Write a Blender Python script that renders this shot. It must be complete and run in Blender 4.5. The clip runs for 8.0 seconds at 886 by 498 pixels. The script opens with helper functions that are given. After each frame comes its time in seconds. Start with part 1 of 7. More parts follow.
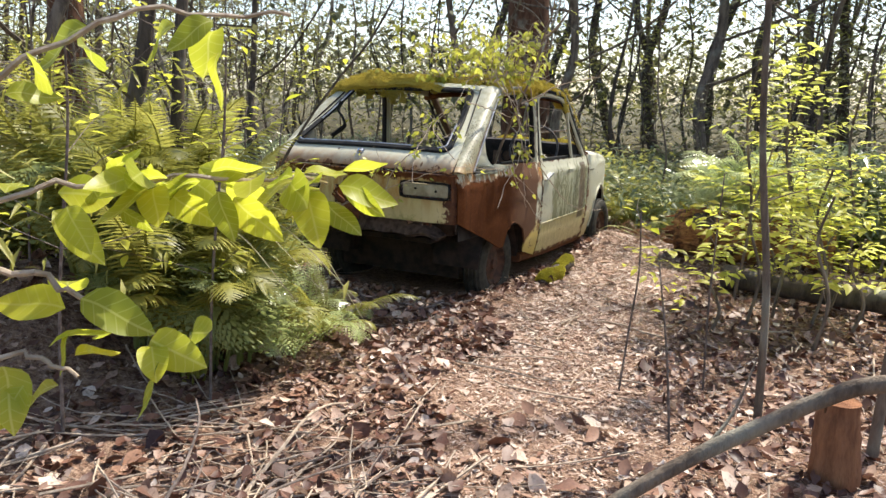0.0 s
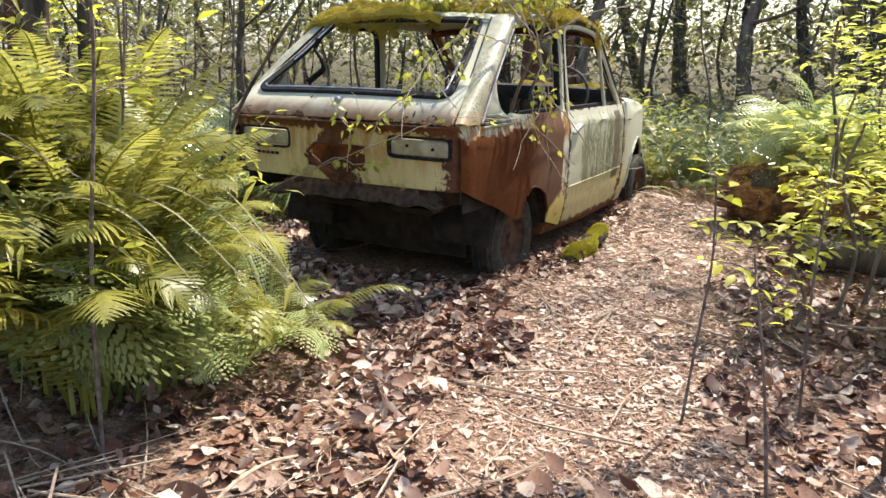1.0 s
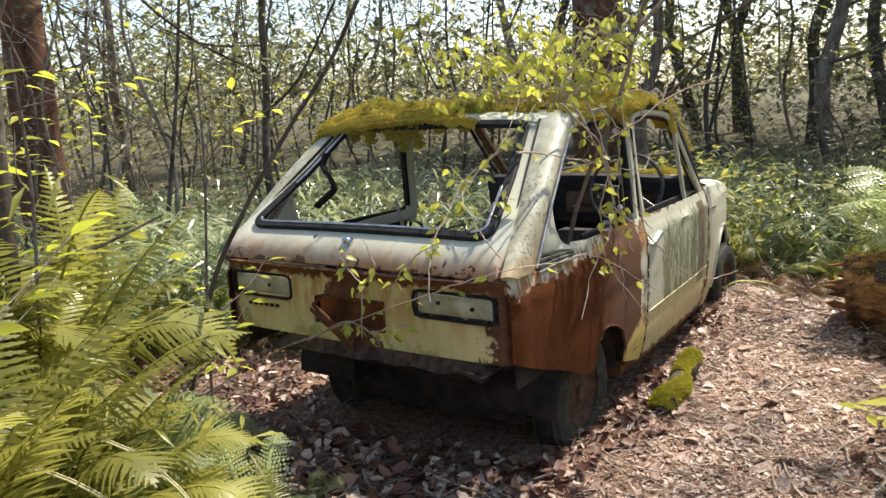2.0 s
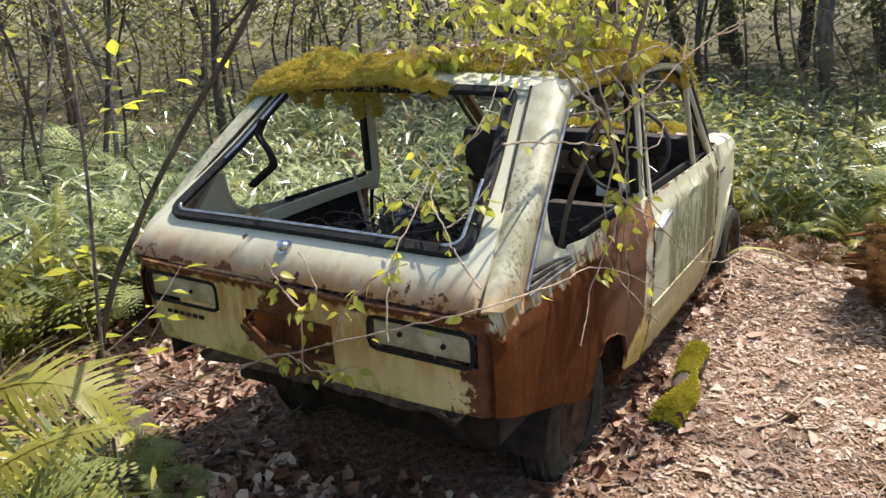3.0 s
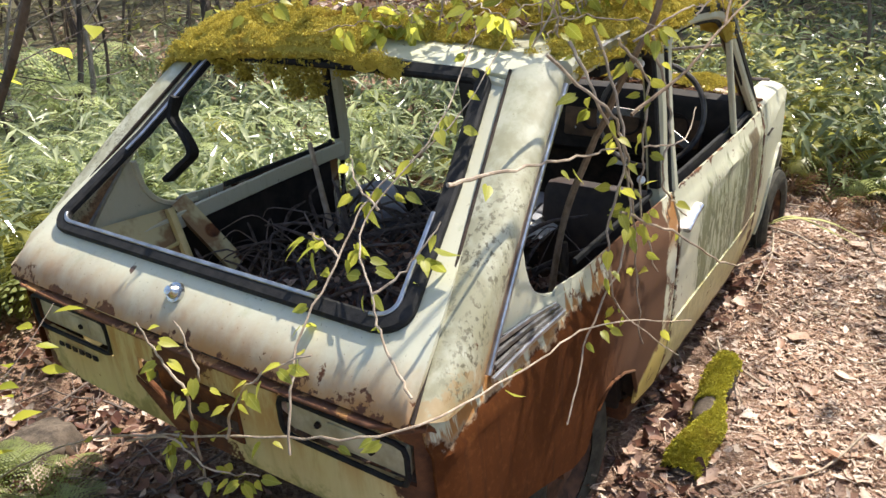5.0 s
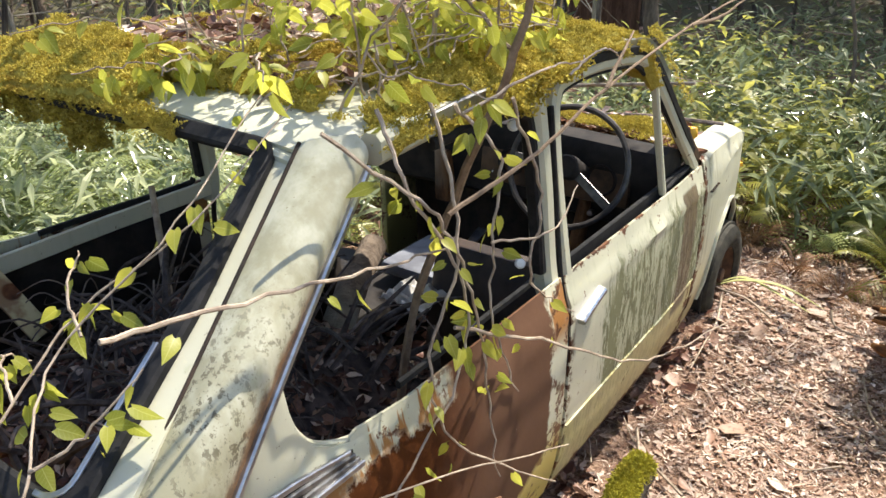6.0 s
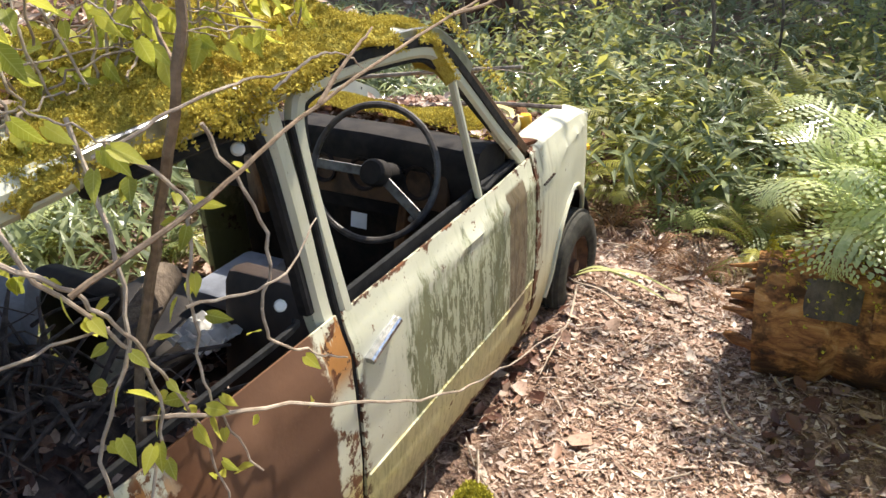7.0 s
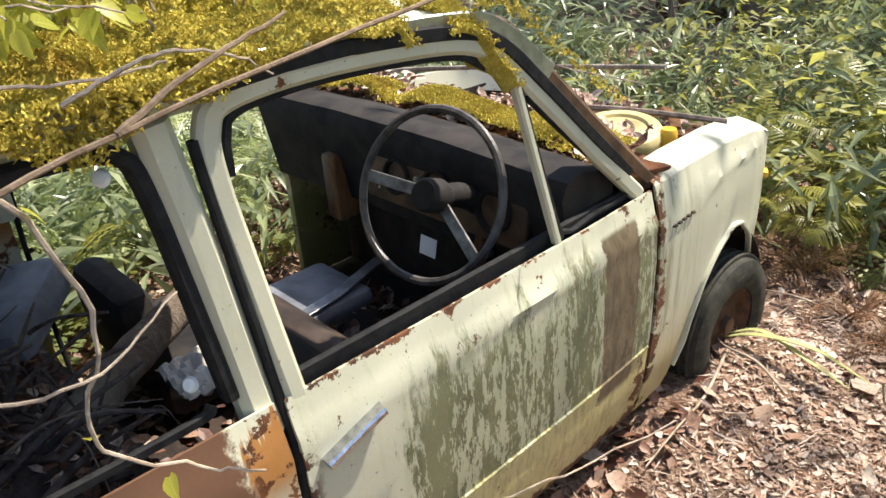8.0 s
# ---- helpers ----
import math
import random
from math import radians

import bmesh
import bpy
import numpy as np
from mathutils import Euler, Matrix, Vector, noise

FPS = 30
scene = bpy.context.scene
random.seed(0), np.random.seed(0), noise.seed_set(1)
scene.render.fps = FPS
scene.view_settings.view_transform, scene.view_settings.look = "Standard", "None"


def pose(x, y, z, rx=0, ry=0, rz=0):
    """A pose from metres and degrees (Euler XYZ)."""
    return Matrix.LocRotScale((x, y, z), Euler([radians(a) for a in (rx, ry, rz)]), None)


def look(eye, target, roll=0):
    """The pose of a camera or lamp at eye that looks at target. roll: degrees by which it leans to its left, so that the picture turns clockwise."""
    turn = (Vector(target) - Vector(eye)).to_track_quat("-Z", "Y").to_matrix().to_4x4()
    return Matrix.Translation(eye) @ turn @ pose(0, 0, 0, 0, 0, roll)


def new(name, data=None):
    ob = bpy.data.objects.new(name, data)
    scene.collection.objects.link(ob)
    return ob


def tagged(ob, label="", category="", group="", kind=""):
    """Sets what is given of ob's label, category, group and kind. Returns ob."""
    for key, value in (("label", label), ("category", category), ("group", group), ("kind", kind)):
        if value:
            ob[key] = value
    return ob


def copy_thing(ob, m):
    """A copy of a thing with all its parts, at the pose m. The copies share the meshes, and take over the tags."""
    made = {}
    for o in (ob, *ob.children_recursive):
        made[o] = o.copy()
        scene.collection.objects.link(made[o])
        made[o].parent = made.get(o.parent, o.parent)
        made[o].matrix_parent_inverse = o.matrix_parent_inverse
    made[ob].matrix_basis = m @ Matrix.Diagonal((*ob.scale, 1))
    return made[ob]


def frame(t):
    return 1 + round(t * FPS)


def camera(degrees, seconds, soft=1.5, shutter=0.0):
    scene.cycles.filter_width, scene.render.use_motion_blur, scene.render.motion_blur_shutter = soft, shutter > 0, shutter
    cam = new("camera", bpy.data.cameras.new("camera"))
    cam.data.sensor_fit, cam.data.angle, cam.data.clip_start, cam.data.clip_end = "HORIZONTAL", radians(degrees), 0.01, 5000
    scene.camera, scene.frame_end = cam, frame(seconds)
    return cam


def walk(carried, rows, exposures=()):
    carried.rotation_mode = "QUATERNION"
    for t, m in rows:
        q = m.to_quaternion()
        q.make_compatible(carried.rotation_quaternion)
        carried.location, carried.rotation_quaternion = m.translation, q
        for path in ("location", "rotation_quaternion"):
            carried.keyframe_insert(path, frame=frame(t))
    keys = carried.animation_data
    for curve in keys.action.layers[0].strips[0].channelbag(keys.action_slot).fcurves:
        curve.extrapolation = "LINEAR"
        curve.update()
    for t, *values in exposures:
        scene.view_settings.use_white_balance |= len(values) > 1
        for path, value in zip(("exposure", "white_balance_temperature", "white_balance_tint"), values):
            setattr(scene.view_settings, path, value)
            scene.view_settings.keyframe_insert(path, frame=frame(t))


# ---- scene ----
# ---------------------------------------------------------------- camera
cam = camera(59.2, 8.0)
PATH = [
    (0, (2.519, -3.601, 1.158), (1.575, -1.879, 0.779), 1.8),
    (0.5, (2.335, -3.196, 1.015), (1.426, -1.48, 0.537), 2.2),
    (1, (2.161, -2.754, 1.057), (1.179, -1.081, 0.57), 0.7),
    (1.5, (1.909, -2.323, 1.181), (0.811, -0.687, 0.841), -1.4),
    (2, (1.74, -1.956, 1.314), (0.627, -0.339, 0.933), -3.4),
    (2.2, (1.638, -1.819, 1.368), (0.563, -0.2, 0.896), -3.2),
    (3.3, (1.375, -1.254, 1.487), (0.332, 0.322, 0.833), -3.1),
    (3.5, (1.333, -1.12, 1.519), (0.27, 0.414, 0.799), -3.0),
    (4, (1.24, -0.976, 1.522), (0.195, 0.533, 0.728), -2.6),
    (4.2, (1.208, -0.929, 1.531), (0.18, 0.575, 0.705), -2.4),
    (5.3, (1.266, -0.663, 1.57), (0.18, 0.795, 0.735), -3.5),
    (5.5, (1.259, -0.511, 1.586), (0.172, 0.933, 0.73), -1.7),
    (6, (1.3, -0.238, 1.564), (0.233, 1.23, 0.724), -0.8),
    (6.5, (1.358, -0.033, 1.538), (0.436, 1.528, 0.693), -1.3),
    (7, (1.419, 0.164, 1.553), (0.531, 1.712, 0.649), -2.4),
    (7.5, (1.456, 0.441, 1.501), (0.388, 1.899, 0.644), -3.0),
    (8, (1.425, 0.765, 1.457), (0.106, 1.951, 0.533), -4.2),
]
walk(cam, [(t, look(eye, target, roll)) for t, eye, target, roll in PATH],
     exposures=[(0, 0.96), (0.5, 1.03), (1, 1.18), (1.5, 1.04), (2, 0.92), (4, 1.03), (7, 1.18), (8, 1.15)])

# ---------------------------------------------------------------- sky and sun
SUN_AZ, SUN_EL = radians(76), radians(57)      # azimuth from +x towards +y
world = bpy.data.worlds.new("world")
scene.world = world
world.use_nodes = True
_wt = world.node_tree
_sky = _wt.nodes.new("ShaderNodeTexSky")
_sky.sky_type = "NISHITA"
_sky.sun_disc = False
_sky.sun_elevation = SUN_EL
_sky.sun_rotation = radians(90) - SUN_AZ
_sky.air_density, _sky.dust_density, _sky.ozone_density = 1.0, 1.5, 1.0
_bg = _wt.nodes["Background"]
_bg.inputs["Strength"].default_value = 0.15
_wt.links.new(_sky.outputs["Color"], _bg.inputs["Color"])
sun = new("sun", bpy.data.lights.new("sun", "SUN"))
sun.data.energy = 5.0
sun.data.angle = radians(0.55)
sun.data.color = (1.0, 0.93, 0.81)
sun.matrix_world = look((math.cos(SUN_AZ) * math.cos(SUN_EL) * 30, math.sin(SUN_AZ) * math.cos(SUN_EL) * 30,
                         math.sin(SUN_EL) * 30), (0, 0, 0))
# ---------------------------------------------------------------- material helpers
class Mat:
    """A small builder for node materials."""

    def __init__(self, name, rough=0.8, spec=0.3, metal=0.0):
        self.m = bpy.data.materials.new(name)
        self.m.use_nodes = True
        self.t = self.m.node_tree
        self.b = self.t.nodes["Principled BSDF"]
        self.b.inputs["Roughness"].default_value = rough
        self.b.inputs["Specular IOR Level"].default_value = spec
        self.b.inputs["Metallic"].default_value = metal
        self.tc = self.t.nodes.new("ShaderNodeTexCoord")
        self.pos = self.tc.outputs["Object"]

    def put(self, sock, value):
        if hasattr(value, "links"):
            self.t.links.new(value, sock)
        elif isinstance(value, (tuple, list)) and len(value) == 3 and sock.type == "RGBA":
            sock.default_value = (*value, 1)
        else:
            sock.default_value = value

    def stretch(self, sx, sy, sz, vec=None):
        n = self.t.nodes.new("ShaderNodeMapping")
        self.put(n.inputs["Vector"], vec or self.pos)
        n.inputs["Scale"].default_value = (sx, sy, sz)
        return n.outputs["Vector"]

    def noise(self, scale, detail=4, vec=None, rough=0.6, dist=0.0):
        n = self.t.nodes.new("ShaderNodeTexNoise")
        self.put(n.inputs["Vector"], vec or self.pos)
        n.inputs["Scale"].default_value, n.inputs["Detail"].default_value = scale, detail
        n.inputs["Roughness"].default_value, n.inputs["Distortion"].default_value = rough, dist
        return n.outputs["Fac"]

    def voro(self, scale, vec=None, out="Distance"):
        n = self.t.nodes.new("ShaderNodeTexVoronoi")
        self.put(n.inputs["Vector"], vec or self.pos)
        n.inputs["Scale"].default_value = scale
        return n.outputs[out]

    def axis(self, i):
        n = self.t.nodes.new("ShaderNodeSeparateXYZ")
        self.put(n.inputs[0], self.pos)
        return n.outputs[i]

    def op(self, kind, a, b=0.0, c=0.0):
        n = self.t.nodes.new("ShaderNodeMath")
        n.operation = kind
        for s, v in zip(n.inputs, (a, b, c)):
            self.put(s, v)
        return n.outputs[0]

    def step(self, v, lo, hi):
        n = self.t.nodes.new("ShaderNodeMapRange")
        n.interpolation_type = "SMOOTHSTEP"
        self.put(n.inputs["Value"], v)
        n.inputs["From Min"].default_value, n.inputs["From Max"].default_value = lo, hi
        return n.outputs["Result"]

    def mix(self, fac, a, b):
        n = self.t.nodes.new("ShaderNodeMix")
        n.data_type = "RGBA"
        self.put(n.inputs["Factor"], fac)
        self.put(n.inputs[6], a)
        self.put(n.inputs[7], b)
        return n.outputs[2]

    def scale(self, col, v):
        """col times the grey value v."""
        n = self.t.nodes.new("ShaderNodeVectorMath")
        n.operation = "SCALE"
        self.put(n.inputs[0], col)
        self.put(n.inputs["Scale"], v)
        return n.outputs[0]

    def island(self):
        return self.t.nodes.new("ShaderNodeNewGeometry").outputs["Random Per Island"]

    def rand(self):
        return self.t.nodes.new("ShaderNodeObjectInfo").outputs["Random"]

    def ramp(self, v, *stops):
        n = self.t.nodes.new("ShaderNodeValToRGB")
        self.put(n.inputs["Fac"], v)
        el = n.color_ramp.elements
        while len(el) < len(stops):
            el.new(0.5)
        for e, (p, c) in zip(el, stops):
            e.position, e.color = p, (*c, 1)
        return n.outputs["Color"]

    def color(self, c):
        self.put(self.b.inputs["Base Color"], c)
        return self

    def rough(self, v):
        self.put(self.b.inputs["Roughness"], v)
        return self

    def bump(self, h, strength=0.4, dist=0.01):
        n = self.t.nodes.new("ShaderNodeBump")
        n.inputs["Strength"].default_value, n.inputs["Distance"].default_value = strength, dist
        self.put(n.inputs["Height"], h)
        self.t.links.new(n.outputs["Normal"], self.b.inputs["Normal"])
        return self

    def leafy(self, col, amount=0.45):
        """Lets light pass through, as a thin leaf does."""
        tr = self.t.nodes.new("ShaderNodeBsdfTranslucent")
        self.put(tr.inputs["Color"], col)
        mx = self.t.nodes.new("ShaderNodeMixShader")
        mx.inputs[0].default_value = amount
        self.t.links.new(self.b.outputs[0], mx.inputs[1])
        self.t.links.new(tr.outputs[0], mx.inputs[2])
        self.t.links.new(mx.outputs[0], self.t.nodes["Material Output"].inputs["Surface"])
        return self


RUST_DARK, RUST_MID, RUST_ORANGE = (0.035, 0.016, 0.010), (0.11, 0.042, 0.018), (0.30, 0.135, 0.045)


def rust_color(m, scale=1.0):
    n = m.noise(14 * scale, 6, rough=0.7)
    return m.ramp(n, (0.30, RUST_DARK), (0.5, RUST_MID), (0.66, (0.18, 0.072, 0.026)), (0.82, RUST_ORANGE))


def cream_color(m):
    """Chalked cream paint with lichen specks and rain streaks."""
    big, fine = m.noise(3.0, 4), m.noise(60, 4)
    c = m.mix(big, (0.445, 0.430, 0.315), (0.560, 0.545, 0.425))
    c = m.mix(m.step(fine, 0.56, 0.7), c, (0.52, 0.50, 0.36))
    streak = m.noise(7, 4, m.stretch(3.5, 3.5, 0.35))
    c = m.mix(m.op("MULTIPLY", m.step(streak, 0.55, 0.72), 0.4), c, (0.33, 0.34, 0.22))
    speck = m.step(m.noise(130, 2), 0.68, 0.74)
    return m.mix(m.op("MULTIPLY", speck, 0.65), c, (0.13, 0.10, 0.07))


def finish_paint(m, col, mask):
    """mask: 1 where the paint is gone."""
    m.color(m.mix(mask, col, rust_color(m)))
    m.rough(m.op("ADD", 0.42, m.op("MULTIPLY", mask, 0.45)))
    h = m.op("SUBTRACT", m.op("MULTIPLY", m.noise(90, 4), 0.25), m.op("MULTIPLY", mask, 0.6))
    m.bump(h, 0.35, 0.004)
    return m.m


def paint_plain():
    m = Mat("cream_paint_weathered", 0.45, 0.4)
    spots = m.step(m.noise(9, 7, rough=0.72), 0.635, 0.66)
    return finish_paint(m, cream_color(m), spots)


def paint_gate():
    """Cream, with a rusty lower edge and a rusty corner."""
    m = Mat("cream_paint_gate", 0.42, 0.45)
    z, n = m.axis(2), m.noise(16, 6, rough=0.7)
    edge = m.step(m.op("ADD", m.op("MULTIPLY", m.op("SUBTRACT", 0.808, z), 13), m.op("MULTIPLY", m.op("SUBTRACT", n, 0.5), 3.4)), 0.30, 0.42)
    spots = m.step(m.noise(8, 7, m.stretch(1, 1, 0.6), rough=0.75), 0.675, 0.70)
    c = m.mix(m.op("MULTIPLY", m.step(m.op("ADD", z, m.op("MULTIPLY", m.op("SUBTRACT", m.noise(14, 5, m.stretch(1, 1, 0.3)), 0.5), 0.10)), 0.872, 0.775), 0.95), cream_color(m), m.mix(n, (0.20, 0.075, 0.016), (0.50, 0.235, 0.06)))
    nick = m.op("MULTIPLY", m.step(m.noise(22, 3, m.stretch(1, 0.6, 0.16), rough=0.5), 0.70, 0.72), m.step(z, 0.90, 0.86))
    c = m.mix(nick, c, (0.09, 0.05, 0.03))
    return finish_paint(m, c, m.op("MAXIMUM", edge, spots))


def paint_tail():
    """The panel under the gate: yellowed cream with rust round the openings."""
    m = Mat("cream_paint_tail", 0.5, 0.4)
    x, z, n = m.axis(0), m.axis(2), m.noise(11, 7, rough=0.72)
    c = m.mix(m.noise(5, 4), (0.50, 0.40, 0.155), (0.62, 0.545, 0.31))
    c = m.mix(m.op("MULTIPLY", m.step(m.noise(9, 4, m.stretch(4, 4, 0.4)), 0.5, 0.75), 0.5), c, (0.34, 0.28, 0.12))
    top = m.step(m.op("ADD", m.op("MULTIPLY", m.op("SUBTRACT", z, 0.714), 22), m.op("MULTIPLY", m.op("SUBTRACT", n, 0.5), 4)), 0.2, 0.45)
    mid = m.step(m.op("ADD", m.op("MULTIPLY", m.op("ABSOLUTE", m.op("SUBTRACT", x, 0.02)), -6), m.op("MULTIPLY", n, 3.0)), 0.95, 1.1)
    right = m.step(m.op("ADD", m.op("MULTIPLY", m.op("SUBTRACT", x, 0.53), 14), m.op("MULTIPLY", m.op("SUBTRACT", n, 0.5), 4)), 0.1, 0.3)
    left = m.step(m.op("ADD", m.op("MULTIPLY", m.op("SUBTRACT", -0.545, x), 20), m.op("MULTIPLY", m.op("SUBTRACT", n, 0.5), 3)), 0.1, 0.3)
    mask = m.op("MAXIMUM", m.op("MAXIMUM", top, mid), m.op("MAXIMUM", right, left))
    mask = m.op("MAXIMUM", mask, m.step(m.noise(9, 7, rough=0.75), 0.63, 0.65))
    weep = m.op("MULTIPLY", m.step(m.noise(6, 5, m.stretch(2.2, 1, 0.5), rough=0.7), 0.40, 0.58), m.step(z, 0.50, 0.68))
    c = m.mix(m.op("MULTIPLY", weep, 0.85), c, m.mix(n, (0.28, 0.105, 0.022), (0.48, 0.28, 0.08)))
    moss = m.step(m.op("ADD", m.noise(8, 5, rough=0.7), m.op("MULTIPLY", m.op("SUBTRACT", 0.56, z), 1.6)), 0.54, 0.68)
    c = m.mix(m.op("MULTIPLY", moss, 0.75), c, (0.20, 0.19, 0.05))
    return finish_paint(m, c, mask)


def paint_quarter():
    """Bare red-brown primer and rust below a ragged rim of cream."""
    m = Mat("rusted_quarter_paint", 0.6, 0.3)
    y, z, n = m.axis(1), m.axis(2), m.noise(12, 7, rough=0.72)
    wob = m.op("MULTIPLY", m.op("SUBTRACT", n, 0.5), 0.16)
    up = m.step(m.op("ADD", m.op("SUBTRACT", 0.725, z), wob), -0.012, 0.012)
    aft = m.step(m.op("ADD", m.op("SUBTRACT", 1.09, y), m.op("MULTIPLY", wob, 0.6)), -0.006, 0.006)
    front_low = m.step(m.op("ADD", m.op("SUBTRACT", m.op("SUBTRACT", z, 0.06), m.op("MULTIPLY", m.op("SUBTRACT", y, 0.72), 0.62)), m.op("MULTIPLY", wob, 0.5)), 0.05, 0.09)
    brown = m.op("MULTIPLY", m.op("MULTIPLY", up, aft), front_low)
    fore = m.step(m.op("ADD", y, m.op("MULTIPLY", wob, 0.5)), 0.70, 0.74)
    high = m.op("MULTIPLY", m.op("MULTIPLY", fore, aft), m.step(z, 0.65, 0.7))
    brown = m.op("MAXIMUM", brown, high)
    redp = m.mix(m.noise(6, 6, rough=0.7), (0.052, 0.016, 0.005), (0.106, 0.034, 0.0095))
    redp = m.mix(m.op("MULTIPLY", m.step(m.noise(70, 5), 0.5, 0.7), 0.4), redp, (0.15, 0.056, 0.016))
    redp = m.mix(m.op("MULTIPLY", m.step(m.noise(10, 4, m.stretch(4, 4, 0.3)), 0.5, 0.7), 0.5), redp, (0.044, 0.016, 0.007))
    redp = m.mix(m.op("MULTIPLY", m.step(m.op("ADD", y, wob), 0.60, 0.86), 0.85), redp, m.mix(m.noise(9, 6, rough=0.7), (0.105, 0.056, 0.034), (0.16, 0.092, 0.060)))
    c = m.mix(m.step(z, 0.45, 0.3), cream_color(m), (0.55, 0.42, 0.13))
    flake = m.op("MULTIPLY", m.step(m.noise(15, 7, m.stretch(1, 1.4, 0.7), rough=0.75), 0.66, 0.675), m.step(m.op("ABSOLUTE", m.op("SUBTRACT", y, 1.02)), 0.16, 0.06))
    redp = m.mix(m.op("MULTIPLY", flake, 0.85), redp, (0.46, 0.40, 0.28))
    c = m.mix(brown, c, redp)
    vert = m.noise(5, 5, m.stretch(1, 7, 0.5), rough=0.65)
    streaks = m.op("MULTIPLY", m.step(m.op("ADD", vert, m.op("MULTIPLY", m.op("SUBTRACT", 0.755, z), 2.5)), 0.50, 0.56), m.op("SUBTRACT", 1.0, brown))
    c = m.mix(m.op("MULTIPLY", streaks, m.step(z, 0.6, 0.68)), c, m.mix(n, (0.20, 0.085, 0.028), (0.42, 0.20, 0.06)))
    rim = m.op("MULTIPLY", m.step(n, 0.54, 0.57), m.op("SUBTRACT", 1.0, brown))
    out = finish_paint(m, c, m.op("MULTIPLY", rim, m.step(z, 0.84, 0.76)))
    m.rough(m.op("ADD", 0.45, m.op("MULTIPLY", brown, 0.5)))
    m.put(m.b.inputs["Specular IOR Level"], m.op("SUBTRACT", 0.35, m.op("MULTIPLY", brown, 0.27)))
    return out


def paint_door():
    """Cream above the crease; below it patchy olive algae in runs, a brown band at the front edge, yellow foot."""
    m = Mat("streaked_door_paint", 0.42, 0.45)
    y, z = m.axis(1), m.axis(2)
    run = m.noise(6, 6, m.stretch(1, 2.6, 0.45), rough=0.7)
    col = m.noise(1, 3, m.stretch(0, 11, 0.5), rough=0.6)
    fleck = m.noise(44, 6, m.stretch(1, 1.5, 0.42), rough=0.72)
    crumb = m.noise(150, 4, m.stretch(1, 1, 0.6), rough=0.7)
    wob = m.op("MULTIPLY", m.op("SUBTRACT", run, 0.5), 0.5)
    fwob = m.op("MULTIPLY", m.op("SUBTRACT", fleck, 0.5), 0.14)
    back = m.step(m.op("ADD", m.op("ADD", y, m.op("MULTIPLY", wob, 0.5)), fwob), 1.36, 1.40)
    foot = m.step(m.op("ADD", z, m.op("MULTIPLY", fwob, 0.35)), 0.352, 0.372)
    top = m.step(m.op("ADD", m.op("ADD", z, wob), m.op("MULTIPLY", fwob, 1.5)), 0.70, 0.62)
    inside = m.op("MULTIPLY", m.op("MULTIPLY", back, top), foot)
    thick = m.op("ADD", m.op("MULTIPLY", m.op("SUBTRACT", col, 0.5), 0.55), m.op("ADD", fleck, m.op("MULTIPLY", m.op("SUBTRACT", crumb, 0.5), 0.25)))
    alg = m.op("MULTIPLY", inside, m.step(thick, 0.468, 0.495))
    olive = m.mix(m.step(col, 0.35, 0.65), (0.075, 0.072, 0.030), (0.155, 0.150, 0.072))
    olive = m.mix(m.op("MULTIPLY", m.step(crumb, 0.52, 0.62), 0.5), olive, (0.21, 0.20, 0.12))
    film = m.mix(m.op("MULTIPLY", inside, 0.7), cream_color(m), (0.27, 0.28, 0.17))
    c = m.mix(m.op("MULTIPLY", alg, 0.93), film, olive)
    low = m.step(m.op("ADD", z, m.op("MULTIPLY", wob, 0.12)), 0.375, 0.352)
    c = m.mix(m.op("MULTIPLY", low, 0.8), c, m.mix(m.step(fleck, 0.45, 0.6), (0.52, 0.44, 0.18), (0.34, 0.27, 0.09)))
    bw = m.op("MULTIPLY", m.op("SUBTRACT", m.noise(26, 6, rough=0.75), 0.5), 0.05)
    band = m.op("MULTIPLY", m.step(m.op("ADD", y, bw), 1.926, 1.930), m.step(m.op("ADD", y, m.op("MULTIPLY", bw, 1.5)), 2.062, 2.056))
    band = m.op("MULTIPLY", band, m.op("MULTIPLY", m.step(z, 0.735, 0.72), m.step(z, 0.30, 0.33)))
    brown = m.mix(m.step(m.noise(30, 5, m.stretch(1, 1.5, 0.4)), 0.4, 0.65), (0.085, 0.060, 0.034), (0.155, 0.112, 0.068))
    c = m.mix(m.op("MULTIPLY", band, 0.95), c, brown)
    peel = m.noise(17, 7, rough=0.75)
    front = m.op("MULTIPLY", m.step(y, 2.055, 2.11), 0.16)
    spots = m.step(m.op("ADD", peel, front), 0.63, 0.65)
    tope = m.step(m.op("ADD", m.op("MULTIPLY", m.op("SUBTRACT", z, 0.758), 9), peel), 0.58, 0.61)
    edge = m.step(m.op("ADD", z, m.op("MULTIPLY", m.op("SUBTRACT", peel, 0.5), 0.12)), 0.175, 0.16)
    rear = m.op("MULTIPLY", m.step(y, 1.215, 1.185), m.step(peel, 0.50, 0.53))
    gone = m.op("MAXIMUM", m.op("MAXIMUM", m.op("MULTIPLY", spots, m.op("SUBTRACT", 1.0, inside)), tope), m.op("MAXIMUM", edge, rear))
    out = finish_paint(m, c, gone)
    m.rough(m.op("ADD", 0.38, m.op("MULTIPLY", m.op("MAXIMUM", alg, gone), 0.42)))
    return out


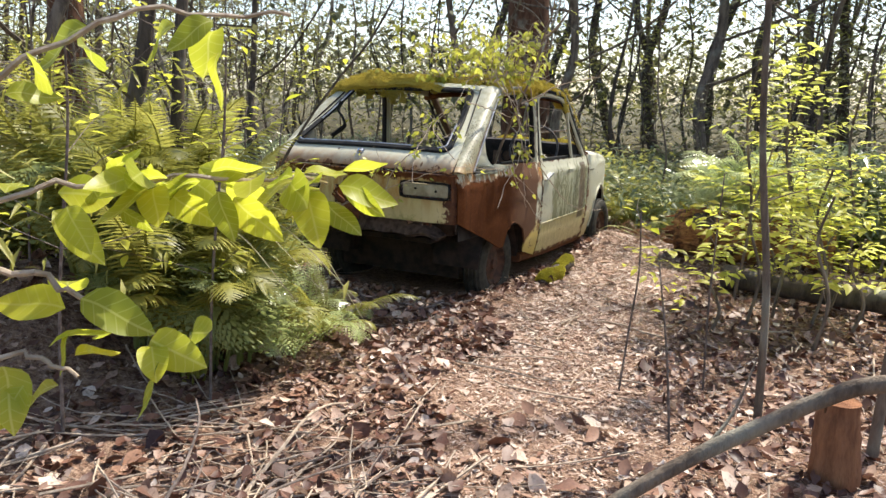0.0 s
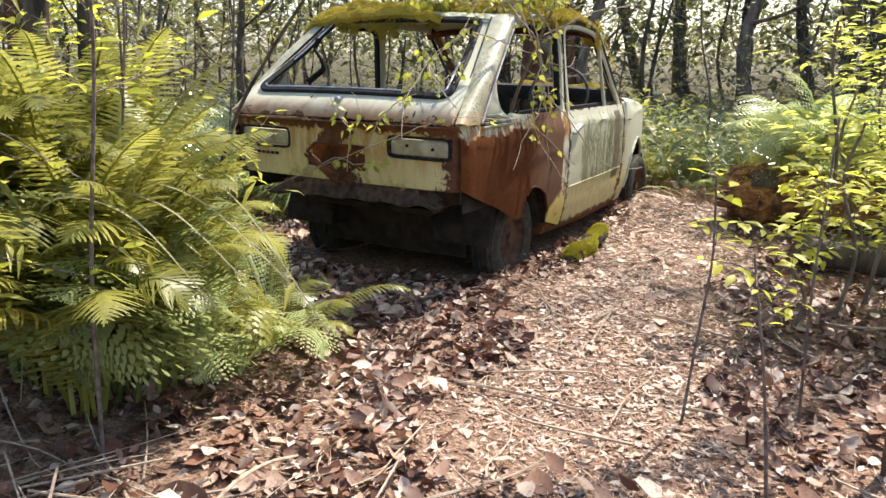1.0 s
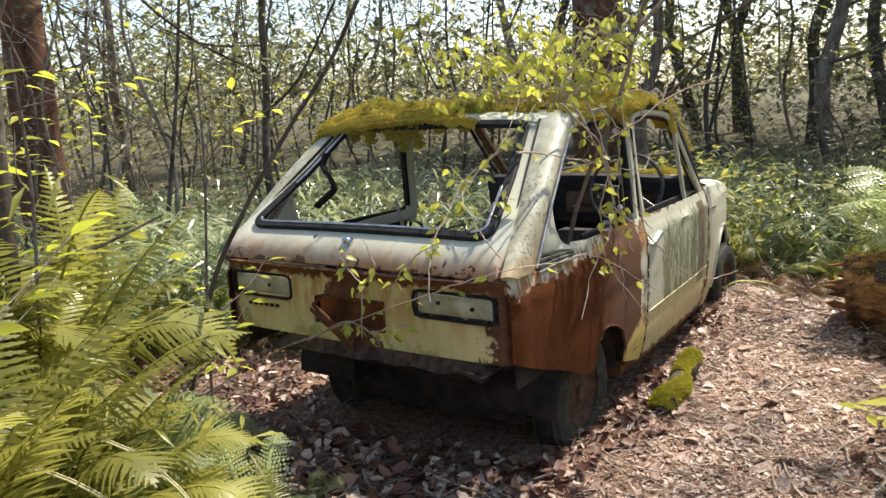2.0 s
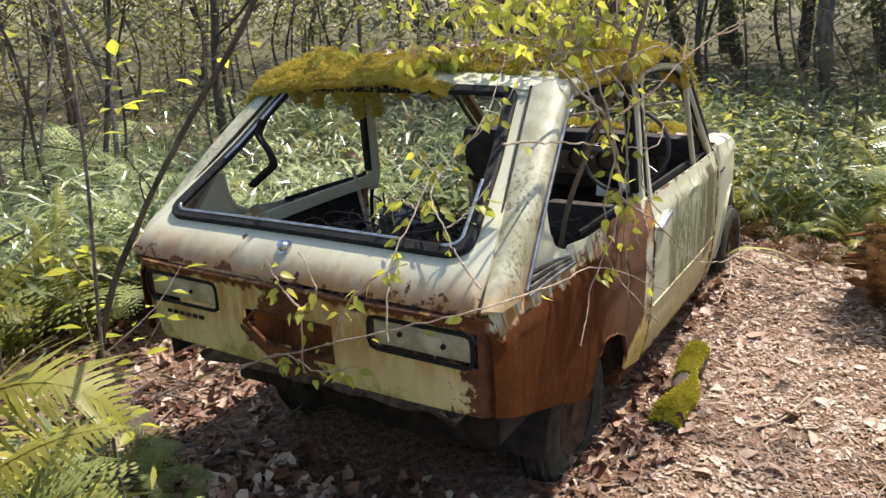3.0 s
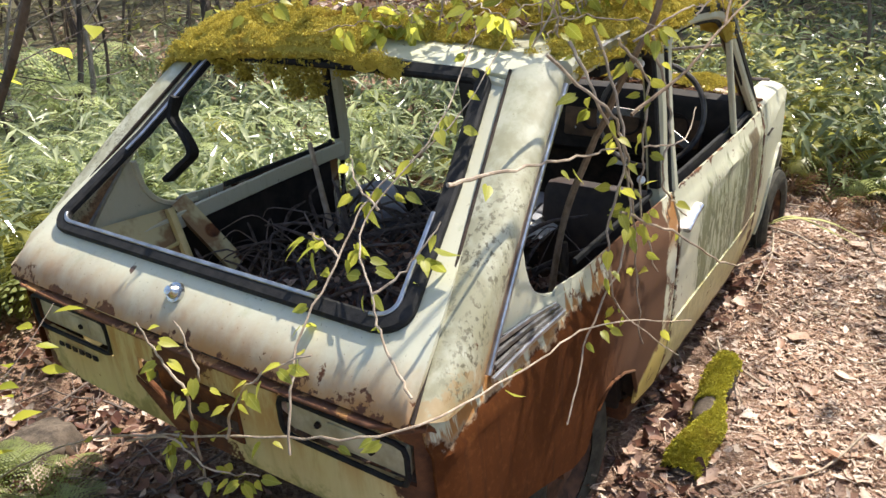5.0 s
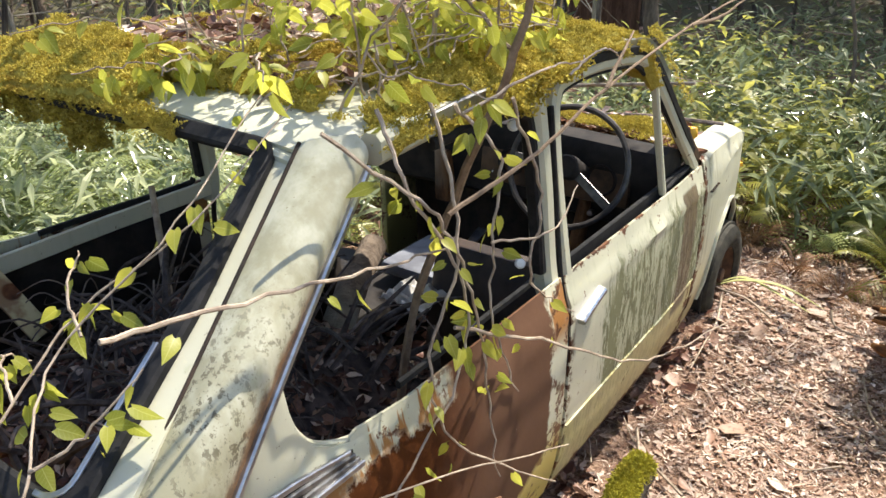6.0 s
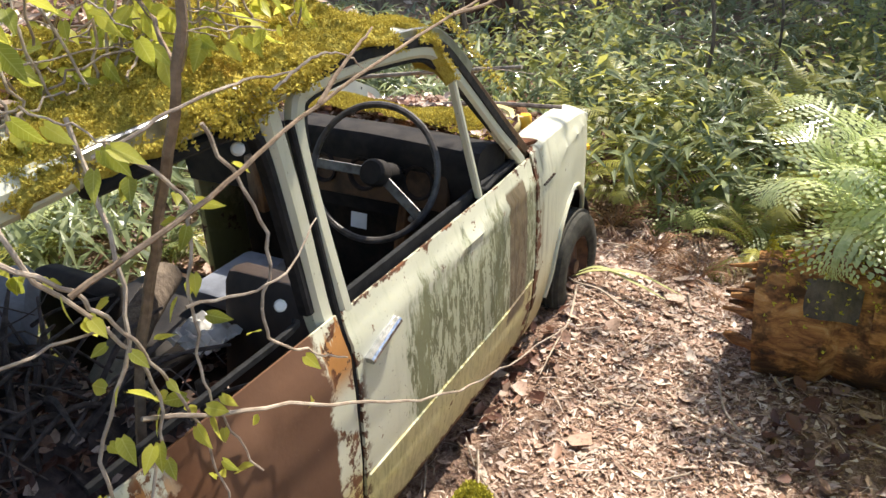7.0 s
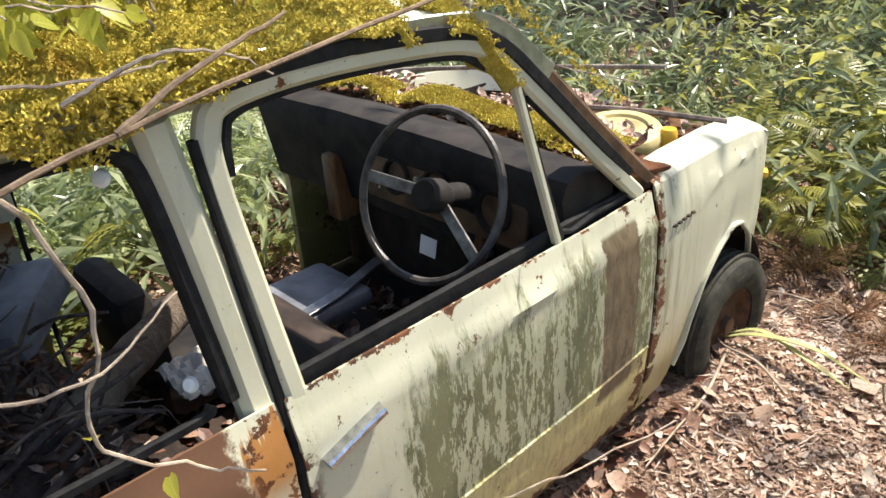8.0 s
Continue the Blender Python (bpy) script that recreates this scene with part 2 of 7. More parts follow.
def paint_fender():
    """Cream; stained grey-brown runs and peeling near the door seam."""
    m = Mat("stained_fender_paint", 0.4, 0.45)
    y, z = m.axis(1), m.axis(2)
    peel = m.noise(15, 7, rough=0.75)
    streak = m.noise(9, 5, m.stretch(1, 3.5, 0.4), rough=0.7)
    rear = m.step(y, 2.42, 2.15)
    c = m.mix(m.op("MULTIPLY", m.op("MULTIPLY", m.step(streak, 0.46, 0.6), rear), 0.75), cream_color(m), (0.20, 0.165, 0.095))
    c = m.mix(m.op("MULTIPLY", m.step(z, 0.45, 0.2), 0.7), c, (0.46, 0.36, 0.14))
    gone = m.step(m.op("ADD", peel, m.op("MULTIPLY", m.step(y, 2.215, 2.15), 0.17)), 0.635, 0.655)
    return finish_paint(m, c, gone)


def paint_pillar():
    """Cream pillar with flaking dark lichen and a brown run along its window edge."""
    m = Mat("lichened_pillar_paint", 0.45, 0.4)
    n = m.noise(75, 6, m.stretch(1, 1, 0.75), rough=0.75)
    x, y, z = m.axis(0), m.axis(1), m.axis(2)
    along = m.op("SUBTRACT", m.op("SUBTRACT", y, 0.147), m.op("MULTIPLY", m.op("SUBTRACT", z, 0.765), 0.99))
    zone = m.op("MULTIPLY", m.step(m.noise(7, 3), 0.36, 0.55), m.step(z, 1.14, 0.96))
    zone = m.op("MULTIPLY", zone, m.step(along, -0.19, -0.12))
    crust = m.op("MULTIPLY", m.step(n, 0.535, 0.56), zone)
    c = m.mix(m.op("MULTIPLY", m.step(m.noise(14, 5, m.stretch(1, 1, 0.5)), 0.30, 0.6), 0.8), cream_color(m), (0.26, 0.24, 0.145))
    c = m.mix(crust, c, (0.115, 0.10, 0.062))
    wob = m.op("MULTIPLY", m.op("SUBTRACT", m.noise(12, 6, rough=0.7), 0.5), 0.10)
    runm = m.op("MULTIPLY", m.step(m.op("ADD", along, wob), -0.040, -0.015), m.step(m.op("ADD", z, wob), 1.12, 1.0))
    c = m.mix(m.op("MULTIPLY", runm, 0.9), c, m.mix(m.step(n, 0.45, 0.6), (0.20, 0.095, 0.035), (0.12, 0.060, 0.028)))
    base = m.step(m.op("ADD", m.op("MULTIPLY", m.op("SUBTRACT", 0.86, z), 2.2), m.noise(13, 6, rough=0.72)), 0.60, 0.66)
    c = m.mix(m.op("MULTIPLY", base, 0.55), c, (0.40, 0.24, 0.10))
    rust = m.step(m.op("ADD", m.noise(11, 7, m.stretch(1, 1, 0.5), rough=0.72), m.op("MULTIPLY", m.op("SUBTRACT", 0.9, z), 0.8)), 0.655, 0.675)
    return finish_paint(m, c, rust)


def rust_mat(name="deep_rust"):
    m = Mat(name, 0.9, 0.2)
    m.color(rust_color(m)).bump(m.noise(60, 6), 0.6, 0.006)
    return m.m


def plain(name, a, b, rough=0.7, scale=20, metal=0.0, bump=0.2, spec=0.35):
    m = Mat(name, rough, spec, metal)
    n = m.noise(scale, 5)
    m.color(m.mix(m.step(n, 0.3, 0.7), a, b)).bump(m.noise(scale * 4, 4), bump, 0.004)
    return m.m


def bark_mat(name, a, b, scale=14):
    m = Mat(name, 0.9, 0.2)
    n = m.noise(scale, 6, m.stretch(1, 1, 0.22), rough=0.75)
    c = m.mix(m.step(n, 0.3, 0.7), a, b)
    c = m.mix(m.op("MULTIPLY", m.step(m.noise(3, 3), 0.55, 0.7), 0.5), c, (0.30, 0.30, 0.24))
    m.color(c).bump(n, 0.9, 0.02)
    return m.m


def leaf_mat(name, dark, light, amount=0.45, rough=0.45, spec=0.35, bleach=None, whole=0.0):
    """whole: how much of the tone is shared by all leaves of one object."""
    m = Mat(name, rough, spec)
    r = m.op("ADD", m.op("MULTIPLY", m.island(), 0.75 - whole), m.op("MULTIPLY", m.noise(1.3, 3), 0.25))
    if whole:
        r = m.op("ADD", r, m.op("MULTIPLY", m.rand(), whole))
    c = m.mix(r, dark, light)
    if bleach:
        c = m.mix(m.step(m.island(), 0.93, 0.95), c, bleach)
    m.color(c)
    return m.leafy(m.scale(c, 1.5), amount).m


def litter_mat(name="leaf_litter", lift=0.0):
    """Fallen leaves: pale tan to red-brown, each leaf its own shade; lift moves all towards pale."""
    m = Mat(name, 0.5, 0.45)
    r = m.op("ADD", m.op("MULTIPLY", m.island(), 1 - lift), lift)
    c = m.ramp(r, (0.0, (0.075, 0.030, 0.020)), (0.25, (0.17, 0.075, 0.045)), (0.48, (0.31, 0.175, 0.115)), (0.72, (0.47, 0.33, 0.245)), (1.0, (0.68, 0.57, 0.475)))
    c = m.mix(m.op("MULTIPLY", m.step(m.noise(90, 3), 0.48, 0.7), 0.55), c, (0.09, 0.05, 0.034))
    m.color(c).bump(m.noise(160, 3), 0.35, 0.003)
    return m.leafy(c, 0.15).m


def dark_litter_mat():
    """Fallen leaves beside the path, coloured for shade: mostly dark red-brown, a few pale."""
    m = Mat("shaded_leaf_litter", 0.5, 0.45)
    c = m.ramp(m.island(), (0.0, (0.045, 0.017, 0.012)), (0.35, (0.115, 0.045, 0.028)), (0.62, (0.23, 0.115, 0.072)), (0.84, (0.42, 0.28, 0.205)), (1.0, (0.66, 0.55, 0.46)))
    c = m.mix(m.op("MULTIPLY", m.step(m.noise(90, 3), 0.48, 0.7), 0.55), c, (0.07, 0.038, 0.026))
    m.color(c).bump(m.noise(160, 3), 0.35, 0.003)
    return m.leafy(c, 0.15).m


def rotten_log_mat():
    """Fibrous rotten wood, its grain along the log."""
    m = Mat("fibrous_rotten_wood", 0.9, 0.2)
    n = m.noise(20, 7, m.stretch(0.3, 1, 1), rough=0.75, dist=0.6)
    c = m.ramp(n, (0.32, (0.045, 0.02, 0.01)), (0.45, (0.20, 0.085, 0.033)), (0.58, (0.42, 0.20, 0.07)), (0.75, (0.58, 0.38, 0.18)))
    c = m.mix(m.op("MULTIPLY", m.step(m.noise(5, 5, rough=0.7), 0.52, 0.62), 0.8), c, (0.035, 0.02, 0.013))
    m.color(c).bump(n, 0.8, 0.02)
    return m.m


def ground_mat():
    m = Mat("forest_floor", 0.95, 0.15)
    fine, mid = m.noise(170, 4, rough=0.7), m.noise(34, 7, rough=0.75)
    c = m.ramp(mid, (0.28, (0.045, 0.024, 0.018)), (0.43, (0.14, 0.078, 0.054)), (0.57, (0.29, 0.19, 0.135)), (0.74, (0.50, 0.38, 0.29)))
    c = m.mix(m.op("MULTIPLY", m.step(fine, 0.52, 0.66), 0.6), c, (0.46, 0.35, 0.26))
    far = m.op("ADD", m.op("POWER", m.axis(0), 2.0), m.op("POWER", m.axis(1), 2.0))
    c = m.mix(m.op("MULTIPLY", m.step(far, 40.0, 110.0), 0.85), c, (0.085, 0.085, 0.045))
    m.color(c).bump(m.op("ADD", mid, m.op("MULTIPLY", m.voro(70), 0.6)), 0.9, 0.02)
    return m.m


def moss_mat(name, dark, light):
    m = Mat(name, 0.9, 0.15)
    c = m.mix(m.op("ADD", m.op("MULTIPLY", m.island(), 0.5), m.op("MULTIPLY", m.noise(9, 5), 0.5)), dark, light)
    c = m.mix(m.op("MULTIPLY", m.step(m.noise(5, 5), 0.54, 0.70), 0.8), c, (0.33, 0.20, 0.03))
    m.color(c).bump(m.op("ADD", m.voro(160), m.noise(220, 3)), 0.9, 0.006)
    return m.leafy(c, 0.25).m


M_PAINT, M_GATE, M_TAIL, M_QUARTER, M_DOOR, M_PILLAR, M_FENDER = paint_plain(), paint_gate(), paint_tail(), paint_quarter(), paint_door(), paint_pillar(), paint_fender()
M_RUST = rust_mat()


def paint_inner():
    """Unpainted-looking yellow cream inside the wing, eaten by round rust holes."""
    m = Mat("rust_eaten_inner_panel", 0.6, 0.3)
    c = m.mix(m.noise(6, 4), (0.46, 0.39, 0.19), (0.58, 0.52, 0.31))
    hole = m.step(m.op("ADD", m.voro(11), m.op("MULTIPLY", m.op("SUBTRACT", m.noise(3.5, 3), 0.5), -0.9)), 0.24, 0.16)
    c = m.mix(m.op("MULTIPLY", m.step(m.noise(4, 5, rough=0.7), 0.5, 0.62), 0.8), c, (0.20, 0.085, 0.03))
    return finish_paint(m, c, hole)


M_INNER = paint_inner()
M_RUBBER = plain("black_rubber", (0.008, 0.008, 0.009), (0.022, 0.021, 0.021), 0.7, 40, spec=0.2)
M_TYRE = plain("old_tyre", (0.020, 0.019, 0.015), (0.055, 0.050, 0.038), 0.85, 25, bump=0.5)
M_VINYL = plain("black_vinyl", (0.010, 0.009, 0.010), (0.034, 0.028, 0.024), 0.72, 12, spec=0.2)
M_SEAT = plain("brown_vinyl", (0.022, 0.015, 0.012), (0.06, 0.04, 0.03), 0.55, 10)
M_GREYSEAT = plain("grey_vinyl", (0.11, 0.115, 0.135), (0.22, 0.23, 0.26), 0.55, 10)
M_RAG = plain("dirty_white_sheet", (0.33, 0.32, 0.30), (0.62, 0.60, 0.57), 0.5, 14)
M_CHROME = plain("dull_chrome", (0.40, 0.40, 0.41), (0.66, 0.66, 0.67), 0.22, 60, metal=1.0)
M_ALU = plain("aluminium_strip", (0.30, 0.30, 0.31), (0.52, 0.52, 0.53), 0.34, 25, metal=0.95)
M_LENS = plain("faded_lamp_lens", (0.30, 0.26, 0.17), (0.50, 0.455, 0.33), 0.45, 18)
M_TAN = plain("yellowed_tan_paint", (0.42, 0.33, 0.13), (0.60, 0.50, 0.24), 0.5, 14)
M_STEEL = plain("tarnished_steel", (0.10, 0.095, 0.09), (0.26, 0.25, 0.24), 0.42, 30, metal=0.8)
M_RIMGREY = plain("dark_wheel_rim", (0.035, 0.030, 0.028), (0.10, 0.09, 0.085), 0.4, 30)
M_WHITE = plain("white_plastic", (0.62, 0.62, 0.60), (0.8, 0.8, 0.78), 0.5, 8)
M_AMBER = plain("amber_lens", (0.75, 0.38, 0.03), (0.85, 0.5, 0.06), 0.25, 15)
M_BROWNPANEL = plain("brown_dash_panel", (0.05, 0.028, 0.016), (0.13, 0.07, 0.035), 0.6, 18)
# Near-black for the underbody, gaps, holes and small marks.
M_UNDER = plain("near_black_underbody", (0.010, 0.008, 0.007), (0.04, 0.025, 0.018), 0.9, 16, bump=0.6)
M_RIM = plain("dull_rusty_steel", (0.03, 0.018, 0.012), (0.11, 0.05, 0.028), 0.85, 22)
M_BARK = bark_mat("grey_brown_bark", (0.07, 0.052, 0.04), (0.23, 0.18, 0.135))
M_BARKDARK = bark_mat("dark_bark", (0.04, 0.032, 0.027), (0.14, 0.11, 0.085))
M_BARKRED = bark_mat("red_brown_bark", (0.06, 0.028, 0.016), (0.17, 0.085, 0.05))
M_STEM = plain("brown_stem_bark", (0.15, 0.10, 0.062), (0.27, 0.19, 0.125), 0.85, 45, bump=0.5)
M_DEADWOOD = bark_mat("weathered_deadwood", (0.16, 0.13, 0.10), (0.42, 0.36, 0.29), 20)
M_ROTTEN = bark_mat("rotten_orange_wood", (0.045, 0.022, 0.012), (0.24, 0.115, 0.048), 12)
M_TWIG = plain("pale_twig", (0.24, 0.18, 0.13), (0.46, 0.37, 0.28), 0.8, 35, bump=0.5)
M_TWIGDARK = plain("dark_twig", (0.08, 0.06, 0.05), (0.21, 0.165, 0.14), 0.85, 35, bump=0.5)
# Darker copy of the dark twig: the car's inner shade put into colour.
M_SHADETWIG = plain("shaded_stick", (0.035, 0.026, 0.023), (0.115, 0.09, 0.08), 0.85, 35, bump=0.5)
M_LITTER, M_CRUMB, M_GROUND = litter_mat(), litter_mat("pale_leaf_crumbs", 0.42), ground_mat()
M_MOSS = moss_mat("yellow_moss", (0.21, 0.155, 0.028), (0.90, 0.75, 0.15))
M_MOSSGREEN = moss_mat("green_moss", (0.24, 0.22, 0.025), (0.78, 0.70, 0.10))
M_FERN = leaf_mat("fern_green", (0.085, 0.115, 0.032), (0.39, 0.425, 0.16), 0.48, 0.42, 0.4, None, 0.5)
M_FERNYEL = leaf_mat("fern_yellow_green", (0.10, 0.105, 0.022), (0.42, 0.395, 0.085), 0.45, 0.40, 0.45, None, 0.55)
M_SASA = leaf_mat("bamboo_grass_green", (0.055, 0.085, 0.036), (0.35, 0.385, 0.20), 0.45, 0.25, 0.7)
# Paler copy of the bamboo grass green: sunlight put into its colour.
M_SASALIT = leaf_mat("sunlit_bamboo_grass", (0.09, 0.13, 0.05), (0.54, 0.56, 0.32), 0.45, 0.22, 0.8)
M_SHRUB = leaf_mat("shrub_leaf_green", (0.34, 0.38, 0.06), (0.72, 0.70, 0.15), 0.65)
# Near-white glossy fern copy: sunlit highlights put into the base colour.
M_FERNLIT = leaf_mat("fern_sunlit_glossy", (0.26, 0.32, 0.12), (0.66, 0.69, 0.36), 0.5, 0.24, 0.9, None, 0.4)
M_YOUNG = leaf_mat("young_leaf_yellow_green", (0.28, 0.31, 0.03), (0.60, 0.58, 0.07), 0.6)
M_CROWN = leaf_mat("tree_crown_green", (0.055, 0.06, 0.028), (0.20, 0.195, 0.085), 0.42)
# Yellow-green copy of the crown leaves, with sunlight put into the colour.
M_CROWNLIT = leaf_mat("tree_crown_sunlit", (0.14, 0.145, 0.03), (0.38, 0.365, 0.09), 0.5)
M_DRY = leaf_mat("dry_bracken", (0.16, 0.075, 0.04), (0.40, 0.24, 0.13), 0.3)
M_DRYGRASS = leaf_mat("yellowed_grass", (0.34, 0.36, 0.12), (0.60, 0.58, 0.30), 0.3)
M_STONE = plain("grey_stone", (0.12, 0.12, 0.13), (0.27, 0.27, 0.28), 0.85, 9, bump=0.5)
M_MOULD = plain("dark_leaf_mould", (0.025, 0.019, 0.018), (0.10, 0.075, 0.068), 0.95, 30, bump=0.8)
M_SHADELITTER, M_ROTLOG = dark_litter_mat(), rotten_log_mat()
M_STUMP = bark_mat("sawn_red_wood", (0.13, 0.055, 0.028), (0.32, 0.15, 0.075), 16)


def veined_leaf(name, dark, light, amount):
    """For leaves that are objects of their own, along their +y: a pale midrib and side veins."""
    m = Mat(name, 0.42, 0.4)
    x, y = m.axis(0), m.axis(1)
    ax = m.op("ABSOLUTE", x)
    rib = m.step(ax, 0.022, 0.008)
    side = m.step(m.op("SINE", m.op("MULTIPLY", m.op("SUBTRACT", y, m.op("MULTIPLY", ax, 0.7)), 44.0)), 0.86, 0.97)
    r = m.op("ADD", m.op("MULTIPLY", m.rand(), 0.75), m.op("MULTIPLY", m.noise(3, 3), 0.25))
    c = m.mix(r, dark, light)
    c = m.mix(m.op("MULTIPLY", m.op("MAXIMUM", rib, m.op("MULTIPLY", side, 0.5)), 0.35), c, (0.62, 0.62, 0.22))
    c = m.mix(m.op("MULTIPLY", m.step(m.noise(9, 4), 0.66, 0.72), 0.7), c, (0.28, 0.17, 0.04))
    m.color(c)
    return m.leafy(m.scale(c, 1.5), amount).m


M_VINELEAF = veined_leaf("vine_leaf_veined", (0.19, 0.22, 0.03), (0.56, 0.53, 0.08), 0.55)
M_YOUNGLEAF = veined_leaf("broad_leaf_veined", (0.20, 0.24, 0.02), (0.48, 0.49, 0.04), 0.55)
# ---------------------------------------------------------------- mesh helpers
def lerp_table(table):
    xs, ys = [p[0] for p in table], [p[1] for p in table]
    return lambda v: float(np.interp(v, xs, ys))


def make(name, V, F, mat, parent=None, label="", smooth=True):
    """One mesh object from vertices and faces."""
    me = bpy.data.meshes.new(name)
    me.from_pydata([tuple(map(float, v)) for v in V], [], [tuple(map(int, f)) for f in F])
    me.materials.append(mat)
    if smooth:
        me.polygons.foreach_set("use_smooth", [True] * len(me.polygons))
        me.set_sharp_from_angle(angle=radians(40))
    ob = new(name, me)
    if parent:
        ob.parent = parent
    if label:
        ob["label"] = label
    return ob


def make_fast(name, V, F, mat, parent=None, label="", smooth=False):
    """As make(), for large arrays of faces with equal numbers of corners."""
    V, F = np.asarray(V, np.float32), np.asarray(F, np.int32)
    me = bpy.data.meshes.new(name)
    me.vertices.add(len(V))
    me.vertices.foreach_set("co", V.ravel())
    k = F.shape[1]
    me.loops.add(F.size)
    me.loops.foreach_set("vertex_index", F.ravel())
    me.polygons.add(len(F))
    me.polygons.foreach_set("loop_start", np.arange(0, F.size, k, dtype=np.int32))
    me.polygons.foreach_set("use_smooth", np.full(len(F), smooth))
    me.update(calc_edges=True)
    me.materials.append(mat)
    ob = new(name, me)
    if parent:
        ob.parent = parent
    if label:
        ob["label"] = label
    return ob


def empty(name, at=(0, 0, 0), label="", category="", group="", kind=""):
    ob = new(name)
    ob.location = at
    return tagged(ob, label, category, group, kind)


def cat(*bits):
    V, F = [], []
    for v, f in bits:
        n = len(V)
        V.extend(v)
        F.extend([tuple(i + n for i in q) for q in f])
    return V, F


def flip(F):
    return [tuple(reversed(q)) for q in F]


def mirrored(vf):
    return [(-v[0], v[1], v[2]) for v in vf[0]], flip(vf[1])


def thicken(V, F, t):
    """Give a sheet the thickness t on its inner side."""
    V = np.array(V, float)
    N = np.zeros_like(V)
    for q in F:
        n = np.cross(V[q[2]] - V[q[0]], V[q[-1]] - V[q[1]])
        for i in q:
            N[i] += n
    N /= np.maximum(np.linalg.norm(N, axis=1, keepdims=True), 1e-9)
    k = len(V)
    W = np.vstack([V, V - N * t])
    out = list(F) + [tuple(i + k for i in reversed(q)) for q in F]
    edges = {}
    for q in F:
        for a, b in zip(q, q[1:] + q[:1]):
            edges[(a, b)] = edges.get((a, b), 0) + 1
    for a, b in edges:
        if (b, a) not in edges:
            out.append((b, a, a + k, b + k))
    return W, out


def grid(fn, nu, nv, skip=None):
    """Points fn(u, v) for u and v from 0 to 1, as a sheet of quads."""
    V = [fn(i / nu, j / nv) for i in range(nu + 1) for j in range(nv + 1)]
    F = []
    for i in range(nu):
        for j in range(nv):
            if skip and skip((i + .5) / nu, (j + .5) / nv):
                continue
            a = i * (nv + 1) + j
            F.append((a, a + nv + 1, a + nv + 2, a + 1))
    return V, F


def smooth_line(pts, n=6):
    """Catmull-Rom through the points."""
    P = [Vector(p) for p in pts]
    P = [2 * P[0] - P[1]] + P + [2 * P[-1] - P[-2]]
    out = []
    for a, b, c, d in zip(P, P[1:], P[2:], P[3:]):
        for k in range(n):
            t = k / n
            out.append(0.5 * ((2 * b) + (c - a) * t + (2 * a - 5 * b + 4 * c - d) * t * t + (3 * b - a - 3 * c + d) * t ** 3))
    return out + [P[-2]]


def sweep(pts, section, up=(0, 0, 1), sizes=None, closed=False):
    """A section (points across, along up) carried along a line."""
    P = [Vector(p) for p in pts]
    n, k = len(P), len(section)
    V, F = [], []
    side0 = None
    for i, p in enumerate(P):
        if closed:
            d = P[(i + 1) % n] - P[i - 1]
        else:
            d = P[min(i + 1, n - 1)] - P[max(i - 1, 0)]
        d = d.normalized() if d.length > 1e-9 else Vector((0, 0, 1))
        s = d.cross(Vector(up))
        if s.length < 1e-3:
            s = side0 or d.orthogonal()
        s = s.normalized()
        if side0 is not None and s.dot(side0) < 0 and sizes is not None:
            s = -s
        side0 = s
        u = s.cross(d).normalized()
        f = sizes[i] if sizes is not None else 1.0
        V.extend([tuple(p + s * (a * f) + u * (b * f)) for a, b in section])
    for i in range(n if closed else n - 1):
        for j in range(k):
            a, b = i * k + j, i * k + (j + 1) % k
            c, d2 = ((i + 1) % n) * k + (j + 1) % k, ((i + 1) % n) * k + j
            F.append((a, d2, c, b))
    if not closed:
        F.append(tuple(range(k)))
        F.append(tuple((n - 1) * k + j for j in reversed(range(k))))
    return V, flip(F)


def ring(r, k=8, squash=1.0):
    return [(r * math.cos(2 * math.pi * j / k), r * squash * math.sin(2 * math.pi * j / k)) for j in range(k)]


def box_section(w, h, c=0.25):
    """A rectangle with its corners cut."""
    a, b, e = w / 2, h / 2, min(w, h) * c
    return [(a, -b + e), (a, b - e), (a - e, b), (-a + e, b), (-a, b - e), (-a, -b + e), (-a + e, -b), (a - e, -b)]


def tube(pts, r0, r1=None, k=8, n=5, wob=0.0, seed=0):
    """A tapering, slightly uneven round stem along a smoothed line."""
    L = smooth_line(pts, n) if n > 1 else [Vector(p) for p in pts]
    r1 = r0 if r1 is None else r1
    rr = random.Random(seed)
    m = len(L)
    sizes = [(r0 + (r1 - r0) * i / (m - 1)) * (1 + wob * rr.uniform(-1, 1)) for i in range(m)]
    d = L[-1] - L[0]
    up = (0, 0, 1) if abs(d.normalized().z) < 0.8 else (0.3, 1, 0.1)
    return sweep(L, ring(1.0, k), up, sizes)


def lathe(profile, k=24, axis="x"):
    """Turn (radius, along) points about an axis through the origin."""
    V, F = [], []
    n = len(profile)
    for j in range(k):
        c, s = math.cos(2 * math.pi * j / k), math.sin(2 * math.pi * j / k)
        for r, h in profile:
            V.append((h, r * c, r * s) if axis == "x" else (r * c, r * s, h))
    for j in range(k):
        for i in range(n - 1):
            a, b = j * n + i, ((j + 1) % k) * n + i
            F.append((a, a + 1, b + 1, b))
    return V, F if axis == "x" else flip(F)


def moved(vf, m):
    return [tuple(m @ Vector(v)) for v in vf[0]], vf[1]


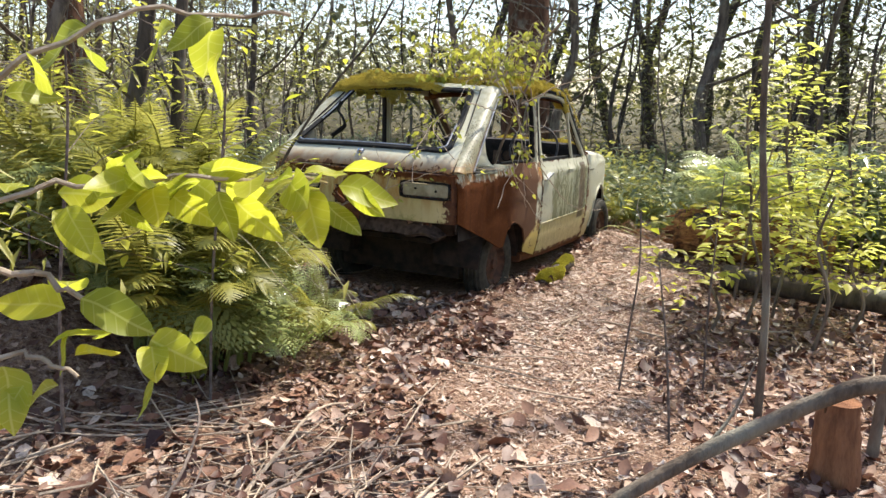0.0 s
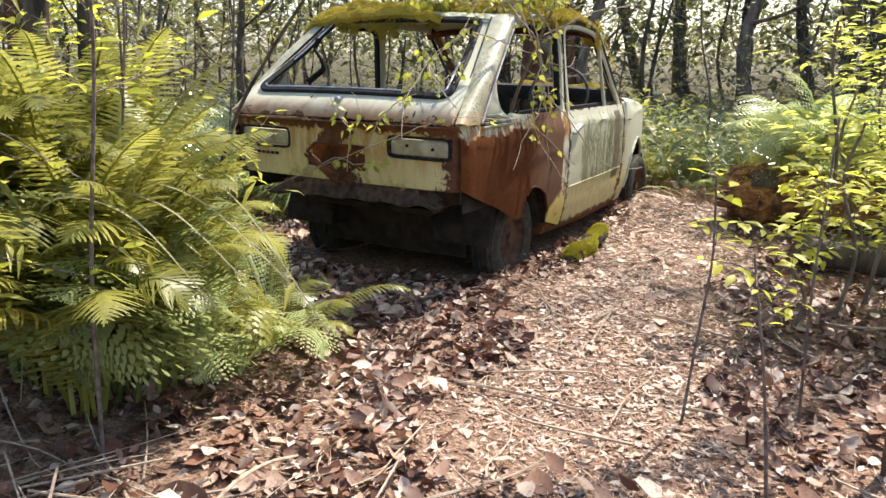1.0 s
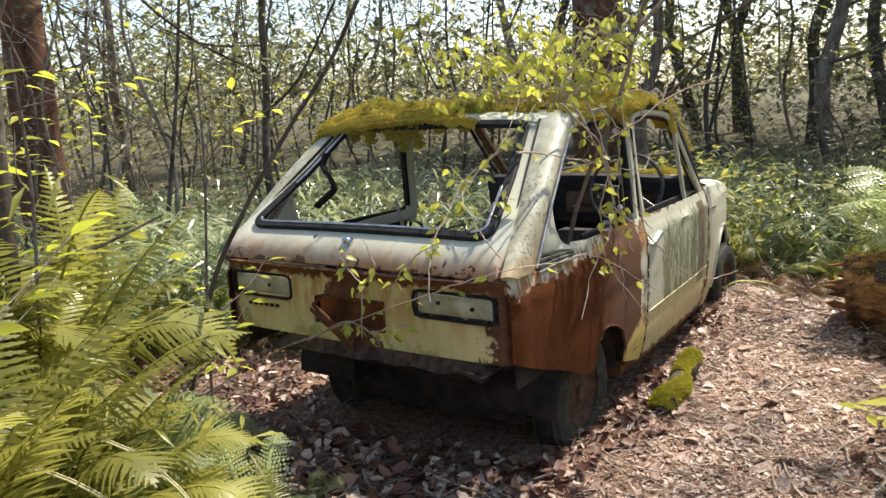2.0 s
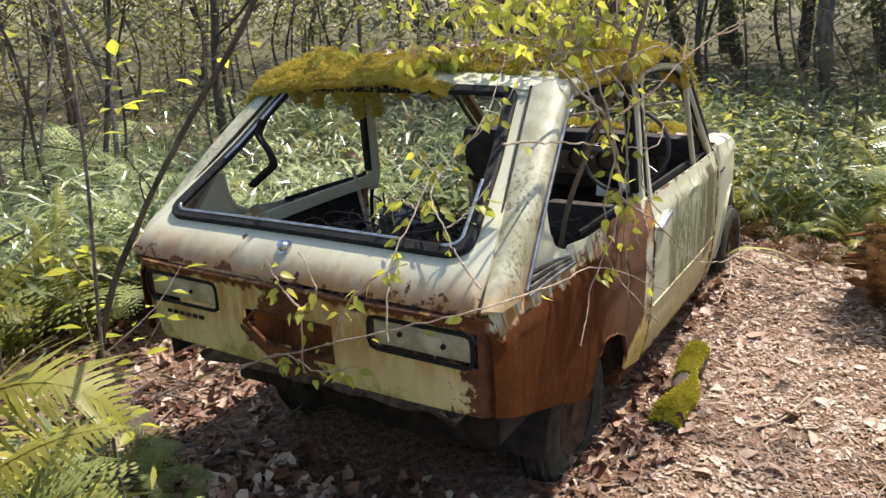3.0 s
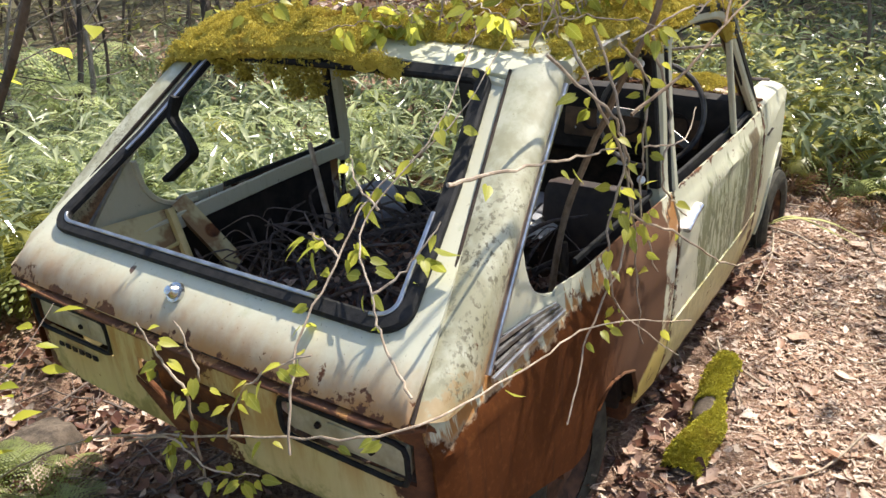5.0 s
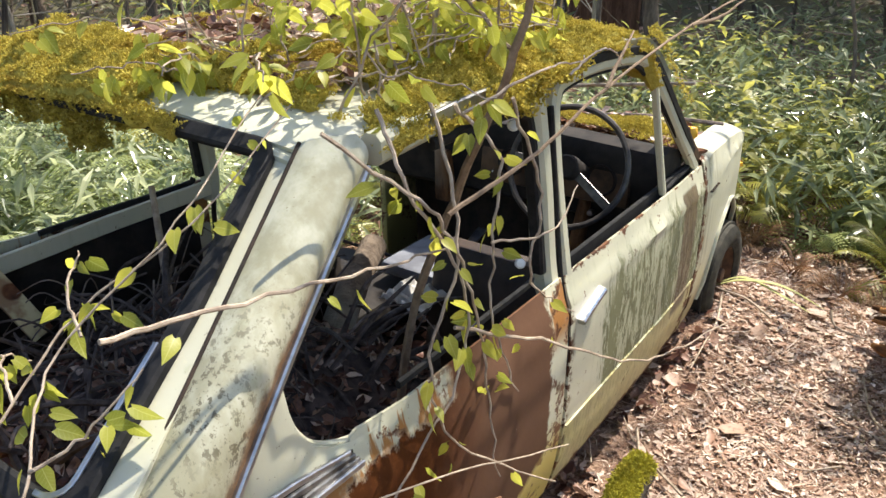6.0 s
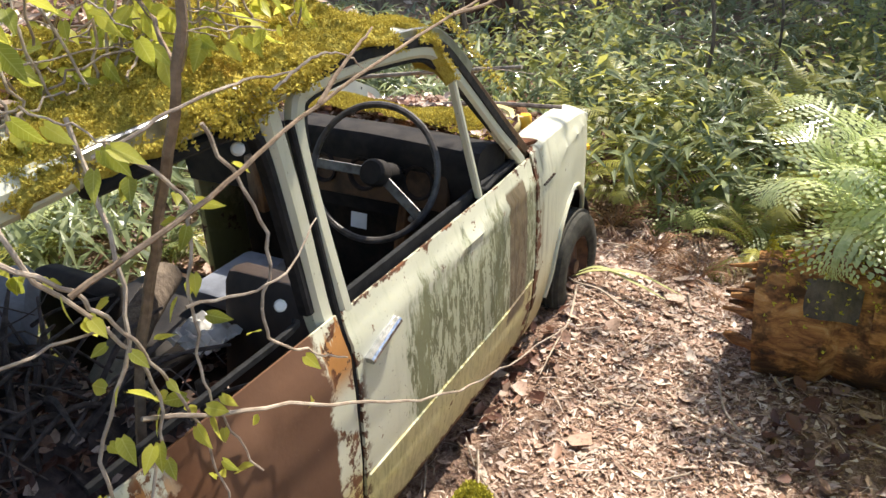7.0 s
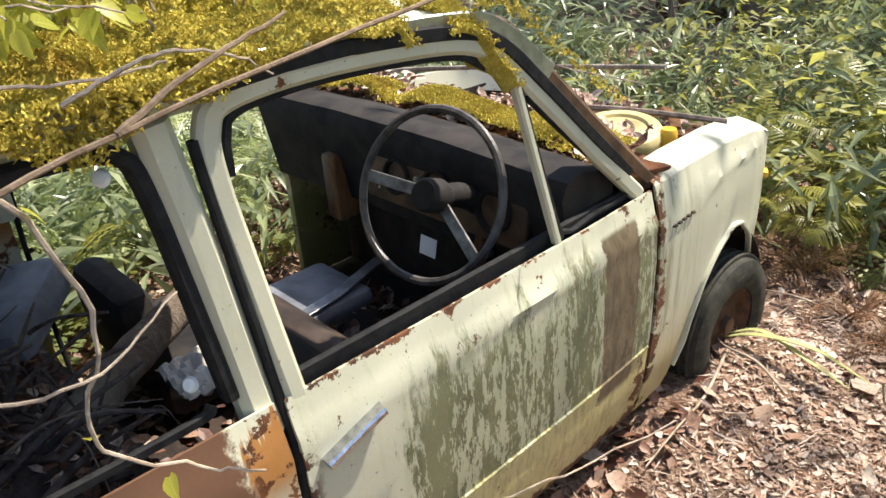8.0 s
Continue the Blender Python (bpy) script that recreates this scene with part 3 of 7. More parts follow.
def block(x0, x1, y0, y1, z0, z1, e=0.01):
    """A box with bevelled edges."""
    bm = bmesh.new()
    bmesh.ops.create_cube(bm, size=1)
    for v in bm.verts:
        v.co = ((x0 + x1) / 2 + v.co.x * (x1 - x0), (y0 + y1) / 2 + v.co.y * (y1 - y0), (z0 + z1) / 2 + v.co.z * (z1 - z0))
    bmesh.ops.bevel(bm, geom=list(bm.edges), offset=e, segments=2, affect="EDGES", profile=0.5)
    bm.verts.index_update()
    V, F = [tuple(v.co) for v in bm.verts], [tuple(v.index for v in f.verts) for f in bm.faces]
    bm.free()
    return V, F


def scatter(TV, TF, M):
    """Copies of a template by an array of 3 x 4 matrices, as one array of vertices and faces."""
    TV, TF, M = np.asarray(TV, float), np.asarray(TF, int), np.asarray(M, float)
    V = np.einsum("nij,vj->nvi", M[:, :, :3], TV) + M[:, None, :, 3]
    F = TF[None] + (np.arange(len(M)) * len(TV))[:, None, None]
    return V.reshape(-1, 3), F.reshape(-1, TF.shape[1])


def rot_mats(rng, n, flat=1.0, size=(0.8, 1.2)):
    """Random turns; flat: 0 lies level, 1 any way."""
    yaw, tilt, roll = rng.uniform(0, 2 * np.pi, n), rng.normal(0, 1, n) * flat, rng.normal(0, 1, n) * flat
    cy, sy, ct, st, cr, sr = np.cos(yaw), np.sin(yaw), np.cos(tilt), np.sin(tilt), np.cos(roll), np.sin(roll)
    Z = np.zeros(n)
    O = np.ones(n)
    A = np.stack([cy, -sy, Z, sy, cy, Z, Z, Z, O], 1).reshape(n, 3, 3)
    B = np.stack([O, Z, Z, Z, ct, -st, Z, st, ct], 1).reshape(n, 3, 3)
    C = np.stack([cr, Z, sr, Z, O, Z, -sr, Z, cr], 1).reshape(n, 3, 3)
    return A @ B @ C * rng.uniform(*size, n)[:, None, None]


def place(R, P):
    return np.concatenate([R, np.asarray(P)[:, :, None]], 2)


def leaf_template(length=1.0, width=0.5, fold=0.12, droop=0.15, tip=0.62):
    """A folded, drooping leaf along +y: 12 quads."""
    ys = [0, 0.2, 0.45, 0.7, 1.0]
    ws = [0.03, tip * 0.95, 1.0, 0.66, 0.02]
    V, F = [], []
    for y, w in zip(ys, ws):
        z = -droop * y * y
        V += [(-w * width / 2, y * length, z * length + fold * w * width), (0, y * length, z * length), (w * width / 2, y * length, z * length + fold * w * width)]
    for i in range(4):
        a = i * 3
        F += [(a, a + 1, a + 4, a + 3), (a + 1, a + 2, a + 5, a + 4)]
    return np.array(V), np.array(F)


def litter_template(seed, curl=0.25, wide=0.27, ragged=0.0, rows=4):
    """A curled dry leaf or a torn piece of one, 6 quads."""
    rr = random.Random(seed)
    V, F = [], []
    sway = rr.uniform(-.16, .16)
    ends = 0.06 + 0.5 * ragged, 0.08 + 0.45 * ragged * rr.random()
    for i, w in enumerate([ends[0], 0.85, 1.0, ends[1]] if rows == 4 else [ends[0], 1.0, ends[1]]):
        y = i / (rows - 1)
        z = curl * rr.uniform(-.4, 1) * (y - .5) ** 2 * 2
        mid = sway * math.sin(math.pi * y) + ragged * rr.uniform(-.08, .08)
        a, b = 1 + ragged * rr.uniform(-.6, .6), 1 + ragged * rr.uniform(-.6, .6)
        V += [(mid - w * wide * a, y - .5 + ragged * rr.uniform(-.12, .12), z + curl * w * rr.uniform(0.0, .5)), (mid, y - .5, z), (mid + w * wide * b, y - .5 + ragged * rr.uniform(-.12, .12), z + curl * w * rr.uniform(0.0, .5))]
    for i in range(rows - 1):
        a = i * 3
        F += [(a, a + 1, a + 4, a + 3), (a + 1, a + 2, a + 5, a + 4)]
    return np.array(V), np.array(F)
# ---------------------------------------------------------------- the car wreck
half_width = lerp_table([(-0.04, 0.60), (0.0, 0.622), (0.06, 0.632), (0.5, 0.632), (1.2, 0.624), (1.9, 0.618), (2.2, 0.605),
                         (2.465, 0.585), (2.69, 0.558), (2.807, 0.528), (2.87, 0.495), (2.9, 0.46)])
side_curve = lerp_table([(0.08, -0.06), (0.17, -0.03), (0.27, -0.008), (0.42, 0.004), (0.6, 0.006), (0.68, 0.002), (0.695, 0.007),
                         (0.705, -0.004), (0.76, -0.018), (0.8, -0.026), (1.0, -0.036), (1.22, -0.052)])


def side_x(y, z):
    return half_width(y) + side_curve(z)


def side_panel(y0, y1, zlo, zhi, ny, nz, t=0.006, dx=0.0):
    """A piece of the body side between two height curves."""
    def at(u, v):
        y = y0 + (y1 - y0) * u
        lo, hi = zlo(y), zhi(y)
        z = lo + (hi - lo) * v
        return (side_x(y, z) + dx, y, z)
    V, F = grid(at, ny, nz)
    return thicken(V, F, t)


def side_bar(yz, w, h, dx=0.0, n=5):
    """A bar of section w x h that follows the body side through (y, z) points."""
    L = [(side_x(y, z) + dx, y, z) for y, z in yz]
    return sweep(smooth_line(L, n) if n > 1 else L, box_section(w, h), (1, 0, 0))


car = empty("car_wreck", (0, 0, 0), "small abandoned two-door hatchback, cream and rust, moss on the roof", "car")

# body sides, one of each for right and left
quarter_lo = lerp_table([(0.0, 0.51), (0.08, 0.475), (0.2, 0.43), (0.34, 0.38), (0.45, 0.335), (0.53, 0.30), (0.60, 0.295), (0.624, 0.33), (0.64, 0.395), (0.68, 0.425), (0.72, 0.43), (0.8, 0.41),
                         (0.88, 0.37), (0.93, 0.28), (0.95, 0.21), (1.18, 0.15)])
quarter_hi = lerp_table([(0.0, 0.775), (0.18, 0.76), (0.44, 0.758), (0.47, 0.80), (0.6, 0.785), (0.75, 0.782), (1.18, 0.775)])
door_lo = lerp_table([(1.18, 0.15), (2.14, 0.14)])
door_hi = lerp_table([(1.18, 0.772), (2.14, 0.762)])
fender_lo = lerp_table([(2.14, 0.135), (2.29, 0.13), (2.305, 0.20), (2.345, 0.335), (2.39, 0.425), (2.46, 0.485), (2.545, 0.515), (2.61, 0.50), (2.68, 0.44), (2.725, 0.37),
                        (2.745, 0.33), (2.9, 0.36)])
fender_hi = lerp_table([(2.14, 0.765), (2.3, 0.765), (2.5, 0.755), (2.66, 0.735), (2.78, 0.705), (2.86, 0.655), (2.9, 0.58)])

for right in (True, False):
    fix = (lambda vf: vf) if right else mirrored
    make("rear_quarter", *fix(side_panel(0.0, 1.165, quarter_lo, quarter_hi, 70, 14)), M_QUARTER, car, "rear quarter panel, paint gone to brown rust")
    if right:      # the other door is gone
        door = make("door", *fix(side_panel(1.182, 2.132, door_lo, door_hi, 40, 26, 0.008)), M_DOOR, car, "cream door with green-grey algae streaks")
        make("inner_panel", *fix(side_panel(1.20, 2.11, lambda y: 0.20, lambda y: 0.735, 10, 5, 0.008, -0.055)), M_VINYL, door)
        make("sill_rail", *fix(side_bar([(1.19, 0.764), (1.6, 0.762), (2.12, 0.754)], 0.05, 0.012, -0.03)), M_RUBBER, door)
        make("lower_crease", *fix(side_bar([(1.19, 0.362), (1.5, 0.364), (1.88, 0.366), (2.125, 0.368)], 0.005, 0.006, 0.002)), M_DOOR, door)
        make("window_seal", *fix(side_bar([(1.735, 1.10), (1.782, 0.93), (1.828, 0.765)], 0.014, 0.016, -0.018)), M_RUBBER, door)
        make("frame_seal", *fix(side_bar([(1.19, 1.10), (1.196, 1.15), (1.22, 1.178), (1.33, 1.186), (1.50, 1.176), (1.61, 1.16), (1.67, 1.13)], 0.014, 0.012, -0.020)), M_RUBBER, door)
        make("window_frame", *fix(side_bar([(1.208, 0.735), (1.185, 0.95), (1.168, 1.10), (1.172, 1.165), (1.205, 1.197), (1.33, 1.205), (1.50, 1.195), (1.62, 1.178), (1.69, 1.145),
                                            (1.76, 1.085), (1.93, 0.92), (2.10, 0.762)], 0.034, 0.028, -0.018)), M_PAINT, door, "cream window frame")
        make("quarter_light_post", *fix(side_bar([(1.718, 1.13), (1.765, 0.95), (1.812, 0.765)], 0.016, 0.02, -0.014)), M_PAINT, door)
        make("weather_strip", *fix(side_bar([(1.745, 1.08), (1.785, 0.93), (1.835, 0.775), (1.95, 0.772), (2.06, 0.775), (2.03, 0.82), (1.9, 0.93), (1.76, 1.06)], 0.012, 0.012, -0.02, 3)), M_RUBBER, door)
        make("door_handle", *fix(side_bar([(1.212, 0.650), (1.220, 0.6525), (1.27, 0.668), (1.318, 0.683), (1.328, 0.686)], 0.016, 0.034, 0.004, 3)), M_CHROME, door, "flat chrome pull handle")
        make("handle_grip", *fix(side_bar([(1.226, 0.654), (1.27, 0.667), (1.312, 0.680)], 0.005, 0.012, 0.0115, 3)), M_STEEL, door)

    fender = make("front_fender", *fix(side_panel(2.148, 2.9, fender_lo, fender_hi, 60, 14)), M_FENDER, car, "cream front fender, stained and peeling along the door seam")

    def shoulder(u, v):
        y = 2.15 + 0.74 * u
        x0, z0 = side_x(y, fender_hi(y)), fender_hi(y)
        a = v * math.pi * 0.5
        if v < 0.999:
            return (x0 - 0.10 * v ** 1.4, y, z0 + 0.024 * math.sin(a))
        return (x0 - 0.10, y, z0 - 0.05)
    make("fender_top", *fix(thicken(*grid(shoulder, 24, 6), 0.005)), M_FENDER, car)
    arch = [(side_x(y, fender_lo(y)) + 0.004, y, fender_lo(y) + 0.002) for y in np.linspace(2.305, 2.735, 22)]
    make("arch_lip", *fix(sweep(arch, box_section(0.010, 0.014), (1, 0, 0))), M_PAINT, car)
    arch2 = [(side_x(y, quarter_lo(y)) + 0.003, y, quarter_lo(y) + 0.002) for y in np.linspace(0.64, 0.94, 16)]
    make("arch_lip", *fix(sweep(arch2, box_section(0.006, 0.008), (1, 0, 0))), M_QUARTER, car)
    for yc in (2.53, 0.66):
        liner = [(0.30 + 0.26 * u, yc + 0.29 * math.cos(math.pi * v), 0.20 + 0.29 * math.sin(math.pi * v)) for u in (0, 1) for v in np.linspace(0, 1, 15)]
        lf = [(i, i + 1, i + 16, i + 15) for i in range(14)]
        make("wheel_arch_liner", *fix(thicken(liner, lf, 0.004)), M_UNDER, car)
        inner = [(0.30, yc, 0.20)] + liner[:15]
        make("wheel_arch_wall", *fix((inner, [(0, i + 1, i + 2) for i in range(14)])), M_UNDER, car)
    iv = side_bar([(2.80, 0.565), (2.83, 0.561), (2.858, 0.555)], 0.014, 0.026, 0.0, 3)
    make("side_indicator", *fix(iv), M_AMBER, car, "amber side indicator")
    badge = [side_bar([(2.20 + 0.022 * i, 0.655), (2.212 + 0.022 * i, 0.655)], 0.004, 0.012, 0.002, 1) for i in range(5)]
    for bit in badge:
        make("badge_mark", *fix(bit), M_UNDER, car)
    make("rocker_sill", *fix(side_bar([(0.96, 0.165), (1.5, 0.14), (2.3, 0.125)], 0.06, 0.08, -0.05, 3)), M_RUST, car, "rusted rocker sill")

    # pillars and roof rails
    make("b_pillar", *fix(side_bar([(1.152, 0.72), (1.148, 0.80), (1.128, 1.0), (1.106, 1.19)], 0.05, 0.050, -0.030)), M_PAINT, car, "cream centre pillar")
    make("door_gasket", *fix(side_bar([(1.178, 0.2), (1.178, 0.60), (1.180, 0.78), (1.162, 0.98), (1.148, 1.16)], 0.012, 0.016, -0.012)), M_RUBBER, car)
    make("a_pillar", *fix(side_bar([(1.63, 1.20), (1.72, 1.175), (1.80, 1.10), (1.97, 0.94), (2.165, 0.765)], 0.045, 0.05, -0.04)), M_BROWNPANEL, car, "dark bare windscreen pillar")
    make("roof_rail", *fix(side_bar([(0.62, 1.205), (0.8, 1.213), (1.1, 1.216), (1.4, 1.212), (1.62, 1.20), (1.70, 1.178)], 0.05, 0.04, -0.035)), M_PAINT, car)
    make("drip_rail", *fix(side_bar([(0.74, 1.222), (0.85, 1.228), (1.1, 1.232), (1.4, 1.227), (1.62, 1.212), (1.71, 1.18), (1.82, 1.09)], 0.03, 0.010, -0.012)), M_ALU, car, "bright drip rail")
    make("roof_gasket", *fix(side_bar([(1.17, 1.216), (1.33, 1.2225), (1.50, 1.212), (1.62, 1.196), (1.695, 1.165), (1.79, 1.08), (1.94, 0.935), (2.06, 0.825)], 0.022, 0.009, -0.004)), M_RUBBER, car)
    gask = [(1.118, 0.80), (1.102, 0.95), (1.082, 1.12), (1.055, 1.168), (0.97, 1.18), (0.75, 1.182)]
    make("quarter_window_gasket", *fix(side_bar(gask, 0.022, 0.03, -0.026)), M_RUBBER, car, "black rubber gasket of the missing quarter window")
    make("quarter_sill_gasket", *fix(side_bar([(0.62, 0.79), (0.8, 0.79), (1.06, 0.787), (1.09, 0.80)], 0.016, 0.010, -0.03)), M_RUBBER, car)

    if not right:
        make("inner_belt_rail", *fix(sweep([(side_x(y, 0.78) - 0.05, y, z) for y, z in ((0.30, 0.735), (0.5, 0.752), (0.8, 0.760), (1.13, 0.762))], box_section(0.012, 0.048), (0, 0, 1))), M_PAINT, car, "cream inner rail below the quarter window")

    # rear pillar from the gate's cut line round to the side
    def rear_pillar(u, v):
        base0, top0 = Vector((0.604, -0.02, 0.775)), Vector((0.462, 0.556, 1.212))
        base1, top1 = Vector((0.634, 0.02, 0.772)), Vector((0.535, 0.60, 1.228))
        base2, top2 = Vector((0.620, 0.150, 0.765)), Vector((0.556, 0.588, 1.20))
        bow = 0.014 * math.sin(math.pi * u)
        a, b, c = base0.lerp(top0, u), base1.lerp(top1, u), base2.lerp(top2, u)
        b = b + Vector((bow, -0.3 * bow, bow))
        c = c + Vector((0, -0.008 * math.sin(math.pi * u), 0))
        if v < 0.5:
            p = a.lerp(b, v * 2)
            p += Vector((0.012, -0.012, 0.012)) * math.sin(math.pi * v * 2) * 0.5
        else:
            p = b.lerp(c, v * 2 - 1)
            p += Vector((0.010, 0.0, 0.006)) * math.sin(math.pi * (v * 2 - 1)) * 0.7
        return tuple(p)
    make("rear_pillar", *fix(thicken(*grid(rear_pillar, 24, 14), 0.008)), M_PILLAR, car, "broad cream rear pillar with dark lichen crust")
    edge = [rear_pillar(u, 1.0) for u in np.linspace(0.02, 0.98, 14)]
    make("pillar_trim", *fix(sweep([(x + 0.006, y + 0.006, z) for x, y, z in edge], box_section(0.012, 0.022), (1, 0, 0))), M_ALU, car, "pale metal trim down the pillar edge")
    window_edge = [(0.53, 0.772), (0.47, 0.780), (0.425, 0.797), (0.39, 0.822), (0.365, 0.858), (0.354, 0.895), (0.347, 0.943)]
    def web(u, v):
        k = u * (len(window_edge) - 1)
        i = min(int(k), len(window_edge) - 2)
        wy, wz = (window_edge[i][q] + (window_edge[i + 1][q] - window_edge[i][q]) * (k - i) for q in (0, 1))
        ez = 0.772 + 0.171 * u ** 1.2
        ey = 0.150 + 0.985 * (ez - 0.765) + 0.02 * (1 - u) ** 3
        z = ez + (wz - ez) * v
        return (side_x(0.4, z) - 0.012 + 0.01 * v * (1 - v), ey + (wy - ey) * v, z)
    make("window_corner", *fix(thicken(*grid(web, 18, 8), 0.012)), M_PAINT, car, "cream web in the corner of the quarter window")
    make("window_corner_lip", *fix(side_bar(window_edge, 0.016, 0.012, -0.012, 4)), M_PAINT, car)
    lou = empty("vent_louvre")
    lou.parent = car
    backing = lambda u, v: (side_x(0.3, 0.77) + 0.003, 0.18 + 0.05 * v + (0.28 - 0.05 * v) * u, 0.748 + (0.062 - 0.034 * u) * v)
    make("louvre_backing", *fix(thicken(*grid(backing, 6, 3), 0.004)), M_UNDER, lou)
    for k in range(4):
        a, b = (0.182 + 0.016 * k, 0.752 + 0.017 * k), (0.468 - 0.006 * k, 0.752 + 0.008 * k)
        make("louvre_slat", *fix(side_bar([a, ((a[0] + b[0]) / 2, (a[1] + b[1]) / 2 + 0.003), b], 0.012, 0.007, 0.012 - 0.002 * k, 1)), M_ALU if k in (0, 3) else M_STEEL, lou)

# tail panel with openings for the two lamps and a square recess
tail_z = [0.50, 0.53, 0.556, 0.622, 0.628, 0.66, 0.69, 0.716, 0.745, 0.762]
tail_x = [-0.615, -0.60, -0.585, -0.42, -0.27, -0.17, -0.08, 0.0, 0.08, 0.15, 0.27, 0.42, 0.585, 0.60, 0.615]


def tail_point(x, z):
    y = -0.002 - 0.032 * max(0.0, (z - 0.735) / 0.027) + 0.05 * max(0, 0.53 - z)
    y += 0.035 * max(0.0, (abs(x) - 0.585) / 0.03) ** 2 + 0.012 * (x / 0.6) ** 2 - 0.012
    return (x, y, z)


TV = [tail_point(x, z) for x in tail_x for z in tail_z]
TF = []
for i in range(len(tail_x) - 1):
    for j in range(len(tail_z) - 1):
        xm, zm = (tail_x[i] + tail_x[i + 1]) / 2, (tail_z[j] + tail_z[j + 1]) / 2
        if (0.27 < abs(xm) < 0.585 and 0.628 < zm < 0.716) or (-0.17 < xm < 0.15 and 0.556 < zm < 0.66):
            continue
        a = i * len(tail_z) + j
        TF.append((a, a + len(tail_z), a + len(tail_z) + 1, a + 1))
make("tail_panel", *thicken(TV, TF, 0.008), M_TAIL, car, "yellowed cream tail panel with rusted holes")
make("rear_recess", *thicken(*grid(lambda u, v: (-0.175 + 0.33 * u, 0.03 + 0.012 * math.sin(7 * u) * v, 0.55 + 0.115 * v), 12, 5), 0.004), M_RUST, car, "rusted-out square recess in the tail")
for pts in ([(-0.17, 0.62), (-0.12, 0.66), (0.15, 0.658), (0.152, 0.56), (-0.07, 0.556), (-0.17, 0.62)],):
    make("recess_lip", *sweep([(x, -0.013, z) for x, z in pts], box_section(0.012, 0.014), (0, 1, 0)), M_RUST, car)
make("peeled_flap", *thicken(*grid(lambda u, v: (-0.18 + 0.2 * u, -0.018 - 0.02 * math.sin(2.5 * v) * u, 0.612 - 0.09 * u - 0.045 * v * (0.3 + 0.7 * u)), 8, 4), 0.003), M_RUST, car, "peeling strip of rusty sheet metal")
for s in (-1, 1):
    lamp = empty("tail_lamp")
    lamp.parent = car
    x0, x1 = sorted((s * 0.268, s * 0.582))
    loop = [(x0 + .012, 0.634), (x0 + .03, 0.629), (x1 - .03, 0.629), (x1 - .012, 0.634), (x1 - .006, 0.65), (x1 - .006, 0.695), (x1 - .012, 0.71), (x1 - .03, 0.715),
            (x0 + .03, 0.715), (x0 + .012, 0.71), (x0 + .006, 0.695), (x0 + .006, 0.65)]
    make("gasket", *sweep([(x, -0.012, z) for x, z in loop], box_section(0.010, 0.010), (0, 1, 0), closed=True), M_RUBBER, lamp, "perished black lamp gasket")
    make("lens", *block(x0 + 0.012, x1 - 0.012, -0.004, 0.02, 0.636, 0.708, 0.012), M_LENS, lamp, "bleached lamp housing without its red lens")
    make("reflector", *block(x0 + 0.12, x1 - 0.09, -0.008, 0.01, 0.65, 0.694, 0.006), M_LENS, lamp)
    for q in ((0.3, 0.72) if s > 0 else (0.62,)):
        make("lamp_screw", *moved(lathe([(0.0, 0.0), (0.005, 0.0), (0.006, 0.003), (0.007, -0.004)], 10, "z"), pose(x0 + 0.3 * q + 0.01, -0.010, 0.685 - 0.02 * q, 90)), M_UNDER, lamp)
letters = [block(-0.50 + 0.028 * i, -0.482 + 0.028 * i, -0.016, -0.012, 0.592, 0.604, 0.001) for i in range(6)]
for bit in letters:
    make("badge_mark", *bit, M_UNDER, car)
make("gate_ridge", *sweep([tail_point(x, 0.764) for x in np.linspace(-0.615, 0.615, 15)], box_section(0.022, 0.008), (0, 0, 1)), M_GATE, car, "rusted ridge under the tailgate")

# tailgate: a sloping frame round an empty window
gate_y = lerp_table([(0, -0.034), (0.05, -0.012), (0.10, 0.020), (0.17, 0.078), (0.55, 0.330), (0.93, 0.556)])
gate_z = lerp_table([(0, 0.772), (0.05, 0.812), (0.10, 0.842), (0.17, 0.878), (0.55, 1.040), (0.93, 1.212)])
gate_w = lerp_table([(0, 0.600), (0.10, 0.598), (0.17, 0.586), (0.93, 0.456)])


def gate_point(x, s, d=0.0):
    """A place on the gate: x across as a part of the half width, s up the slope, d above the sheet."""
    return (x * gate_w(s), gate_y(s) - 0.6 * d - 0.014 * (1 - x * x), gate_z(s) + 0.8 * d + 0.010 * (1 - x * x))


def gate_loop(x0, x1, s0, s1, r, n=7, d=0.0):
    """A rounded window outline on the gate; x0 and x1: parts of the half width at bottom and top."""
    out = []
    for cx, cs, a0 in ((1, s0 + r, -90), (1, s1 - r * 0.6, 0), (-1, s1 - r * 0.6, 90), (-1, s0 + r, 180)):
        for k in range(n):
            a = radians(a0 + 90 * k / (n - 1))
            f = (cs - s0) / (s1 - s0)
            hw_ = x0 + (x1 - x0) * f
            rr_ = r * (1 if cs < 0.5 else 0.6)
            out.append((cx * hw_ - cx * 1.7 * rr_ + math.cos(a) * 1.7 * rr_, cs + math.sin(a) * rr_))
        for k in range(1, 8):       # the straight run to the next corner
            out.append(None)
    full, m = [], len(out)
    pts = [p for p in out if p]
    idx = [i for i, p in enumerate(out) if p]
    for a, b in zip(idx, idx[1:] + [idx[0] + m]):
        pa, pb = out[a], out[b % m]
        for k in range(b - a):
            t = k / (b - a)
            full.append((pa[0] + (pb[0] - pa[0]) * t, pa[1] + (pb[1] - pa[1]) * t))
    return full


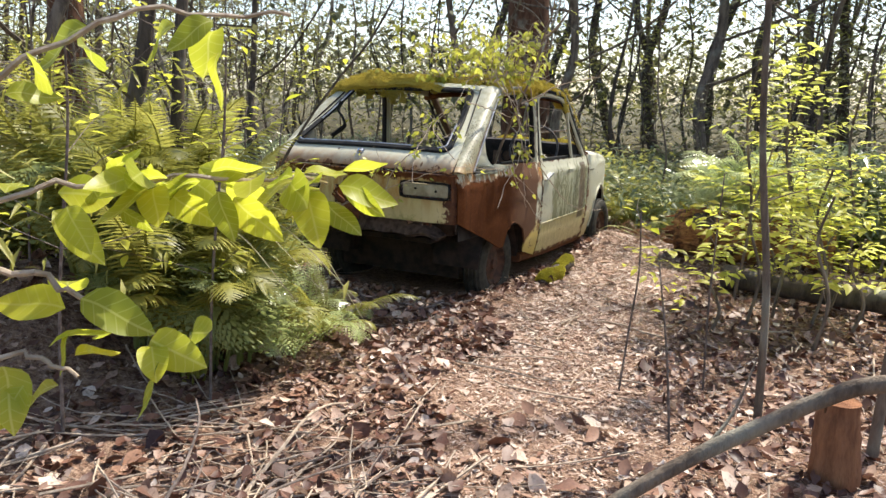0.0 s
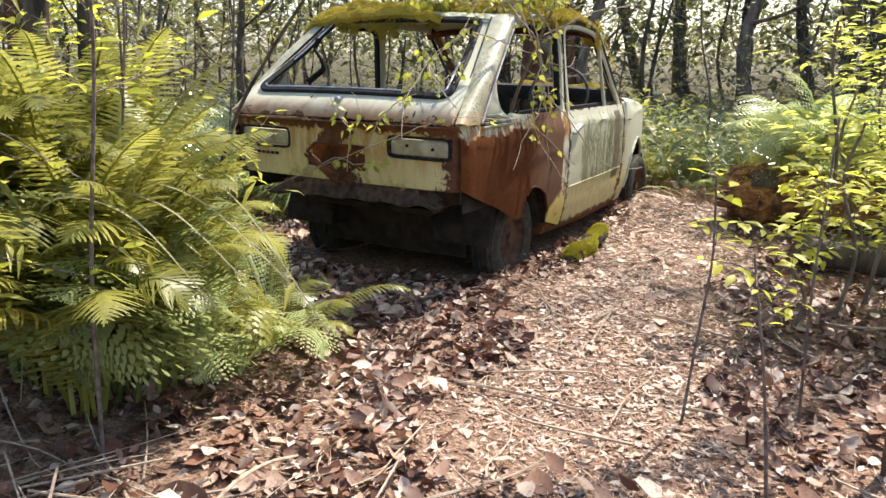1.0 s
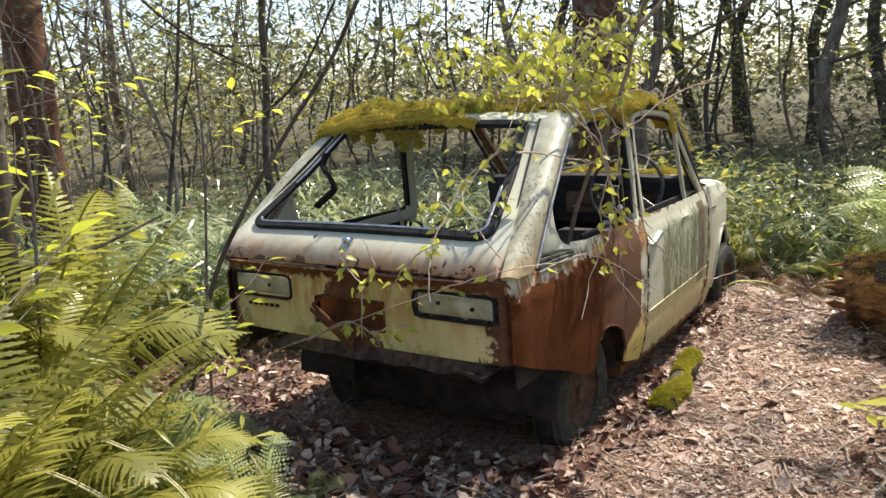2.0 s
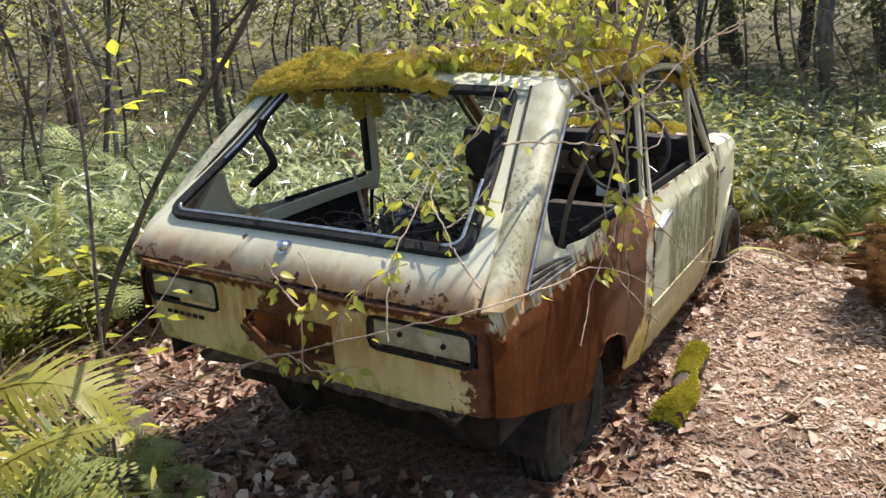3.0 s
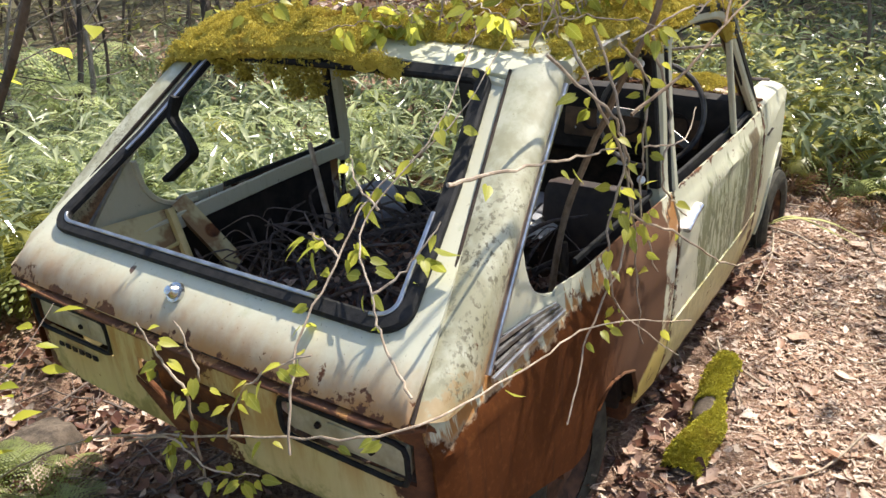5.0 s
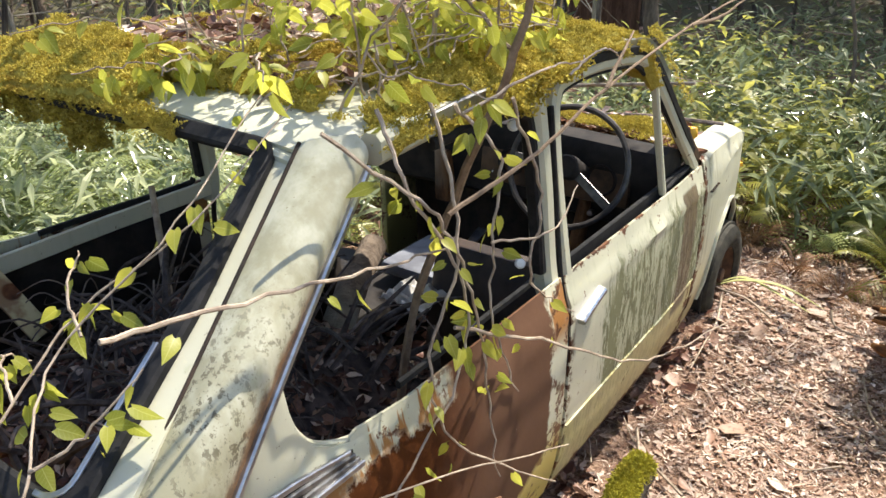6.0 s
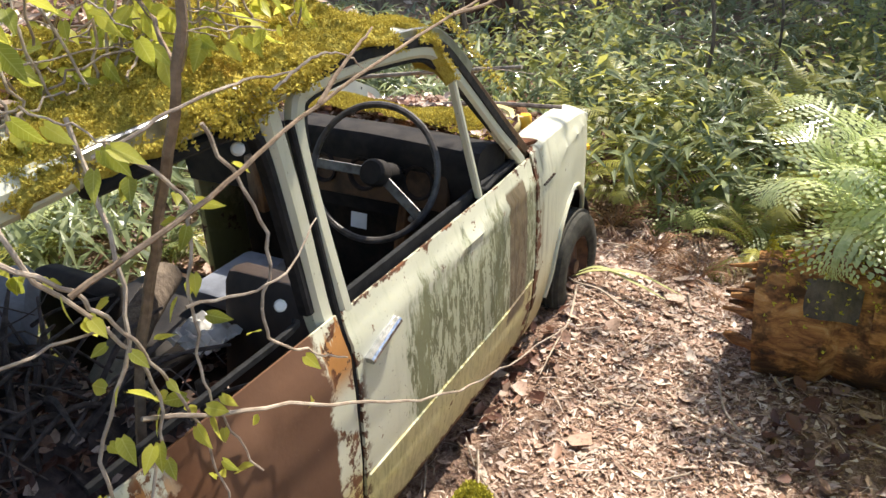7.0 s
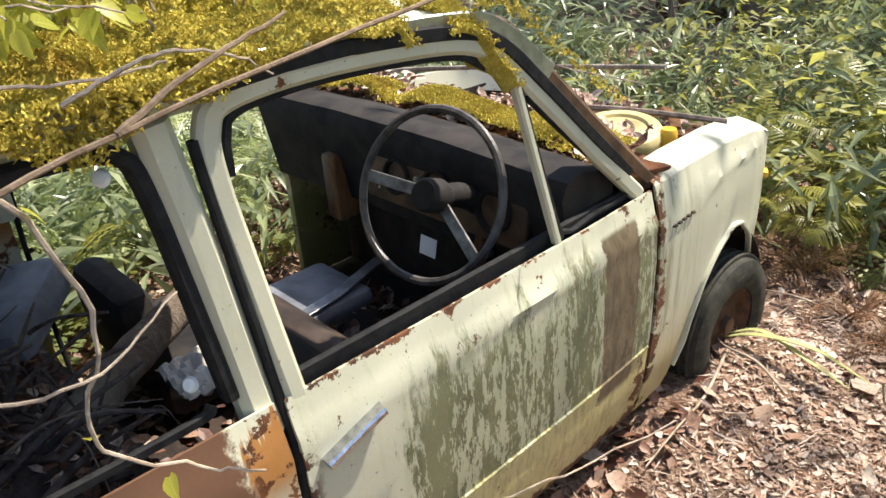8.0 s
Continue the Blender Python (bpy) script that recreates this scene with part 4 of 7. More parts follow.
tailgate = empty("tailgate")
tailgate.parent = car
inner = gate_loop(0.885, 0.90, 0.165, 0.90, 0.055)
outer = gate_loop(1.0, 1.0, 0.0, 0.93, 0.012)
GV, GF = [], []
k = len(inner)
for lev in range(5):
    for a, b in zip(inner, outer):
        t = lev / 4
        GV.append(gate_point(a[0] + (b[0] - a[0]) * t, a[1] + (b[1] - a[1]) * t))
for lev in range(4):
    for i in range(k):
        j = (i + 1) % k
        GF.append((lev * k + i, (lev + 1) * k + i, (lev + 1) * k + j, lev * k + j))
make("gate_frame", *thicken(GV, GF, 0.012), M_GATE, tailgate, "cream tailgate frame, rusting along its lower edge")
make("window_gasket", *sweep([gate_point(x, s, 0.006) for x, s in inner], box_section(0.034, 0.020), (0, -0.6, 0.8), closed=True), M_RUBBER, tailgate, "thick black rubber window gasket")
bright = [p for p in gate_loop(0.86, 0.875, 0.178, 0.885, 0.05)]
k4 = len(bright)
make("gasket_trim", *sweep([gate_point(x, s, 0.016) for x, s in bright[: k4 // 4 - 4]], box_section(0.009, 0.006), (0, -0.6, 0.8)), M_ALU, tailgate, "strip of bright trim in the gasket")
make("gasket_trim", *sweep([gate_point(x, s, 0.016) for x, s in bright[-k4 // 4 + 2:]], box_section(0.009, 0.006), (0, -0.6, 0.8)), M_ALU, tailgate)
make("gasket_trim", *sweep([gate_point(x, s, 0.016) for x, s in bright[k4 // 2 + 2: k4 // 2 + 12]], box_section(0.009, 0.006), (0, -0.6, 0.8)), M_ALU, tailgate)
lockp = gate_point(0.0, 0.10, 0.004)
make("lock_button", *moved(lathe([(0.0, 0.022), (0.009, 0.021), (0.011, 0.012), (0.013, 0.010), (0.015, 0.004), (0.021, 0.003), (0.022, -0.004)], 20, "z"), pose(*lockp, 52, 0, 0)), M_CHROME, tailgate, "chrome push-button lock")
cut = [rear_pillar(u, 0.0) for u in np.linspace(0.0, 1.0, 16)]
for s in (-1, 1):
    make("shut_line", *sweep([(s * (x + 0.001), y - 0.004, z + 0.006) for x, y, z in cut], box_section(0.007, 0.010), (0, -0.6, 0.8)), M_UNDER, tailgate)
strap = [(-0.43, 0.41, 1.12), (-0.445, 0.395, 1.07), (-0.415, 0.40, 1.02), (-0.40, 0.40, 0.975), (-0.435, 0.385, 0.94), (-0.47, 0.36, 0.905)]
make("hanging_gasket", *sweep(smooth_line(strap, 5), box_section(0.014, 0.05), (0.4, -0.8, 0.3)), M_RUBBER, tailgate, "loose strip of gasket hanging down")

# roof
def roof_point(u, v):
    x, y = -0.57 + 1.14 * u, 0.54 + 1.15 * v
    wy = 0.515 + 0.055 * min(1, max(0, (y - 0.56) / 0.35)) if y < 0.95 else 0.57
    x *= wy / 0.57
    z = 1.222 + 0.030 * (1 - (x / 0.57) ** 2) + 0.012 * math.sin(math.pi * v) - 0.022 * max(0, (0.08 - v) / 0.08) ** 2 - 0.05 * max(0, (v - 0.9) / 0.1) ** 2
    z += 0.006 * noise.noise((x * 5, y * 5, 0)) - 0.02 * max(0, (abs(u - .5) - .46) / .04) ** 2
    return (x, y, z)


make("roof_skin", *thicken(*grid(roof_point, 28, 28), 0.008), M_PAINT, car, "cream roof skin, mostly under moss")
make("rear_header", *sweep([(x * 0.96, y + 0.012, z - 0.014) for x, y, z in [roof_point(u, 0.0) for u in np.linspace(0.02, 0.98, 12)]], box_section(0.05, 0.022), (0, 0, 1)), M_PAINT, car)
make("front_header", *sweep([(x, y + 0.0, z - 0.025) for x, y, z in [roof_point(u, 0.98) for u in np.linspace(0.01, 0.99, 12)]], box_section(0.05, 0.035), (0, 0, 1)), M_RUST, car)

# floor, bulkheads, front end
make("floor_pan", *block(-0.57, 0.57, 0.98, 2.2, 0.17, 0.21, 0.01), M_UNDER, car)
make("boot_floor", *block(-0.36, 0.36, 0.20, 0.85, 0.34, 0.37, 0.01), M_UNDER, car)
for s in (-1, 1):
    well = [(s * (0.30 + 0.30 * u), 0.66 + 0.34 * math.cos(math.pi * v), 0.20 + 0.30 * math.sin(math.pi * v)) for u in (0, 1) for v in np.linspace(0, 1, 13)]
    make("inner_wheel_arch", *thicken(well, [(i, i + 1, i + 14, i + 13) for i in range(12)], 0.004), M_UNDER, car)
    lin = thicken(*grid(lambda u, v: (s * (side_x(0.1 + 0.98 * u, 0.5) - 0.035), 0.06 + 1.04 * u, 0.40 + 0.34 * v), 10, 5), 0.006)
    make("inner_quarter_lining", *lin, M_VINYL, car)
def corner_panel(u, v):
    top = Vector((-0.592, 0.07, 0.815)).lerp(Vector((-0.572, 0.40, 0.79)), u)
    low = Vector((-0.50, 0.05, 0.54)).lerp(Vector((-0.45, 0.37, 0.55)), u)
    return tuple(low.lerp(top, v) + Vector((0.02, 0, -0.01)) * math.sin(math.pi * v) * math.sin(math.pi * u))


make("inner_corner_panel", *thicken(*grid(corner_panel, 14, 10), 0.006), M_INNER, car, "yellowed inner corner panel with round rust holes")
make("panel_bead", *sweep([Vector(corner_panel(1.0, v)) + Vector((0.01, 0.006, 0)) for v in np.linspace(0, 1, 8)], ring(0.014, 8), (0, 1, 0)), M_TAN, car)
make("panel_bead", *sweep([Vector(corner_panel(u, 0.62)) + Vector((0.008, 0, 0.006)) for u in np.linspace(0, 1, 8)], ring(0.006, 6), (0, 0, 1)), M_TAN, car)
make("inner_brace", *thicken(*grid(lambda u, v: (-0.575 + 0.14 * u, 0.425 + 0.05 * v + 0.06 * u, 0.79 - 0.20 * u + 0.02 * v), 6, 3), 0.02), M_INNER, car)
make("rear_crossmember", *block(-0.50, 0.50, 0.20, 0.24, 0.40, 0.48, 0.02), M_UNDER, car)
# Added near-black sheet that makes the gap below the tail look deeply shaded.
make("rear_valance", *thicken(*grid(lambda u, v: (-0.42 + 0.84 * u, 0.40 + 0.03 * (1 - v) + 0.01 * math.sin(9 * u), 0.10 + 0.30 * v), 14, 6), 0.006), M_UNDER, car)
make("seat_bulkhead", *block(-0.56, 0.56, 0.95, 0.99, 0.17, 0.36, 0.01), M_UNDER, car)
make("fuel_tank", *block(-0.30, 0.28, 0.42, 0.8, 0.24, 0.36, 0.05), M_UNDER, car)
make("firewall", *block(-0.57, 0.57, 2.13, 2.16, 0.18, 0.74, 0.006), M_UNDER, car)
cowl = lambda u, v: (-0.57 + 1.14 * u, 2.02 + 0.22 * v + 0.06 * math.sin(math.pi * u) * v, 0.825 + 0.016 * math.sin(math.pi * u) - 0.045 * v)
make("scuttle_panel", *thicken(*grid(cowl, 16, 6), 0.01), M_RUST, car)
dash = empty("dashboard")
dash.parent = car
dp = [(1.905, 0.60), (1.885, 0.72), (1.868, 0.82), (1.885, 0.852), (1.93, 0.862), (2.03, 0.835), (2.07, 0.60), (2.0, 0.55)]
dv = [(x, y, z + (0.012 if abs(x) < .5 else 0)) for x in (-0.555, -0.5, -0.2, 0.2, 0.5, 0.555) for y, z in dp]
df = [(i * 8 + j, i * 8 + (j + 1) % 8, (i + 1) * 8 + (j + 1) % 8, (i + 1) * 8 + j) for i in range(5) for j in range(8)] + [tuple(range(8))[::-1], tuple(range(40, 48))]
make("dash_pad", dv, df, M_VINYL, dash, "black dashboard padding")
make("instrument_panel", *moved(block(-0.07, 0.46, -0.008, 0.02, -0.075, 0.06, 0.008), pose(0, 1.880, 0.745, -8)), M_BROWNPANEL, dash, "brown instrument panel stripped of its dials")
for x, r in ((0.05, 0.045), (0.19, 0.05), (0.37, 0.05)):
    make("dial_hole", *moved(lathe([(r, -0.004), (r, 0.012), (r - 0.006, 0.012), (r - 0.01, -0.002), (0.0, -0.003)], 24, "z"), pose(x, 1.872, 0.746, 82)), M_UNDER, dash)
for x, z in ((0.34, 0.63), (0.12, 0.755), (-0.02, 0.70)):
    make("knob", *moved(lathe([(0.0, 0.02), (0.009, 0.018), (0.011, 0.0)], 12, "z"), pose(x, 1.885, z, 90)), M_ALU, dash)
make("glovebox_strut", *block(-0.26, -0.20, 1.86, 1.95, 0.55, 0.74, 0.01), M_ROTTEN, dash, "rusty orange strut under the dash")
make("kick_panel", *block(-0.57, -0.54, 1.92, 2.12, 0.22, 0.62, 0.01), M_TAIL, car, "yellowed kick panel beside the far footwell")

wheel_at = pose(0.326, 1.725, 0.822, 66, 0, 9)
steering = empty("steering_wheel")
steering.parent = car
rim_pts = [wheel_at @ Vector((0.176 * math.cos(a), 0.176 * math.sin(a), 0)) for a in np.linspace(0, 2 * math.pi, 49)[:-1]]
make("rim", *sweep(rim_pts, ring(0.009, 8), tuple(wheel_at.to_3x3() @ Vector((0, 0, 1))), closed=True), M_RIMGREY, steering, "thin dark steering wheel rim")
for a in (176, -36):
    r = radians(a)
    make("spoke", *sweep([wheel_at @ Vector((d * math.cos(r), d * math.sin(r), -0.03 * (1 - d / 0.175))) for d in (0.03, 0.08, 0.13, 0.174)], box_section(0.026, 0.006), tuple(wheel_at.to_3x3() @ Vector((0, 0, 1)))), M_STEEL, steering, "flat metal spoke")
make("horn_hub", *moved(lathe([(0.0, 0.022), (0.03, 0.02), (0.036, 0.01), (0.037, -0.03), (0.03, -0.05)], 24, "z"), wheel_at), M_VINYL, steering, "black round hub")
make("column", *tube([wheel_at @ Vector((0, 0, -0.03)), wheel_at @ Vector((0, 0, -0.16)), (0.32, 2.02, 0.60)], 0.026, 0.03, 12), M_VINYL, steering)
make("column_bracket", *tube([(0.31, 1.90, 0.66), (0.30, 1.87, 0.5), (0.28, 1.9, 0.36)], 0.022, 0.03, 8), M_ROTTEN, steering)
make("paper_tag", *thicken(*grid(lambda u, v: (0.155 + 0.055 * u, 1.83 + 0.01 * v, 0.59 + 0.045 * v), 2, 2), 0.001), M_WHITE, car, "small white paper tag")


def seat(x, y, mat, lean, tall, wide, label):
    s = empty("seat")
    s.parent = car
    s["label"] = label
    make("cushion", *block(x - 0.22, x + 0.22, y, y + 0.44, 0.24, 0.37, 0.05), mat, s)
    back = block(-wide, wide, -0.05, 0.05, 0.0, tall, 0.045)
    make("backrest", *moved(back, pose(x, y + 0.03, 0.32, lean)), mat, s)
    make("piping", *sweep([(x + dx, y + 0.43, 0.375) for dx in (-0.2, -0.1, 0, 0.1, 0.2)], ring(0.006, 6)), M_UNDER, s)
    seam = [Vector((dx, 0.052, tall * 0.55)) for dx in (-wide * .8, 0, wide * .8)]
    make("seam", *sweep([pose(x, y + 0.03, 0.32, lean) @ v for v in seam], ring(0.005, 6)), M_UNDER, s)
    return s


seat(0.30, 1.30, M_SEAT, -12, 0.36, 0.20, "dark brown vinyl driver's seat, its back tipped forward")
seat(-0.36, 1.26, M_VINYL, 4, 0.27, 0.16, "black vinyl passenger seat")
make("door_top_pad", *block(-0.24, 0.0, 1.52, 1.80, 0.40, 0.45, 0.02), M_GREYSEAT, car, "grey cushion lying flat")
make("lever_strip", *sweep([(-0.02, 1.58, 0.455), (-0.03, 1.70, 0.46), (-0.06, 1.87, 0.48)], box_section(0.035, 0.008), (0, 0, 1)), M_ALU, car, "bare aluminium strip")

# engine bay, open with the bonnet gone
make("bay_floor", *block(-0.48, 0.48, 2.16, 2.85, 0.40, 0.44, 0.01), M_UNDER, car)
make("front_panel", *block(-0.46, 0.46, 2.825, 2.885, 0.30, 0.62, 0.02), M_PAINT, car)
for s in (-1, 1):
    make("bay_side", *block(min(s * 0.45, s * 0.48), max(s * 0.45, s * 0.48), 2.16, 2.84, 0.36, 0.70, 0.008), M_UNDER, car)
make("strut_bracket", *sweep([(0.43, 2.52, 0.62), (0.42, 2.51, 0.74), (0.36, 2.60, 0.75), (0.28, 2.68, 0.74)], box_section(0.03, 0.02), (0, 0, 1)), M_ROTTEN, car, "rusty bracket in the engine bay")
make("air_cleaner_lid", *moved(lathe([(0.0, 0.012), (0.05, 0.014), (0.07, 0.008), (0.075, 0.016), (0.105, 0.012), (0.112, 0.0), (0.11, -0.02), (0.0, -0.02)], 32, "z"), pose(0.34, 2.37, 0.775, 6, 4)), M_TAN, car, "round tan air cleaner lid")
make("filler_cap", *moved(lathe([(0.0, 0.02), (0.018, 0.018), (0.022, 0.008), (0.022, -0.015), (0.016, -0.03)], 16, "z"), pose(0.452, 2.42, 0.775)), M_AMBER, car, "yellow filler cap")
make("scuttle_cable", *tube([(0.0, 2.33, 0.79), (0.25, 2.45, 0.80), (0.5, 2.62, 0.765)], 0.008, 0.008, 6), M_TWIGDARK, car)

# wheels, sunk in the litter
def wheel(x, y, z, turn=0, size=1.0):
    w = empty("wheel")
    w.parent = car
    m = pose(x, y, z, 0, 0, turn) @ Matrix.Diagonal((1, size, size, 1))
    sgn = 1 if x > 0 else -1
    tyre = [(0.135, -0.055), (0.165, -0.066), (0.205, -0.066), (0.228, -0.055), (0.236, -0.03), (0.238, 0.0), (0.236, 0.03), (0.228, 0.055), (0.205, 0.066), (0.165, 0.066), (0.135, 0.055)]
    make("tyre", *moved(lathe(tyre, 40), m), M_TYRE, w, "perished black tyre")
    for k in (-0.036, -0.012, 0.012, 0.036):
        groove = [m @ Vector((k, 0.2385 * math.cos(a), 0.2385 * math.sin(a))) for a in np.linspace(0, 2 * math.pi, 41)[:-1]]
        make("tread_rib", *sweep(groove, box_section(0.014, 0.008), tuple(m.to_3x3() @ Vector((1, 0, 0))), closed=True), M_TYRE, w)
    rim = [(0.138, -0.05), (0.138, 0.05), (0.128, 0.054), (0.12, 0.035), (0.10, 0.02), (0.06, 0.028), (0.035, 0.034), (0.03, 0.05), (0.0, 0.05)]
    make("rim", *moved(lathe([(r, sgn * h) for r, h in rim], 32), m), M_RIM, w, "rusted steel rim")


wheel(0.535, 2.60, 0.175, 0, 0.88)
wheel(-0.52, 2.60, 0.17, 0, 0.86)
wheel(0.50, 0.66, 0.17)
wheel(-0.50, 0.66, 0.17)
# ---------------------------------------------------------------- ground
def ground_z(x, y):
    r = math.hypot(x - 0.6, y - 0.5)
    z = 0.035 * noise.noise((x * 0.9, y * 0.9, 1.7)) + 0.015 * noise.noise((x * 3.1, y * 3.1, 4.0))
    z += 0.11 * math.exp(-((x - 0.60) / 0.28) ** 2 - ((y - 2.55) / 0.5) ** 2) + 0.05 * math.exp(-((x - 0.5) / 0.25) ** 2 - ((y - 0.7) / 0.5) ** 2)
    z += 0.04 * math.exp(-(x / 0.7) ** 2 - ((y + 0.1) / 0.35) ** 2)
    z += 0.42 * math.exp(-((x + 0.60) / 0.55) ** 2 - ((y + 1.55) / 0.75) ** 2)
    far = max(0.0, r - 4.0)
    return z * min(1, 0.5 + r / 4) + min(far * 0.03, 1.2) * (0.5 + 0.5 * noise.noise((x * 0.08, y * 0.08, 9)))


steps = np.concatenate([-np.geomspace(400, 6, 26), np.linspace(-5.8, 5.8, 130), np.geomspace(6, 400, 26)])
GNV = [(x + 0.6, y + 0.3, ground_z(x + 0.6, y + 0.3)) for x in steps for y in steps]
n = len(steps)
GNF = [(i * n + j, (i + 1) * n + j, (i + 1) * n + j + 1, i * n + j + 1) for i in range(n - 1) for j in range(n - 1)]
tagged(make_fast("ground", GNV, GNF, M_GROUND, None, "", True), "forest floor of earth and trodden dead leaves", "ground", "", "structure")


# ---------------------------------------------------------------- leaf litter
rng = np.random.default_rng(7)


def path_side(P):
    """Distance of places from the trodden path's middle line."""
    line = np.array([(2.4, -3.9), (2.0, -2.4), (1.55, -0.9), (1.2, 0.4), (1.08, 1.5), (1.0, 2.4), (0.98, 2.9)])
    best = np.full(len(P), 99.0)
    for a, b in zip(line[:-1], line[1:]):
        t = np.clip(((P - a) @ (b - a)) / ((b - a) @ (b - a)), 0, 1)
        best = np.minimum(best, np.linalg.norm(P - (a + t[:, None] * (b - a)), axis=1))
    return best


def litter(name, label, P, size, flat, lift, seed, mat=M_LITTER, kinds=((0.27, 0.0, 0.25),)):
    """kinds: half width, raggedness and curl of the leaf shapes."""
    Vs, Fs, base = [], [], 0
    which = rng.integers(0, 6, len(P))
    for w in range(6):
        Q = P[which == w]
        wide, ragged, curl = kinds[w % len(kinds)]
        TVt, TFt = litter_template(seed + w, curl, wide, ragged, 4 if kinds[0][0] == 0.27 and size[1] < 0.12 else 3)
        R = rot_mats(rng, len(Q), flat, (0.0, 1.0))
        R /= np.linalg.norm(R[:, :, 0], axis=1)[:, None, None]
        R *= (size[0] + (size[1] - size[0]) * rng.beta(1.1, 2.2, len(Q)))[:, None, None]
        Z = np.array([ground_z(x, y) for x, y in Q]) + rng.uniform(*lift, len(Q))
        V, F = scatter(TVt, TFt, place(R, np.column_stack([Q, Z])))
        Vs.append(V)
        Fs.append(F + base)
        base += len(V)
    return tagged(make_fast(name, np.vstack(Vs), np.vstack(Fs), mat, smooth=True), label, "leaf litter", "", "stuff")


WHOLE = ((0.27, 0.1, 0.3), (0.34, 0.3, 0.4), (0.20, 0.2, 0.25), (0.40, 0.5, 0.35), (0.24, 0.0, 0.45), (0.3, 0.6, 0.3))
TORN = ((0.20, 0.8, 0.15), (0.32, 1.0, 0.2), (0.12, 0.6, 0.12), (0.06, 0.3, 0.08), (0.26, 0.9, 0.25), (0.10, 0.8, 0.1))
STRAW = ((0.02, 0.2, 0.1), (0.03, 0.3, 0.15), (0.014, 0.2, 0.06))


def spread(n, cx, cy, r, power=0.5):
    a, d = rng.uniform(0, 2 * np.pi, n), r * rng.uniform(0, 1, n) ** power
    return np.column_stack([cx + d * np.cos(a), cy + d * np.sin(a)])


P = spread(40000, 1.1, -0.2, 4.4, 0.62)
D = path_side(P)
under_car = (np.abs(P[:, 0]) < 0.52) & (P[:, 1] > 0.3) & (P[:, 1] < 2.85)
P, D = P[~under_car], D[~under_car]
on = D < 0.40 + 0.1 * np.sin(P[:, 1] * 5)
litter("leaf_litter", "curled red-brown dead leaves lying beside the path", P[~on], (0.02, 0.085), 0.45, (0.003, 0.03), 10, M_SHADELITTER, WHOLE)
P_on = P[on]
P_on = P_on[(P_on[:, 1] > -0.9) | (rng.random(len(P_on)) < 0.45)]
litter("path_litter", "small leaf fragments trodden into the path", P_on, (0.012, 0.05), 0.22, (0.001, 0.008), 20, M_CRUMB, TORN)
n = 46000
t = rng.uniform(0, 1, n)
line = np.array([(2.4, -3.6), (2.0, -2.4), (1.55, -0.9), (1.2, 0.4), (1.08, 1.5), (1.0, 2.4), (0.98, 3.2)])
P = np.column_stack([np.interp(t, np.linspace(0, 1, 7), line[:, 0]), np.interp(t, np.linspace(0, 1, 7), line[:, 1])]) + rng.normal(0, 0.27, (n, 2))
P = P[(P[:, 0] > 0.60) & ((P[:, 1] > -0.9) | (rng.random(len(P)) < 0.6))]
litter("crumbled_litter", "crumbs of dead leaf and bark on the path", P, (0.006, 0.04), 0.25, (0.001, 0.009), 26, M_CRUMB, TORN)
P = np.column_stack([rng.uniform(0.5, 2.9, 9000), rng.uniform(-3.3, 3.4, 9000)])
litter("straw_litter", "dry straws and needles among the dead leaves", P, (0.03, 0.13), 0.14, (0.004, 0.014), 34, M_CRUMB, STRAW)
P = spread(9000, 0.8, 1.5, 12, 0.6)
P = P[np.linalg.norm(P - (1.1, -0.2), axis=1) > 3.9]
litter("far_litter", "dead leaves under the far trees", P, (0.06, 0.15), 0.3, (0.004, 0.03), 30, M_LITTER, WHOLE)
P = np.column_stack([rng.uniform(0.6, 2.6, 520), rng.uniform(-3.2, -1.0, 520)])
litter("large_leaves", "large oak leaves on top of the litter", P, (0.05, 0.10), 0.45, (0.01, 0.03), 40, M_LITTER, WHOLE)
P = np.column_stack([rng.uniform(0.75, 1.45, 90), rng.uniform(-0.2, 3.3, 90)])
litter("pale_leaves", "pale bleached leaves scattered on the path", P, (0.04, 0.10), 0.2, (0.008, 0.018), 44, M_CRUMB, WHOLE)
P = np.column_stack([rng.uniform(-1.6, 0.75, 1300), rng.uniform(-0.75, 0.15, 1300)])
litter("tail_litter", "grey-brown dead leaves drifted under the car's tail", P, (0.03, 0.095), 0.5, (0.008, 0.035), 47, M_LITTER, WHOLE)


def twigs_on_ground(name, label, n, box, length, mat, seed):
    rr = random.Random(seed)
    bits = []
    for i in range(n):
        x, y = rr.uniform(box[0], box[1]), rr.uniform(box[2], box[3])
        a, L = rr.uniform(0, 6.28), rr.uniform(*length)
        pts = []
        for t in (-0.5, -0.15, 0.2, 0.5):
            px, py = x + L * t * math.cos(a) + rr.uniform(-.03, .03), y + L * t * math.sin(a) + rr.uniform(-.03, .03)
            pts.append((px, py, ground_z(px, py) + 0.012 + rr.uniform(0, 0.05 if abs(t) > 0.3 else 0.02)))
        r = rr.uniform(0.002, 0.006)
        bits.append(tube(pts, r, r * 0.4, 5, 3))
    V, F = cat(*bits)
    return tagged(make(name, V, F, mat), label, "twigs", "", "stuff")


